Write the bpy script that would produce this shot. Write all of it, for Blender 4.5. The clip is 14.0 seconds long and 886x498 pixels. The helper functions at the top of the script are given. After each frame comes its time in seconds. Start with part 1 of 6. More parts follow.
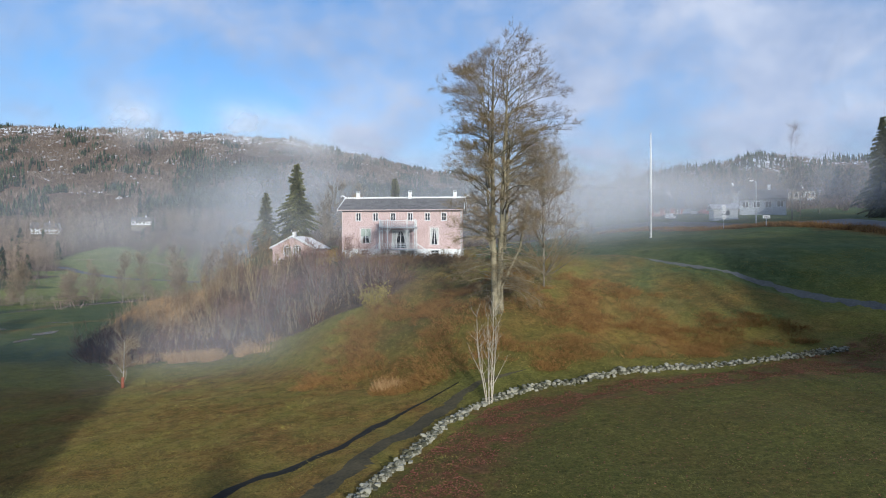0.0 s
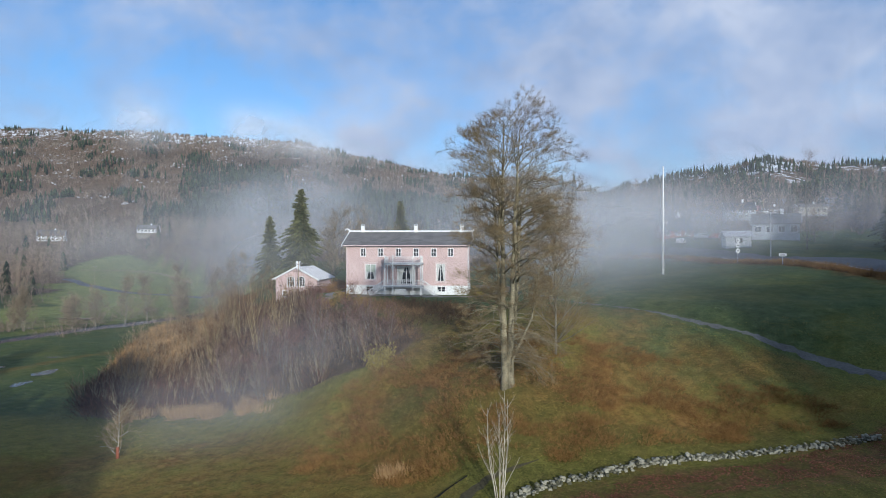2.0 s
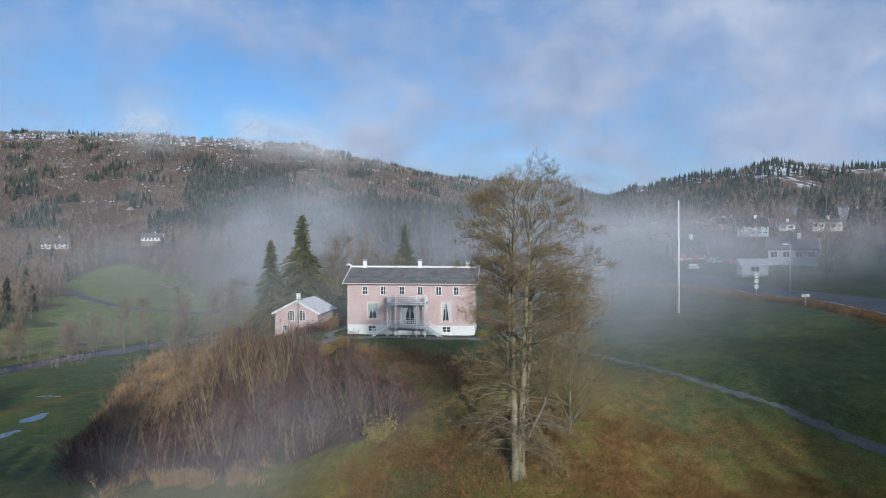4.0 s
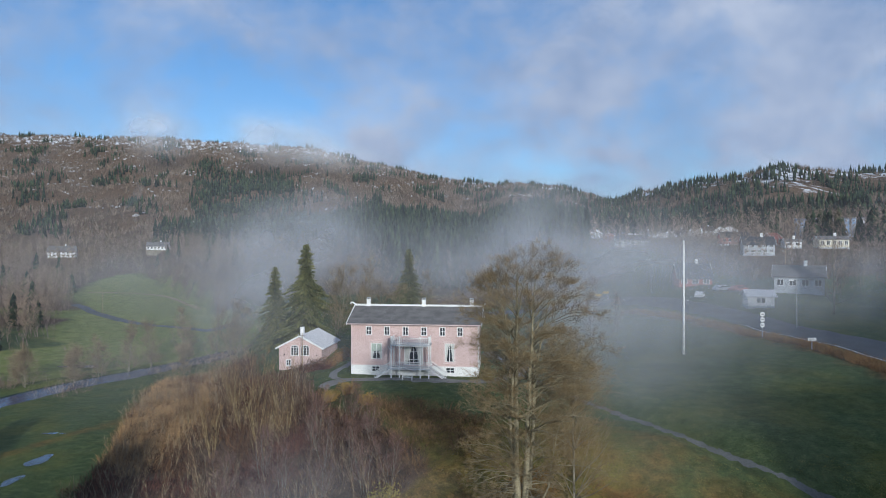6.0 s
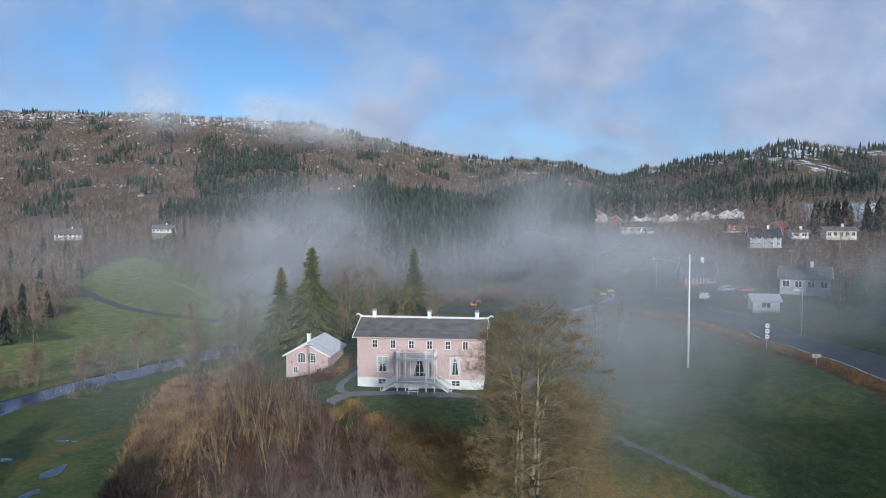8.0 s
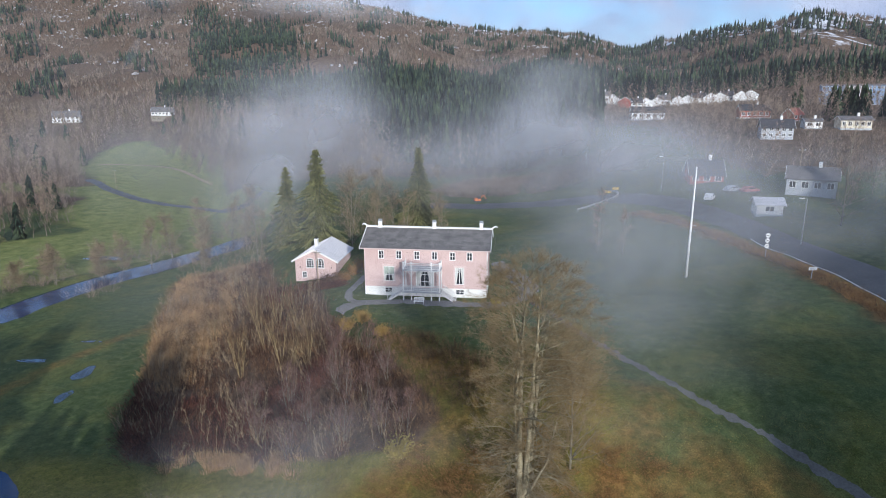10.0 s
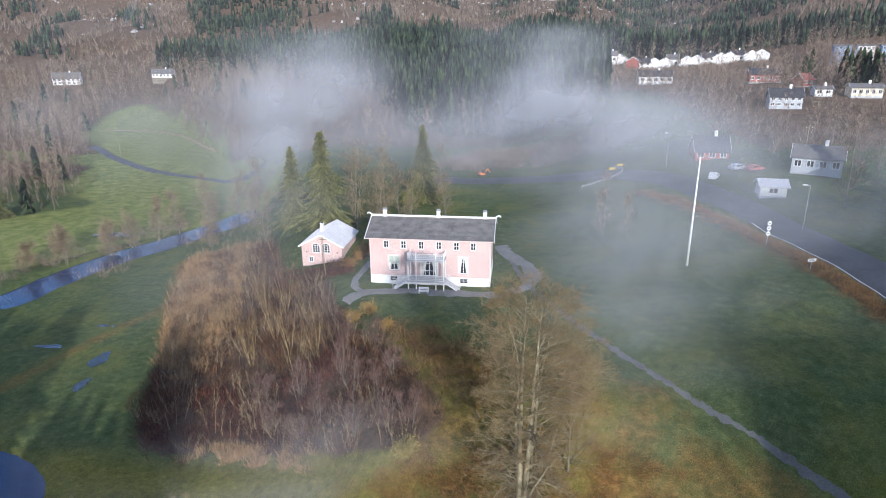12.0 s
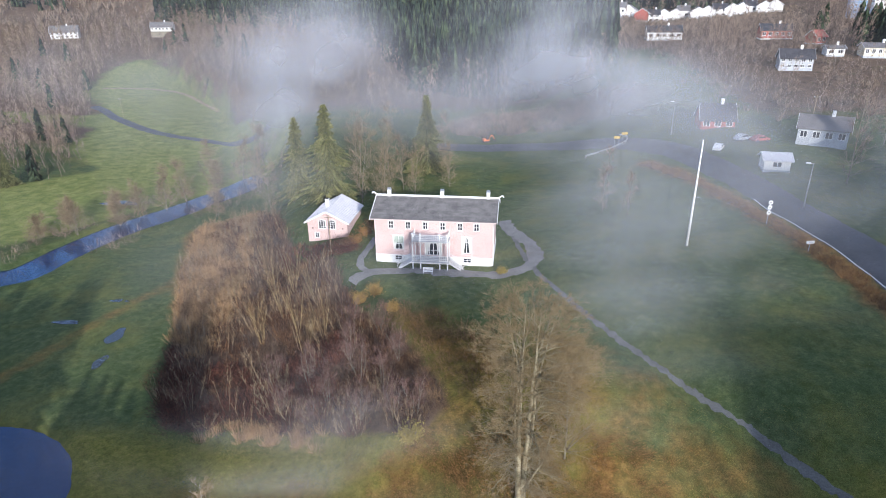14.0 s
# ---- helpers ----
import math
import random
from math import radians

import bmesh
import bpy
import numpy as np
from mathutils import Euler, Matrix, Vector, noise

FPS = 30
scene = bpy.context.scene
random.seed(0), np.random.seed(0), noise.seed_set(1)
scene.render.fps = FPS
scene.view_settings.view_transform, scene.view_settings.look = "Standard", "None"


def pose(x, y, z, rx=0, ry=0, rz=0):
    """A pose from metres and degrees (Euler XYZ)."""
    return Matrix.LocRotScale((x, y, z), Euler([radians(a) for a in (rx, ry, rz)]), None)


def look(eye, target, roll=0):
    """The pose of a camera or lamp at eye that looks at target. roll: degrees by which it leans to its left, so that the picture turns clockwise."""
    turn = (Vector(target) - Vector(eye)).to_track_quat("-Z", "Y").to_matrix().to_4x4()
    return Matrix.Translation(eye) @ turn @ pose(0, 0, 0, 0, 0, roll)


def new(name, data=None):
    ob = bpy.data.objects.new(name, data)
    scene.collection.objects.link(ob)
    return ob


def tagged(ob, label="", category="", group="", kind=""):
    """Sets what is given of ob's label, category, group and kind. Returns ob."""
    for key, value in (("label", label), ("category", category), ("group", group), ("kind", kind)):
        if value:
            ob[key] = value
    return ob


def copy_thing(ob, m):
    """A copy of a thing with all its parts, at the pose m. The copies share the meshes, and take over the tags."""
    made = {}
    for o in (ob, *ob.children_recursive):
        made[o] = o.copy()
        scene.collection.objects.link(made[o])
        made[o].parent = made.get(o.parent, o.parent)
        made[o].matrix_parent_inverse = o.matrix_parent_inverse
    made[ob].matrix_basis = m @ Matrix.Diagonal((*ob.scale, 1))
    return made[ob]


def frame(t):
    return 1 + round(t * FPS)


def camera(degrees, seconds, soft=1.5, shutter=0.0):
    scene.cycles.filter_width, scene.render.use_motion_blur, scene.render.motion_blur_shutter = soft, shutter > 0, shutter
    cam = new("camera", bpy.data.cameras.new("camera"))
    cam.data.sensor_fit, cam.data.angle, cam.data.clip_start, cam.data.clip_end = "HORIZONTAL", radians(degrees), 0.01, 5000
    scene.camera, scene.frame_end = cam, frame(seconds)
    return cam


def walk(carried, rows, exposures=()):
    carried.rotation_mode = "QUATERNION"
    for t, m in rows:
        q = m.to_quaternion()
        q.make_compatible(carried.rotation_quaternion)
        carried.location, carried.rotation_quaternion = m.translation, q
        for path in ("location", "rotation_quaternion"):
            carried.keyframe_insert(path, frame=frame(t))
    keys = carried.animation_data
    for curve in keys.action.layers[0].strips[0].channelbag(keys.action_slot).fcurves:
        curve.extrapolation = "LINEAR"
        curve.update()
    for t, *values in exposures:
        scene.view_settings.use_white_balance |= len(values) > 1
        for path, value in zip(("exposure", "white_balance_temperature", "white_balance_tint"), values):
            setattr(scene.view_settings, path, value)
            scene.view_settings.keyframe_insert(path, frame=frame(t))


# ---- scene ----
SUN_AZ, SUN_UP = 163.3, 15.5
cam = camera(72.2, 14.0, soft=1.0)
METRES, EYE, TILT, LEAN, TURN = 42.0, 1.44, 0.0, 0.0, 0.0
ROWS = [
    (0.0, 0.0, 0.0, 0.0, -0.0, 0.0, 0.0),
    (0.5, -0.0004, 0.0004, 0.0334, 0.14, 0.02, -0.04),
    (1.0, -0.0019, 0.0065, 0.0666, 0.25, 0.05, -0.09),
    (1.5, -0.0033, 0.025, 0.1003, 0.38, 0.05, -0.11),
    (2.0, -0.0046, 0.0546, 0.135, 0.51, 0.04, -0.1),
    (2.5, -0.0056, 0.0913, 0.1699, 0.66, 0.03, -0.1),
    (3.0, -0.0066, 0.1275, 0.2045, 0.8, 0.03, -0.09),
    (5.5, -0.0014, 0.1552, 0.3776, 1.35, 0.09, -0.11),
    (6.0, -0.0016, 0.1548, 0.4156, 1.48, 0.1, -0.11),
    (6.5, -0.0026, 0.1532, 0.4542, 1.6, 0.11, -0.1),
    (7.0, -0.0038, 0.1522, 0.4917, 1.71, 0.11, -0.1),
    (9.5, -0.0046, 0.1614, 0.6557, 2.25, -10.9, 0.01),
    (10.0, -0.0045, 0.1604, 0.6898, 2.36, -13.95, 0.05),
    (10.5, -0.0037, 0.1609, 0.7233, 2.49, -17.03, 0.13),
    (11.0, -0.0033, 0.1631, 0.7586, 2.57, -18.14, 0.19),
    (11.5, -0.0025, 0.1639, 0.7911, 2.66, -18.15, 0.24),
    (12.0, -0.0015, 0.1645, 0.8232, 2.76, -18.17, 0.31),
    (12.5, -0.0002, 0.1651, 0.8549, 2.84, -18.21, 0.37),
    (13.0, 0.0008, 0.1656, 0.8856, 2.94, -18.61, 0.42),
    (13.5, 0.0022, 0.1666, 0.9159, 3.05, -19.85, 0.48),
    (14.0, 0.0025, 0.1671, 0.9464, 3.14, -22.91, 0.55),
]
walk(cam, [(t, pose(0, 0, EYE, TILT, LEAN, TURN) @ pose(METRES * x, METRES * y, METRES * z, 90 + pitch, roll, yaw)) for t, x, y, z, yaw, pitch, roll in ROWS],
     [(0.0, -0.08, 5500, 8), (3.0, -0.3, 5350, 7), (6.5, -0.42, 5350, 7), (9.5, -0.16, 5400, 11), (12.5, 0.41, 5450, 13), (14.0, 0.45, 5480, 14)])

# ---- sky and sun ----
world = bpy.data.worlds.new("world")
scene.world = world
world.use_nodes = True
wn, wl = world.node_tree.nodes, world.node_tree.links
wn.clear()


def wnode(kind, **props):
    n = wn.new(kind)
    for k, v in props.items():
        n.inputs[k].default_value = v
    return n


sky = wn.new("ShaderNodeTexSky")
sky.sky_type, sky.sun_disc = "NISHITA", False
sky.ozone_density, sky.dust_density = 3.0, 0.3
sky.sun_elevation, sky.sun_rotation = radians(SUN_UP), radians(SUN_AZ)
clear = wnode("ShaderNodeBackground", Strength=0.155)
wl.new(sky.outputs[0], clear.inputs["Color"])
spot = wn.new("ShaderNodeTexCoord")
flat = wn.new("ShaderNodeSeparateXYZ")
wl.new(spot.outputs["Generated"], flat.inputs[0])
lift = wn.new("ShaderNodeMath")
lift.operation = "ADD"
lift.inputs[1].default_value = 0.9
wl.new(flat.outputs["Z"], lift.inputs[0])
dome = wn.new("ShaderNodeVectorMath")
dome.operation = "DIVIDE"
wl.new(spot.outputs["Generated"], dome.inputs[0])
wl.new(lift.outputs[0], dome.inputs[1])
puff = wnode("ShaderNodeTexNoise", Scale=5.4, Detail=9.0, Roughness=0.60, Distortion=0.2)
puff.inputs["Vector"].default_value = (0, 0, 0)
shift = wn.new("ShaderNodeVectorMath")
shift.operation = "ADD"
shift.inputs[1].default_value = (1.15, 0.4, 0.0)
wl.new(dome.outputs[0], shift.inputs[0])
wl.new(shift.outputs[0], puff.inputs["Vector"])
ramp = wn.new("ShaderNodeValToRGB")
ramp.color_ramp.elements[0].position, ramp.color_ramp.elements[0].color = 0.33, (0, 0, 0, 1)
ramp.color_ramp.elements[1].position, ramp.color_ramp.elements[1].color = 0.60, (1, 1, 1, 1)
drift = wn.new("ShaderNodeMath")
drift.operation = "MULTIPLY_ADD"
drift.inputs[1].default_value = 0.10
wl.new(flat.outputs["X"], drift.inputs[0])
wl.new(puff.outputs["Fac"], drift.inputs[2])
wl.new(drift.outputs[0], ramp.inputs[0])
shade = wnode("ShaderNodeTexNoise", Scale=9.0, Detail=7.0, Roughness=0.6)
wl.new(shift.outputs[0], shade.inputs["Vector"])
tone = wn.new("ShaderNodeValToRGB")
tone.color_ramp.elements[0].position, tone.color_ramp.elements[0].color = 0.33, (0.40, 0.47, 0.62, 1)
tone.color_ramp.elements[1].position, tone.color_ramp.elements[1].color = 0.68, (0.68, 0.69, 0.76, 1)
wl.new(shade.outputs["Fac"], tone.inputs[0])
cloud = wnode("ShaderNodeBackground", Strength=1.02)
wl.new(tone.outputs[0], cloud.inputs["Color"])
both = wn.new("ShaderNodeMixShader")
wl.new(ramp.outputs[0], both.inputs[0])
wl.new(clear.outputs[0], both.inputs[1])
wl.new(cloud.outputs[0], both.inputs[2])
wl.new(both.outputs[0], wn.new("ShaderNodeOutputWorld").inputs[0])

sun = new("sun", bpy.data.lights.new("sun", "SUN"))
sun.data.energy, sun.data.angle, sun.data.color = 5.0, radians(1.4), (1.0, 0.90, 0.74)
sa, se = radians(SUN_AZ), radians(SUN_UP)
sun.matrix_world = look((0, 0, 200), (-math.sin(sa) * math.cos(se), -math.cos(sa) * math.cos(se), 200 - math.sin(se)))
scene.cycles.transparent_max_bounces = 40


# ---- materials ----
def material(name, a, b, rough=0.85, size=1.0, fine=8.0, bump=0.3, metal=0.0, island=0.0, spec=0.3, low=0.35, high=0.68, each=0.0):
    """Two colours mixed by coarse and fine noise at real-world size, with fine relief."""
    m = bpy.data.materials.new(name)
    m.use_nodes = True
    n, l = m.node_tree.nodes, m.node_tree.links
    p = n["Principled BSDF"]
    p.inputs["Roughness"].default_value, p.inputs["Metallic"].default_value = rough, metal
    p.inputs["Specular IOR Level"].default_value = spec
    geo = n.new("ShaderNodeNewGeometry")
    t1, t2 = n.new("ShaderNodeTexNoise"), n.new("ShaderNodeTexNoise")
    t1.inputs["Scale"].default_value, t1.inputs["Detail"].default_value = 1 / size, 4
    t2.inputs["Scale"].default_value, t2.inputs["Detail"].default_value = fine / size, 3
    for t in (t1, t2):
        l.new(geo.outputs["Position"], t.inputs["Vector"])
    mean = n.new("ShaderNodeMix")
    mean.data_type, mean.inputs[0].default_value = "FLOAT", 0.45
    l.new(t1.outputs["Fac"], mean.inputs[2])
    l.new(t2.outputs["Fac"], mean.inputs[3])
    value = mean.outputs[0]
    if island or each:
        add = n.new("ShaderNodeMath")
        add.operation = "MULTIPLY_ADD"
        add.inputs[1].default_value = island or each
        if island:
            l.new(geo.outputs["Random Per Island"], add.inputs[0])
        else:
            l.new(n.new("ShaderNodeObjectInfo").outputs["Random"], add.inputs[0])
        drop = n.new("ShaderNodeMath")
        drop.operation = "SUBTRACT"
        drop.inputs[1].default_value = (island or each) / 2
        l.new(value, add.inputs[2])
        l.new(add.outputs[0], drop.inputs[0])
        value = drop.outputs[0]
    r = n.new("ShaderNodeValToRGB")
    r.color_ramp.elements[0].position, r.color_ramp.elements[0].color = low, (*a, 1)
    r.color_ramp.elements[1].position, r.color_ramp.elements[1].color = high, (*b, 1)
    l.new(value, r.inputs[0])
    l.new(r.outputs[0], p.inputs["Base Color"])
    if bump:
        bp = n.new("ShaderNodeBump")
        bp.inputs["Strength"].default_value, bp.inputs["Distance"].default_value = bump, 0.06 * size
        l.new(t2.outputs["Fac"], bp.inputs["Height"])
        l.new(bp.outputs[0], p.inputs["Normal"])
    return m


PINK = material("pink_boards", (0.53, 0.378, 0.345), (0.64, 0.482, 0.445), 0.7, 2.5, 6, 0.15)
WHITE = material("white_paint", (0.74, 0.73, 0.70), (0.85, 0.84, 0.82), 0.6, 1.5, 8, 0.1)
SLATE = material("grey_slate", (0.11, 0.10, 0.095), (0.20, 0.185, 0.175), 0.6, 1.4, 6, 0.4, spec=0.4)
SLATE_EACH = material("grey_slate_course", (0.10, 0.092, 0.086), (0.22, 0.205, 0.19), 0.65, 1.2, 6, 0.4, spec=0.4, each=0.10)
TINROOF = material("pale_tin", (0.52, 0.51, 0.52), (0.68, 0.66, 0.66), 0.45, 1.4, 6, 0.2, spec=0.5)
DARKROOF = material("dark_tiles", (0.035, 0.035, 0.04), (0.07, 0.065, 0.07), 0.7, 2, 6, 0.4)
GLASS = material("window_glass", (0.012, 0.015, 0.02), (0.03, 0.035, 0.045), 0.08, 0.8, 3, 0.0, spec=0.6)
CURTAIN = material("pale_curtain", (0.5, 0.5, 0.46), (0.66, 0.66, 0.62), 0.9, 0.4, 6, 0.3)
PALEGREEN = material("pale_green_blind", (0.34, 0.40, 0.33), (0.46, 0.50, 0.43), 0.8, 0.6, 6, 0.2)
REDWOOD = material("red_boards", (0.30, 0.075, 0.06), (0.42, 0.13, 0.095), 0.75, 1.5, 8, 0.2)
RUST = material("rusty_mesh", (0.20, 0.06, 0.03), (0.36, 0.12, 0.06), 0.85, 0.5, 6, 0.3)
YELLOWWOOD = material("cream_boards", (0.62, 0.56, 0.42), (0.74, 0.68, 0.54), 0.75, 1.5, 8, 0.2)
GREYWALL = material("grey_render", (0.38, 0.40, 0.43), (0.52, 0.54, 0.56), 0.8, 2, 6, 0.2)
BLUEWALL = material("blue_cladding", (0.16, 0.26, 0.42), (0.26, 0.36, 0.52), 0.7, 2, 6, 0.2)
STEEL = material("galvanised_steel", (0.36, 0.37, 0.38), (0.52, 0.53, 0.54), 0.45, 0.5, 6, 0.1, metal=0.6)
BLACK = material("black_cap", (0.02, 0.02, 0.02), (0.05, 0.05, 0.05), 0.6, 0.3, 6, 0.1)
ORANGE = material("orange_paint", (0.62, 0.16, 0.04), (0.80, 0.25, 0.07), 0.5, 0.6, 6, 0.1)
YELLOWSIGN = material("yellow_sign", (0.70, 0.46, 0.04), (0.80, 0.55, 0.08), 0.5, 0.6, 6, 0.05)
BARK = material("lime_bark", (0.11, 0.097, 0.06), (0.43, 0.375, 0.245), 0.9, 0.9, 9, 0.6)
BOUGH = material("lime_boughs", (0.115, 0.098, 0.058), (0.37, 0.32, 0.205), 0.9, 1.2, 7, 0.4)
TWIG = material("lime_twigs", (0.135, 0.094, 0.046), (0.31, 0.232, 0.122), 0.85, 2.0, 5, 0.0, island=0.3)
BIRCHBARK = material("birch_bark", (0.26, 0.22, 0.16), (0.66, 0.61, 0.51), 0.75, 0.35, 6, 0.3)
BIRCHTWIG = material("birch_twigs", (0.24, 0.17, 0.10), (0.38, 0.29, 0.18), 0.85, 1.0, 5, 0.0, island=0.3)
GREYBARK = material("grey_bark", (0.13, 0.11, 0.08), (0.30, 0.27, 0.20), 0.9, 1.2, 6, 0.4, island=0.2)
GREYTWIG = material("grey_twigs", (0.085, 0.060, 0.046), (0.38, 0.285, 0.21), 0.9, 6, 4, 0.0, island=0.45)
ALDERTWIG = material("alder_twigs", (0.10, 0.074, 0.045), (0.33, 0.255, 0.155), 0.9, 5, 4, 0.0, island=0.45)
WILLOWBARK = material("willow_bark", (0.17, 0.12, 0.055), (0.46, 0.35, 0.17), 0.85, 1.2, 6, 0.2, island=0.3)
WILLOWTWIG = material("willow_twigs", (0.085, 0.050, 0.025), (0.27, 0.165, 0.075), 0.9, 2.5, 5, 0.0, island=0.4)
LILACTWIG = material("purple_brown_twigs", (0.085, 0.047, 0.038), (0.27, 0.165, 0.13), 0.9, 2.5, 5, 0.0, island=0.4)
MAROON = material("maroon_scrub", (0.036, 0.012, 0.008), (0.21, 0.082, 0.046), 0.9, 2.4, 6, 0.0, island=0.4, low=0.40, high=0.70)
PINKTRIM = material("pale_pink_trim", (0.60, 0.46, 0.43), (0.71, 0.57, 0.535), 0.65, 1.5, 8, 0.1)
ROCK = material("pale_bare_rock", (0.22, 0.20, 0.18), (0.52, 0.49, 0.46), 0.9, 12, 6, 0.2, island=0.4)
FARTWIG = material("far_birch_wood", (0.085, 0.066, 0.048), (0.26, 0.195, 0.14), 0.9, 25, 6, 0.0, island=0.45)
SAPLING = material("sapling_stems", (0.18, 0.125, 0.07), (0.38, 0.28, 0.16), 0.9, 2.0, 6, 0.0, island=0.4)
THICKET = material("red_brown_thicket", (0.032, 0.015, 0.008), (0.23, 0.120, 0.055), 0.9, 3.0, 6, 0.0, island=0.35, low=0.44, high=0.68)
REED = material("dry_reed", (0.34, 0.20, 0.08), (0.52, 0.34, 0.16), 0.9, 4, 5, 0.0, island=0.4)
STRAW = material("dead_straw", (0.20, 0.145, 0.07), (0.36, 0.27, 0.14), 0.9, 2.0, 6, 0.3)
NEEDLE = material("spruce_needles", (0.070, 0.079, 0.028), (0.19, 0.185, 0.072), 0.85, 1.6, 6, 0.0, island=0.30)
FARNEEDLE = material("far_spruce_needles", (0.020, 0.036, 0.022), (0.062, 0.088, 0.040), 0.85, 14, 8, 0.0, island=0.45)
YELLOWLEAF = material("yellow_leaves", (0.22, 0.17, 0.03), (0.40, 0.31, 0.07), 0.8, 0.8, 6, 0.0, island=0.4)
ORANGELEAF = material("rust_yellow_leaves", (0.22, 0.13, 0.03), (0.40, 0.27, 0.07), 0.8, 0.8, 6, 0.0, island=0.4)
GRASSBLADE = material("grass_blades", (0.165, 0.148, 0.026), (0.38, 0.30, 0.072), 0.9, 3.5, 5, 0.0, island=0.4)
LAWNBLADE = material("lawn_blades", (0.075, 0.085, 0.015), (0.215, 0.19, 0.048), 0.9, 2.5, 5, 0.0, island=0.4)
BRACKEN = material("dead_bracken", (0.155, 0.080, 0.022), (0.37, 0.205, 0.066), 0.9, 2.5, 5, 0.0, island=0.5)
LEAFLITTER = material("fallen_leaves", (0.14, 0.038, 0.024), (0.33, 0.125, 0.075), 0.85, 1.5, 5, 0.0, island=0.6)
STONE = material("wall_stone", (0.08, 0.077, 0.047), (0.33, 0.312, 0.24), 0.9, 0.5, 6, 0.5, each=0.55)
STONEREST = material("wall_rubble", (0.08, 0.077, 0.047), (0.33, 0.312, 0.24), 0.9, 0.5, 6, 0.5, island=0.55)
ASPHALT = material("asphalt", (0.036, 0.039, 0.044), (0.070, 0.073, 0.080), 0.6, 5, 14, 0.15)
GRAVEL = material("grey_gravel", (0.17, 0.16, 0.145), (0.29, 0.275, 0.25), 0.95, 3, 16, 0.3, spec=0.05)
WORNPATH = material("worn_gravel", (0.10, 0.097, 0.088), (0.185, 0.18, 0.165), 0.95, 2.5, 14, 0.3, spec=0.05)
DIRT = material("dirt_track", (0.042, 0.036, 0.019), (0.100, 0.082, 0.042), 0.9, 1.5, 8, 0.4)
SHADEDSOIL = material("shaded_ditch_soil", (0.008, 0.008, 0.006), (0.020, 0.018, 0.013), 0.8, 0.6, 8, 0.4)
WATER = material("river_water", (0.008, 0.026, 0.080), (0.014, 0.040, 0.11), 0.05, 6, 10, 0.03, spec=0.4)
PUDDLE = material("standing_water", (0.025, 0.035, 0.04), (0.04, 0.05, 0.055), 0.08, 3, 8, 0.03, spec=0.6)


# ---- the lie of the land ----
RIM = [(120, 30), (60, 42), (33, 54), (20, 56), (5, 50.5), (-6, 59), (-18, 75), (-29, 92), (-37, 106), (-45, 128), (-46, 160), (-70, 215), (-100, 260)]

DRIVE = [(45, 42), (35.2, 52.9), (31.7, 56.9), (25.3, 63.3), (22.2, 67.8), (18.5, 74.2), (13, 85.9), (9.7, 94), (7.6, 104), (6.2, 115)]
RIVER = [(-190, 60), (-140, 88), (-112, 104), (-94, 116), (-91, 131), (-87, 143), (-79, 156), (-70, 176), (-63, 200), (-60, 230)]


def smooth(a, b, v):
    s = np.clip((v - a) / (b - a), 0, 1)
    return s * s * (3 - 2 * s)


def line_distance(x, y, line):
    best = np.full(np.shape(x), 1e9)
    for (ax, ay), (bx, by) in zip(line, line[1:]):
        dx, dy = bx - ax, by - ay
        s = np.clip(((x - ax) * dx + (y - ay) * dy) / (dx * dx + dy * dy), 0, 1)
        best = np.minimum(best, np.hypot(x - ax - s * dx, y - ay - s * dy))
    return best


def rim_distance(x, y):
    """Metres inside (plus) or outside (minus) the edge of the terrace on which the manor stands."""
    best, side = np.full(np.shape(x), 1e9), np.zeros(np.shape(x))
    for (ax, ay), (bx, by) in zip(RIM, RIM[1:]):
        dx, dy = bx - ax, by - ay
        s = np.clip(((x - ax) * dx + (y - ay) * dy) / (dx * dx + dy * dy), 0, 1)
        d = np.hypot(x - ax - s * dx, y - ay - s * dy)
        c = dy * (x - ax) - dx * (y - ay)
        take = d < best
        best, side = np.where(take, d, best), np.where(take, np.sign(c), side)
    return best * side


def waves(x, y, size, seed):
    """Soft rolling noise between about -1 and 1."""
    r = np.random.RandomState(seed)
    v = 0
    for k in range(6):
        a, p, f = r.uniform(0, 6.28), r.uniform(0, 6.28), r.uniform(0.6, 1.7) * 6.28 / size
        v = v + np.sin((x * np.cos(a) + y * np.sin(a)) * f + p + 1.3 * np.sin((y * np.cos(a) - x * np.sin(a)) * f * 0.7 + p))
    return v / 3.2


SKY_U = [-1.6, -0.77, -0.49, -0.26, -0.09, 0.03, 0.10, 0.17, 0.245, 0.30, 0.36, 0.46, 0.54, 0.70, 1.5]
SKY_E = [0.17, 0.190, 0.182, 0.167, 0.131, 0.105, 0.106, 0.100, 0.077, 0.094, 0.108, 0.120, 0.131, 0.124, 0.11]
SKY_Y = [1500, 1500, 1500, 1500, 1480, 1440, 1400, 1380, 1350, 1150, 1020, 960, 940, 920, 900]


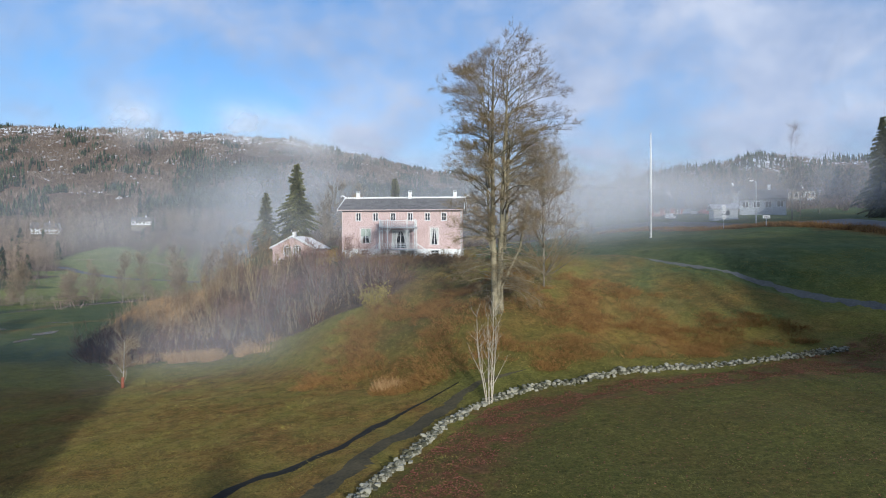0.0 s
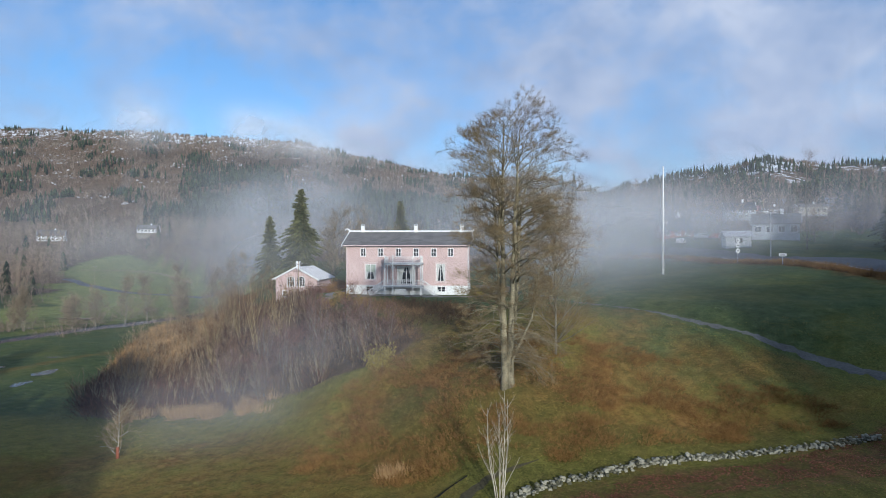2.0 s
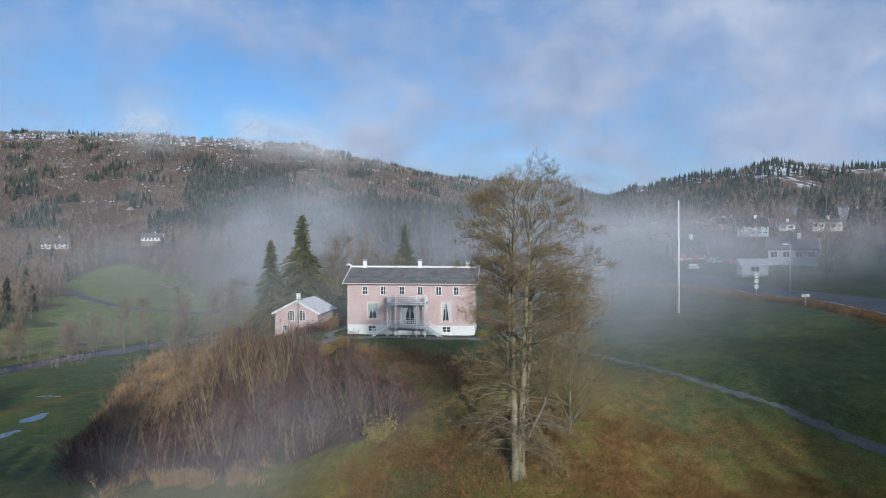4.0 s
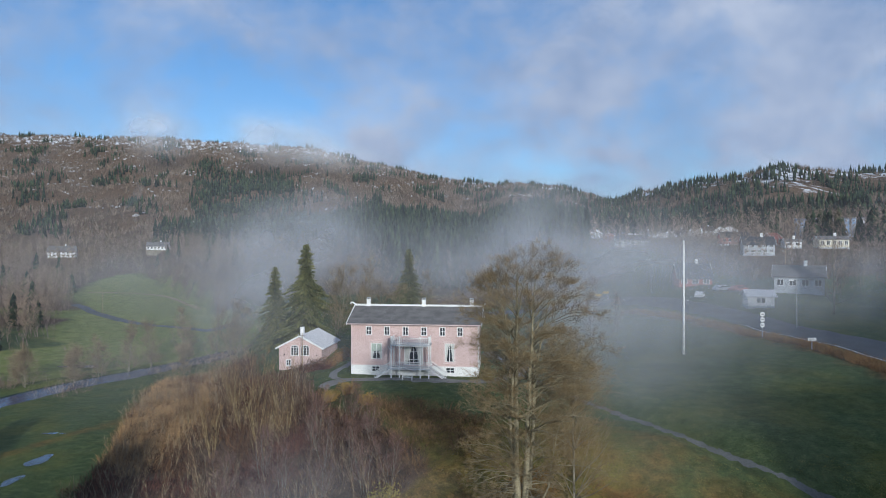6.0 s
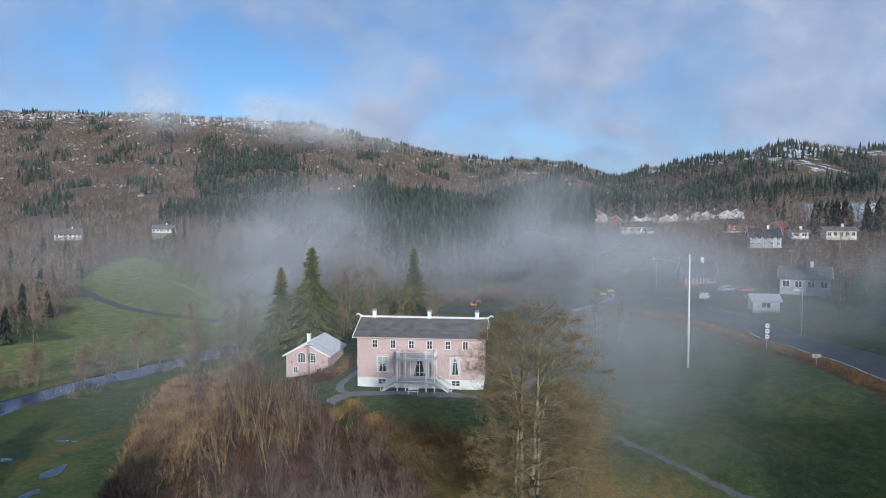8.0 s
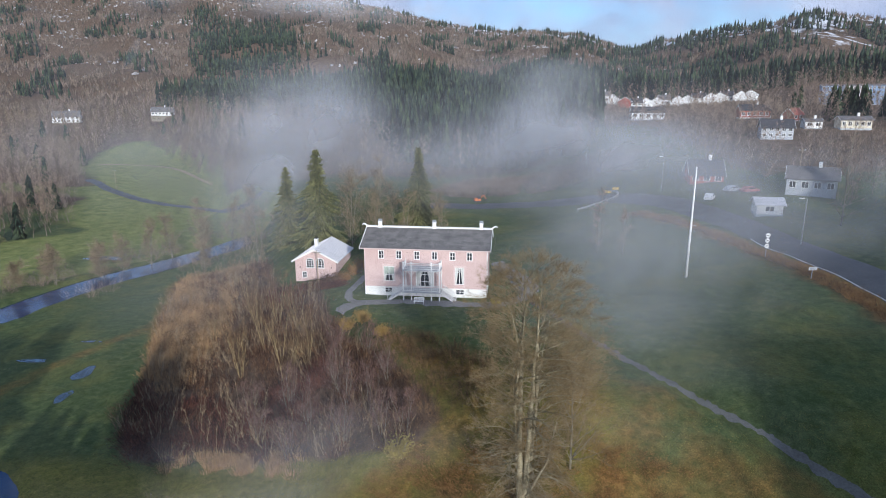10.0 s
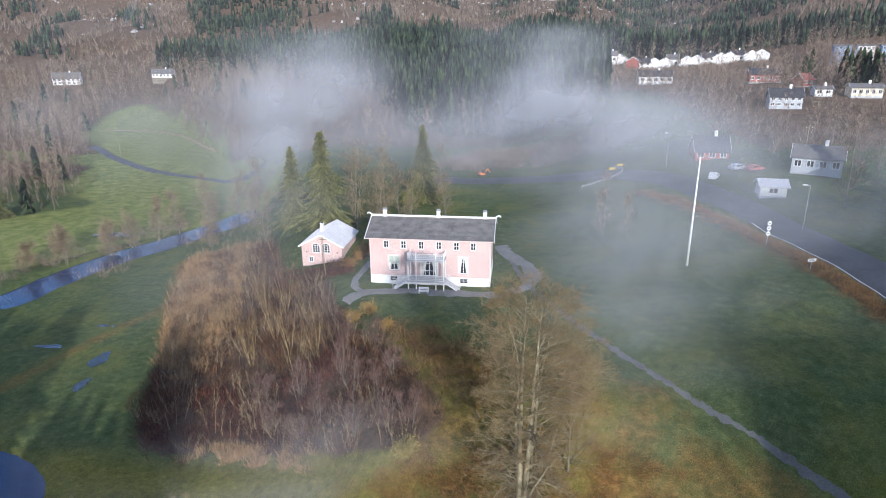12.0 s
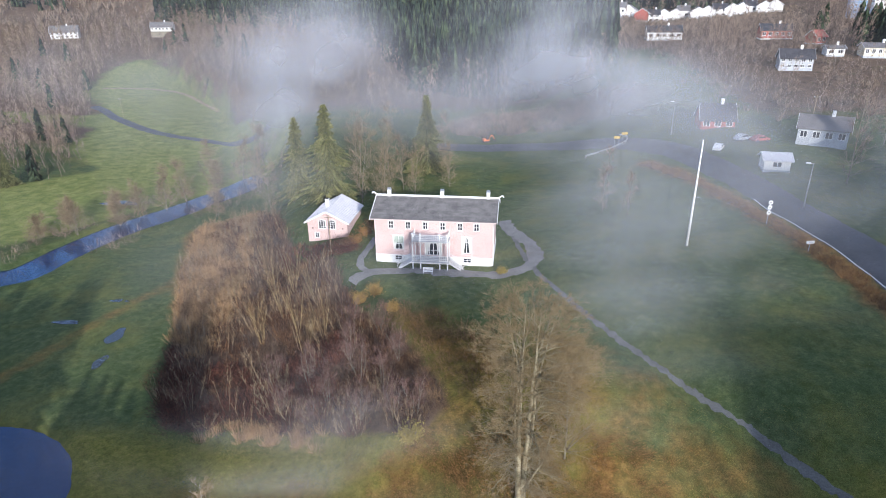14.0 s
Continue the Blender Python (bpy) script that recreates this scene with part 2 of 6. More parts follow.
def height(x, y):
    x, y = np.asarray(x, float), np.asarray(y, float)
    low = np.maximum(-8.8 + 0.08 * np.clip(x, -60, 45), -11.4) + 0.6 * smooth(-30, -60, y)
    low = np.where(x < -34, low + 0.25 * waves(x, y, 60, 3), low)
    low = low + 0.02 * np.maximum(0, -x - 90)
    high = 0.105 * np.maximum(0, np.minimum(x, 60) - 3) * smooth(38, 96, y) + 0.03 * np.maximum(0, x - 60)
    high = high + 0.1 * np.clip(y - 112, 0, 130) * smooth(15, 60, x) + 0.03 * np.clip(y - 140, 0, 120) * smooth(60, 15, x)
    f = smooth(-12, 12, rim_distance(x, y) + 1.2 * waves(x, y, 22, 5))
    z = low + (high - low) * f
    u = x / np.maximum(y, 60)
    ridge = np.interp(u, SKY_U, SKY_Y)
    top = 20.5 + np.interp(u, SKY_U, SKY_E) * ridge
    s = (y - 235) / (ridge - 235)
    power = 1.6 + 0.5 * smooth(0.1, 0.4, u) - 0.35 * smooth(-0.3, -0.1, u) * smooth(0.3, 0.1, u)
    s1 = np.clip(s, 0, 1)
    up = z + (top - z) * s1 ** power
    up = up - 0.12 * np.maximum(0, y - ridge) + smooth(260, 900, y) * (9 * waves(x, y, 260, 8) + 3.5 * waves(x, y, 90, 9)) * (1 - 0.6 * smooth(0.8, 1.0, s))
    z = np.where(y > 235, up, z)
    z = z + 0.18 * np.maximum(0, -y - 150) * smooth(-150, -400, y)
    # Unseen ridge on the right and rise on the left, added to throw shade.
    z = z + (31 + 8 * smooth(60, 100, x) + 13 * smooth(84, 97, x)) * smooth(31, 56, x) * smooth(190, 150, x) * np.exp(-((y + 3) / 13) ** 2) + 10 * np.exp(-((x + 75) / 26) ** 2 - ((y - 16) / 15) ** 2)
    z = z - 2.2 * np.exp(-((x + 29.5) ** 2 + (y - 109.5) ** 2) / 55)
    z = z - 0.65 * smooth(2.9, 0.9, line_distance(x, y, DRIVE)) * smooth(90, 82, y)
    z = z - 1.3 * smooth(6.0, 3.0, line_distance(x, y, RIVER)) - 1.3 * smooth(19.5, 15.5, np.hypot(x + 63, y - 52))
    return z + 0.10 * waves(x, y, 9, 11) + 0.05 * waves(x, y, 3.5, 12)


def spaced(dense_a, dense_b, step, far_a, far_b, growth=1.06):
    """Even steps in the middle, growing ones outwards."""
    v = list(np.arange(dense_a, dense_b + 0.01, step))
    s = step
    while v[-1] < far_b:
        s *= growth
        v.append(v[-1] + s)
    s = step
    while v[0] > far_a:
        s *= growth
        v.insert(0, v[0] - s)
    return np.array(v)


GX, GY = spaced(-105, 65, 1.1, -3200, 3200), spaced(18, 150, 1.1, -700, 3300, 1.035)
XX, YY = np.meshgrid(GX, GY)
GZ = height(XX, YY)


def ground(x, y):
    """The height of the ground sheet, between its vertices."""
    i = int(np.clip(np.searchsorted(GX, x) - 1, 0, len(GX) - 2))
    j = int(np.clip(np.searchsorted(GY, y) - 1, 0, len(GY) - 2))
    s, t = (x - GX[i]) / (GX[i + 1] - GX[i]), (y - GY[j]) / (GY[j + 1] - GY[j])
    return float((GZ[j, i] * (1 - s) + GZ[j, i + 1] * s) * (1 - t) + (GZ[j + 1, i] * (1 - s) + GZ[j + 1, i + 1] * s) * t)


def inside(x, y, ring):
    """Which of the points lie inside a ring of corners."""
    odd = np.zeros(np.shape(x), bool)
    for (ax, ay), (bx, by) in zip(ring, ring[1:] + ring[:1]):
        cross = (ay > y) != (by > y)
        odd ^= cross & (x < (bx - ax) * (y - ay) / ((by - ay) or 1e-9) + ax)
    return odd


BANK = [(-66, 140), (-58, 112), (-51, 95), (-46, 78), (-41, 69), (-31, 70), (-17, 65), (-6, 60.5), (-2.5, 63), (-9, 76), (-17, 84), (-21, 93), (-25, 103), (-34, 110), (-41, 126), (-54, 150)]
SLOPE = [(-10, 48), (-4, 45), (6, 44.5), (16, 45), (26, 46.5), (28, 50), (21, 55.5), (14, 58.5), (6, 60), (-2, 61), (-8, 58)]
LITTER = [(-3, 24), (-0.6, 31), (3, 38.5), (12, 42), (24, 43.8), (33, 47), (38, 46), (36, 38), (22, 40), (9, 37.5), (3, 31), (1.5, 24)]
CLEAR = [(-200, 150), (-115, 115), (-62, 195), (-62, 216), (-100, 252), (-112, 278), (-147, 326), (-188, 382), (-220, 410), (-225, 376), (-203, 316), (-166, 272), (-235, 280), (-235, 262), (-160, 254), (-148, 216), (-121, 192), (-139, 172), (-200, 166)]
TRACK = [(-8.0, 22), (-5.6, 26.5), (-4.1, 30), (-2.1, 34.2), (0.0, 38.6), (2.2, 41.8), (6.0, 44.0)]
DITCH = [(-11, 25), (-9.2, 28.6), (-7.4, 30.6), (-5.4, 32.8), (-4.2, 35.6), (-3.2, 37.8), (-1.6, 40.2), (0.0, 42.0), (1.1, 42.8)]
APRON = [(-19.5, 92.0), (-17.2, 94.2), (-13, 95.2), (-6, 95.0), (1, 94.3), (6, 94.4), (9.2, 97.2), (10.0, 102), (8.6, 107.5), (6.4, 113), (5.6, 118)]
SIDEPATH = [(-16.5, 94.6), (-18.6, 96.5), (-19.2, 100), (-18.9, 104), (-18.4, 110)]
ROAD = [(62, 20), (60, 50), (58.5, 70), (57.5, 86), (56.5, 100), (54.5, 116), (51, 131), (44, 150), (30, 164), (8, 173), (-14, 176)]
VERGE = [(55, 55), (53, 75), (51.8, 87), (50.8, 100), (48.6, 114), (45, 127), (38, 143)]
LANE = [(-182, 290), (-172, 282), (-158, 268), (-134, 249), (-107, 235), (-92, 229), (-75, 226)]
WALLLINE = [(-3.8, 25), (-2.2, 29), (-1.1, 32), (0.1, 35.3), (1.7, 38.2), (2.9, 39.3), (5.4, 40.8), (7.7, 41.9), (12.6, 43.3), (16.2, 44.2), (22.1, 44.6), (25.4, 44.6), (30, 45.2)]


def blur(mask, passes=2):
    v = mask.astype(float)
    for _ in range(passes):
        v[1:-1, 1:-1] = (v[1:-1, 1:-1] * 2 + v[:-2, 1:-1] + v[2:, 1:-1] + v[1:-1, :-2] + v[1:-1, 2:]) / 6
    return v


def conifer_share(x, y):
    """0 to 1: how far a place on the hills carries spruce rather than birch."""
    u = x / np.maximum(y, 60)
    front = np.interp(u, [-0.5, -0.3, -0.2, -0.1, 0.1, 0.3], [470, 455, 400, 265, 235, 240])
    v = smooth(-0.52, -0.44, u) * smooth(0.24, 0.12, u) * smooth(640, 520, y) * smooth(front - 15, front + 15, y)
    v = np.maximum(v, smooth(-0.46, -0.40, u) * smooth(-0.24, -0.30, u) * smooth(560, 640, y) * smooth(1160, 1000, y + 300 * (u + 0.35)))
    v = np.maximum(v, smooth(0.12, 0.2, u) * smooth(440, 520, y) * 0.8 * smooth(-0.25, 0.35, waves(x, y, 150, 31)))
    v = np.maximum(v, 0.85 * smooth(0.4, 0.8, waves(x, y, 120, 32)) * smooth(520, 600, y))
    return v


def build_ground():
    ny, nx = XX.shape
    mesh = bpy.data.meshes.new("ground")
    v = np.stack([XX, YY, GZ], -1).reshape(-1, 3)
    i = (np.arange(ny - 1)[:, None] * nx + np.arange(nx - 1)[None]).reshape(-1)
    quads = np.stack([i, i + 1, i + nx + 1, i + nx], -1)
    mesh.vertices.add(len(v))
    mesh.vertices.foreach_set("co", v.reshape(-1))
    mesh.loops.add(quads.size)
    mesh.loops.foreach_set("vertex_index", quads.reshape(-1).astype(np.int32))
    mesh.polygons.add(len(quads))
    mesh.polygons.foreach_set("loop_start", np.arange(0, quads.size, 4, dtype=np.int32))
    mesh.polygons.foreach_set("use_smooth", np.ones(len(quads), bool))
    mesh.update()
    dry = 0.72 * blur(inside(XX, YY, SLOPE), 8) + 0.9 * np.exp(-(line_distance(XX, YY, VERGE) / 2.5) ** 2) + 0.9 * blur(inside(XX, YY, [(-70, 140), (-56, 104), (-50, 96), (-57, 120), (-62, 142)]), 2)
    dry = dry + 0.35 * smooth(2.6, 0.5, np.abs(XX + 64 - 0.32 * (YY - 100))) * smooth(55, 75, YY) * smooth(135, 110, YY)
    dry = np.maximum(dry, 0.60 * smooth(-48, -30, XX) * smooth(4, -3, XX) * smooth(66, 52, YY))
    dry = np.maximum(dry, 0.28 * smooth(20, 30, YY) * smooth(44, 38, YY) * smooth(3, -3, XX))
    dry = np.maximum(dry, 0.50 * blur(inside(XX, YY, [(6, 58), (14, 57), (24, 52), (33, 46), (34, 52), (25, 60), (16, 72), (9, 80), (4, 72)]), 6))
    dry = np.maximum(dry, 0.62 * blur(inside(XX, YY, [(-13, 84), (-5, 82), (2, 76), (4, 66), (-1, 56), (-10, 54), (-9, 60), (-3, 64), (-9, 76)]), 4))
    wood = blur(inside(XX, YY, BANK), 2)
    hill = smooth(200, 255, YY - 40 * smooth(20, 60, XX)) * (1 - blur(inside(XX, YY, CLEAR), 2))
    wood = np.maximum(wood, hill)
    wood = np.maximum(wood, 0.75 * smooth(64, 76, XX) * smooth(150, 175, YY))
    lush = np.maximum(smooth(62, 74, YY) * (1 - 0.5 * np.clip(dry, 0, 1)) * 0.8, 0.78 * smooth(10, 17, XX) * smooth(48, 56, YY))
    lush = lush * (1 - 0.30 * blur(inside(XX, YY, CLEAR), 2) * smooth(170, 200, YY))
    spring = blur(inside(XX, YY, CLEAR), 2) * smooth(118, 140, YY)
    litter = 0.55 * blur(inside(XX, YY, LITTER), 2)
    snow = 0.62 * smooth(0.72, 1.0, (GZ - 20) / np.maximum(1, (np.interp(XX / np.maximum(YY, 60), SKY_U, SKY_E) * np.interp(XX / np.maximum(YY, 60), SKY_U, SKY_Y)))) * smooth(500, 800, YY)
    snow = np.maximum(snow, 0.46 * np.exp(-((XX - 428) / 55) ** 2 - ((YY - 765) / 40) ** 2)) + 0.4 * np.exp(-((XX - 455) / 45) ** 2 - ((YY - 880) / 40) ** 2)
    lawn = np.maximum(0.52 * smooth(-10, -4, XX) * smooth(18, 8, XX) * smooth(42, 48, YY) * smooth(66, 60, YY), np.maximum(smooth(1.5, 5, XX - 0.55 * (YY - 38)) * smooth(45, 42, YY), 0.62 * smooth(-4, 2, XX) * smooth(34, 40, YY) * smooth(52, 46, YY)))
    for name, values in (("lawn", lawn), ("dry", dry), ("wood", wood), ("litter", litter), ("snow", snow), ("lush", lush), ("spring", spring)):
        mesh.attributes.new(name, "FLOAT", "POINT").data.foreach_set("value", np.clip(values, 0, 1).reshape(-1).astype(np.float32))
    m = bpy.data.materials.new("grassland")
    m.use_nodes = True
    n, l = m.node_tree.nodes, m.node_tree.links
    p = n["Principled BSDF"]
    p.inputs["Roughness"].default_value, p.inputs["Specular IOR Level"].default_value = 0.95, 0.15
    geo = n.new("ShaderNodeNewGeometry")

    def texture(scale, detail=5.0, rough=0.6, stretch=None):
        t = n.new("ShaderNodeTexNoise")
        t.inputs["Scale"].default_value, t.inputs["Detail"].default_value, t.inputs["Roughness"].default_value = scale, detail, rough
        l.new(geo.outputs["Position"], t.inputs["Vector"])
        return t.outputs["Fac"]

    def ramp_of(value, stops):
        r = n.new("ShaderNodeValToRGB")
        while len(r.color_ramp.elements) < len(stops):
            r.color_ramp.elements.new(0.5)
        for e, (at, c) in zip(r.color_ramp.elements, stops):
            e.position, e.color = at, (*c, 1)
        l.new(value, r.inputs[0])
        return r.outputs[0]

    def blend(f, a, b):
        x = n.new("ShaderNodeMix")
        x.data_type = "RGBA"
        l.new(f, x.inputs[0])
        l.new(a, x.inputs[6])
        l.new(b, x.inputs[7])
        return x.outputs[2]

    def edged(name, scale, gain=0.9, sharp=2.6):
        """A zone whose edge is broken up by noise."""
        a = n.new("ShaderNodeAttribute")
        a.attribute_name = name
        k = n.new("ShaderNodeMath")
        k.operation = "MULTIPLY_ADD"
        l.new(texture(scale, 5), k.inputs[0])
        k.inputs[1].default_value = gain
        l.new(a.outputs["Fac"], k.inputs[2])
        g = n.new("ShaderNodeMapRange")
        g.inputs[1].default_value = 0.5 + gain * 0.5 - 0.5 / sharp
        g.inputs[2].default_value = 0.5 + gain * 0.5 + 0.5 / sharp
        l.new(k.outputs[0], g.inputs[0])
        inner = n.new("ShaderNodeMath")
        inner.operation, inner.use_clamp = "MULTIPLY", True
        inner.inputs[1].default_value = 5.0
        l.new(a.outputs["Fac"], inner.inputs[0])
        both = n.new("ShaderNodeMath")
        both.operation = "MULTIPLY"
        l.new(g.outputs[0], both.inputs[0])
        l.new(inner.outputs[0], both.inputs[1])
        return both.outputs[0]

    grass = blend(texture(0.06, 6, 0.6), ramp_of(texture(1.7, 6, 0.7), [(0.30, (0.075, 0.078, 0.014)), (0.52, (0.16, 0.158, 0.029)), (0.72, (0.29, 0.235, 0.065))]),
                  ramp_of(texture(0.9, 7, 0.7), [(0.30, (0.09, 0.088, 0.017)), (0.50, (0.19, 0.17, 0.036)), (0.70, (0.31, 0.22, 0.068))]))
    dry_c = ramp_of(texture(1.1, 7, 0.72), [(0.30, (0.062, 0.045, 0.012)), (0.5, (0.165, 0.092, 0.024)), (0.72, (0.30, 0.168, 0.052))])
    wood_c = blend(texture(0.02, 5), ramp_of(texture(0.35, 7, 0.75), [(0.30, (0.045, 0.030, 0.020)), (0.5, (0.115, 0.075, 0.048)), (0.7, (0.19, 0.13, 0.085))]),
                   ramp_of(texture(0.25, 7, 0.75), [(0.30, (0.050, 0.040, 0.020)), (0.5, (0.13, 0.085, 0.05)), (0.7, (0.22, 0.15, 0.09))]))
    litter_c = ramp_of(texture(3.2, 6, 0.75), [(0.34, (0.055, 0.042, 0.018)), (0.52, (0.135, 0.068, 0.030)), (0.70, (0.23, 0.12, 0.06))])
    snow_c = ramp_of(texture(0.5), [(0.3, (0.66, 0.68, 0.72)), (0.7, (0.8, 0.81, 0.84))])
    lush_c = ramp_of(texture(0.8, 6, 0.7), [(0.30, (0.040, 0.060, 0.016)), (0.52, (0.068, 0.094, 0.033)), (0.72, (0.122, 0.142, 0.054))])
    grass = blend(edged("lush", 0.12, 1.4, 1.4), grass, lush_c)
    spring_c = ramp_of(texture(0.35, 6, 0.65), [(0.30, (0.105, 0.130, 0.030)), (0.52, (0.185, 0.205, 0.055)), (0.72, (0.28, 0.27, 0.085))])
    grass = blend(edged("spring", 0.1, 0.6, 2.0), grass, spring_c)
    c = blend(edged("dry", 0.22, 1.7, 1.3), grass, dry_c)
    lawn_c = blend(texture(0.22, 5), ramp_of(texture(2.2, 6, 0.75), [(0.30, (0.036, 0.044, 0.009)), (0.52, (0.094, 0.107, 0.022)), (0.72, (0.18, 0.164, 0.040))]),
                   ramp_of(texture(2.6, 6, 0.75), [(0.30, (0.042, 0.036, 0.010)), (0.52, (0.098, 0.070, 0.020)), (0.72, (0.165, 0.105, 0.035))]))
    c = blend(edged("lawn", 0.5, 0.7, 2.0), c, lawn_c)
    c = blend(edged("litter", 0.9, 3.4, 0.9), c, litter_c)
    c = blend(edged("wood", 0.2), c, wood_c)
    c = blend(edged("snow", 0.06, 2.0, 4.0), c, snow_c)
    speck = n.new("ShaderNodeMix")
    speck.data_type, speck.blend_type = "RGBA", "MULTIPLY"
    speck.inputs[0].default_value = 1.0
    l.new(c, speck.inputs[6])
    l.new(ramp_of(texture(7.0, 4, 0.8), [(0.34, (0.55, 0.55, 0.55)), (0.5, (1.0, 1.0, 1.0)), (0.66, (1.45, 1.4, 1.3))]), speck.inputs[7])
    l.new(speck.outputs[2], p.inputs["Base Color"])
    bp = n.new("ShaderNodeBump")
    bp.inputs["Strength"].default_value, bp.inputs["Distance"].default_value = 0.6, 0.22
    l.new(texture(1.6, 8, 0.75), bp.inputs["Height"])
    l.new(bp.outputs[0], p.inputs["Normal"])
    mesh.materials.append(m)
    return tagged(new("ground", mesh), "rolling meadow ground rising to wooded snow-flecked hills", "ground", kind="structure")


build_ground()


# ---- builders ----
class Shape:
    """Gathers the faces of one mesh."""

    def __init__(self):
        self.v, self.f = [], []

    def add(self, verts, faces):
        k = len(self.v)
        self.v += [tuple(p) for p in verts]
        self.f += [tuple(k + i for i in q) for q in faces]
        return self

    def box(self, a, b):
        (x0, y0, z0), (x1, y1, z1) = a, b
        return self.add([(x0, y0, z0), (x1, y0, z0), (x1, y1, z0), (x0, y1, z0), (x0, y0, z1), (x1, y0, z1), (x1, y1, z1), (x0, y1, z1)],
                        [(0, 3, 2, 1), (4, 5, 6, 7), (0, 1, 5, 4), (1, 2, 6, 5), (2, 3, 7, 6), (3, 0, 4, 7)])

    def bar(self, a, b, w, h=None, up=(0, 0, 1)):
        """A square bar from a to b."""
        a, b, h = Vector(a), Vector(b), h or w
        d = (b - a).normalized()
        s = d.cross(Vector(up))
        s = (s if s.length > 1e-4 else d.cross(Vector((1, 0, 0)))).normalized()
        t = s.cross(d)
        c = [p + s * w / 2 * i + t * h / 2 * j for p in (a, b) for i, j in ((-1, -1), (1, -1), (1, 1), (-1, 1))]
        return self.add(c, [(3, 2, 1, 0), (4, 5, 6, 7), (0, 1, 5, 4), (1, 2, 6, 5), (2, 3, 7, 6), (3, 0, 4, 7)])

    def tube(self, points, radii, sides=6):
        n, prev = len(points), None
        verts = []
        for i, p in enumerate(points):
            d = (Vector(points[min(i + 1, n - 1)]) - Vector(points[max(i - 1, 0)])).normalized()
            s = d.cross(prev if prev else Vector((0.31, 0.95, 0.05))).normalized()
            t = s.cross(d)
            prev = t
            for k in range(sides):
                a = 2 * math.pi * k / sides
                verts.append(Vector(p) + radii[i] * (math.cos(a) * s + math.sin(a) * t))
        faces = [(i * sides + k, i * sides + (k + 1) % sides, (i + 1) * sides + (k + 1) % sides, (i + 1) * sides + k) for i in range(n - 1) for k in range(sides)]
        faces += [tuple(reversed(range(sides))), tuple(range((n - 1) * sides, n * sides))]
        return self.add(verts, faces)

    def mesh(self, name, mat, soft=False):
        m = bpy.data.meshes.new(name)
        m.from_pydata(self.v, [], self.f)
        if soft:
            m.polygons.foreach_set("use_smooth", np.ones(len(m.polygons), bool))
        m.materials.append(mat)
        m.update()
        return m

    def make(self, name, mat, parent=None, label="", soft=False):
        ob = new(name, self.mesh(name, mat, soft))
        ob.parent = parent
        return tagged(ob, label)


def thing(name, m, label, category, group=""):
    """An empty at a thing's base that carries its parts."""
    ob = new(name)
    ob.empty_display_size = 0.3
    ob.matrix_world = m
    return tagged(ob, label, category, group)


def ribbon(name, line, width, mat, label, category, lift=0.05, step=1.0, flat=None, ragged=0.0, thick=0.12, taper=0):
    """A strip laid over the ground along a line, with a thickness that sinks into it."""
    pts = [Vector((*p, 0)) for p in line]
    rows, r = [], random.Random(len(line) * 7 + int(width * 10))
    for i in range(len(pts) - 1):
        p0, p1, p2, p3 = pts[max(i - 1, 0)], pts[i], pts[i + 1], pts[min(i + 2, len(pts) - 1)]
        n = max(1, int((p2 - p1).length / step))
        for k in range(n + (i == len(pts) - 2)):
            t = k / n
            q = 0.5 * (2 * p1 + (p2 - p0) * t + (2 * p0 - 5 * p1 + 4 * p2 - p3) * t * t + (3 * p1 - p0 - 3 * p2 + p3) * t ** 3)
            d = 0.5 * ((p2 - p0) + 2 * (2 * p0 - 5 * p1 + 4 * p2 - p3) * t + 3 * (3 * p1 - p0 - 3 * p2 + p3) * t * t)
            rows.append((q, d.normalized()))
    across = max(2, int(width / 0.9))
    s = Shape()
    for i, (q, d) in enumerate(rows):
        side = Vector((d.y, -d.x, 0))
        w0, w1 = [width / 2 * (1 + ragged * (1.3 * float(waves(q.x, q.y, 3 + width, sd)) + 0.25 * r.uniform(-1, 1))) for sd in (81, 82)]
        if taper:
            w0, w1 = [w * min(1.0, (len(rows) - i - 0.8) / taper) for w in (w0, w1)]
        line_pts = [q + side * (-w0 + (w0 + w1) * k / across) for k in range(across + 1)]
        s.v += [(p.x, p.y, flat if flat is not None else ground(p.x, p.y) + lift - (thick if k in (0, across) else 0)) for k, p in enumerate(line_pts)]
    n = across + 1
    s.f = [(i * n + k, i * n + k + 1, (i + 1) * n + k + 1, (i + 1) * n + k) for i in range(len(rows) - 1) for k in range(across)]
    return tagged(s.make(name, mat, soft=True), label, category, kind="structure")


ribbon("road", ROAD, 8.0, ASPHALT, "wet grey asphalt road curving past the field", "road", 0.08)
ribbon("path", DRIVE, 1.9, WORNPATH, "grey gravel path across the lawn to the manor", "path", 0.05, ragged=0.05)
ribbon("pavement", APRON, 3.5, GRAVEL, "grey gravel forecourt before the manor", "path", 0.07, ragged=0.10)
ribbon("path", SIDEPATH, 2.0, GRAVEL, "narrow gravel path between manor and annex", "path", 0.075, ragged=0.06)
ribbon("path", TRACK, 2.5, DIRT, "dark earth track beside the stone wall", "path", 0.06, 0.6, ragged=0.07, taper=12)
ribbon("path", LANE, 4.2, ASPHALT, "narrow asphalt lane through the meadow", "lane", 0.15, 3)
# A flat strip: the shade inside the ditch is put into its near-black soil.
ribbon("trim", DITCH, 0.85, SHADEDSOIL, "flat near-black strip painted for the shaded ditch along the track", "ditch", 0.08, 0.4, ragged=0.3, taper=20)
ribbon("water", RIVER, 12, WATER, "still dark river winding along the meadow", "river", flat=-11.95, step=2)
pool = Shape()
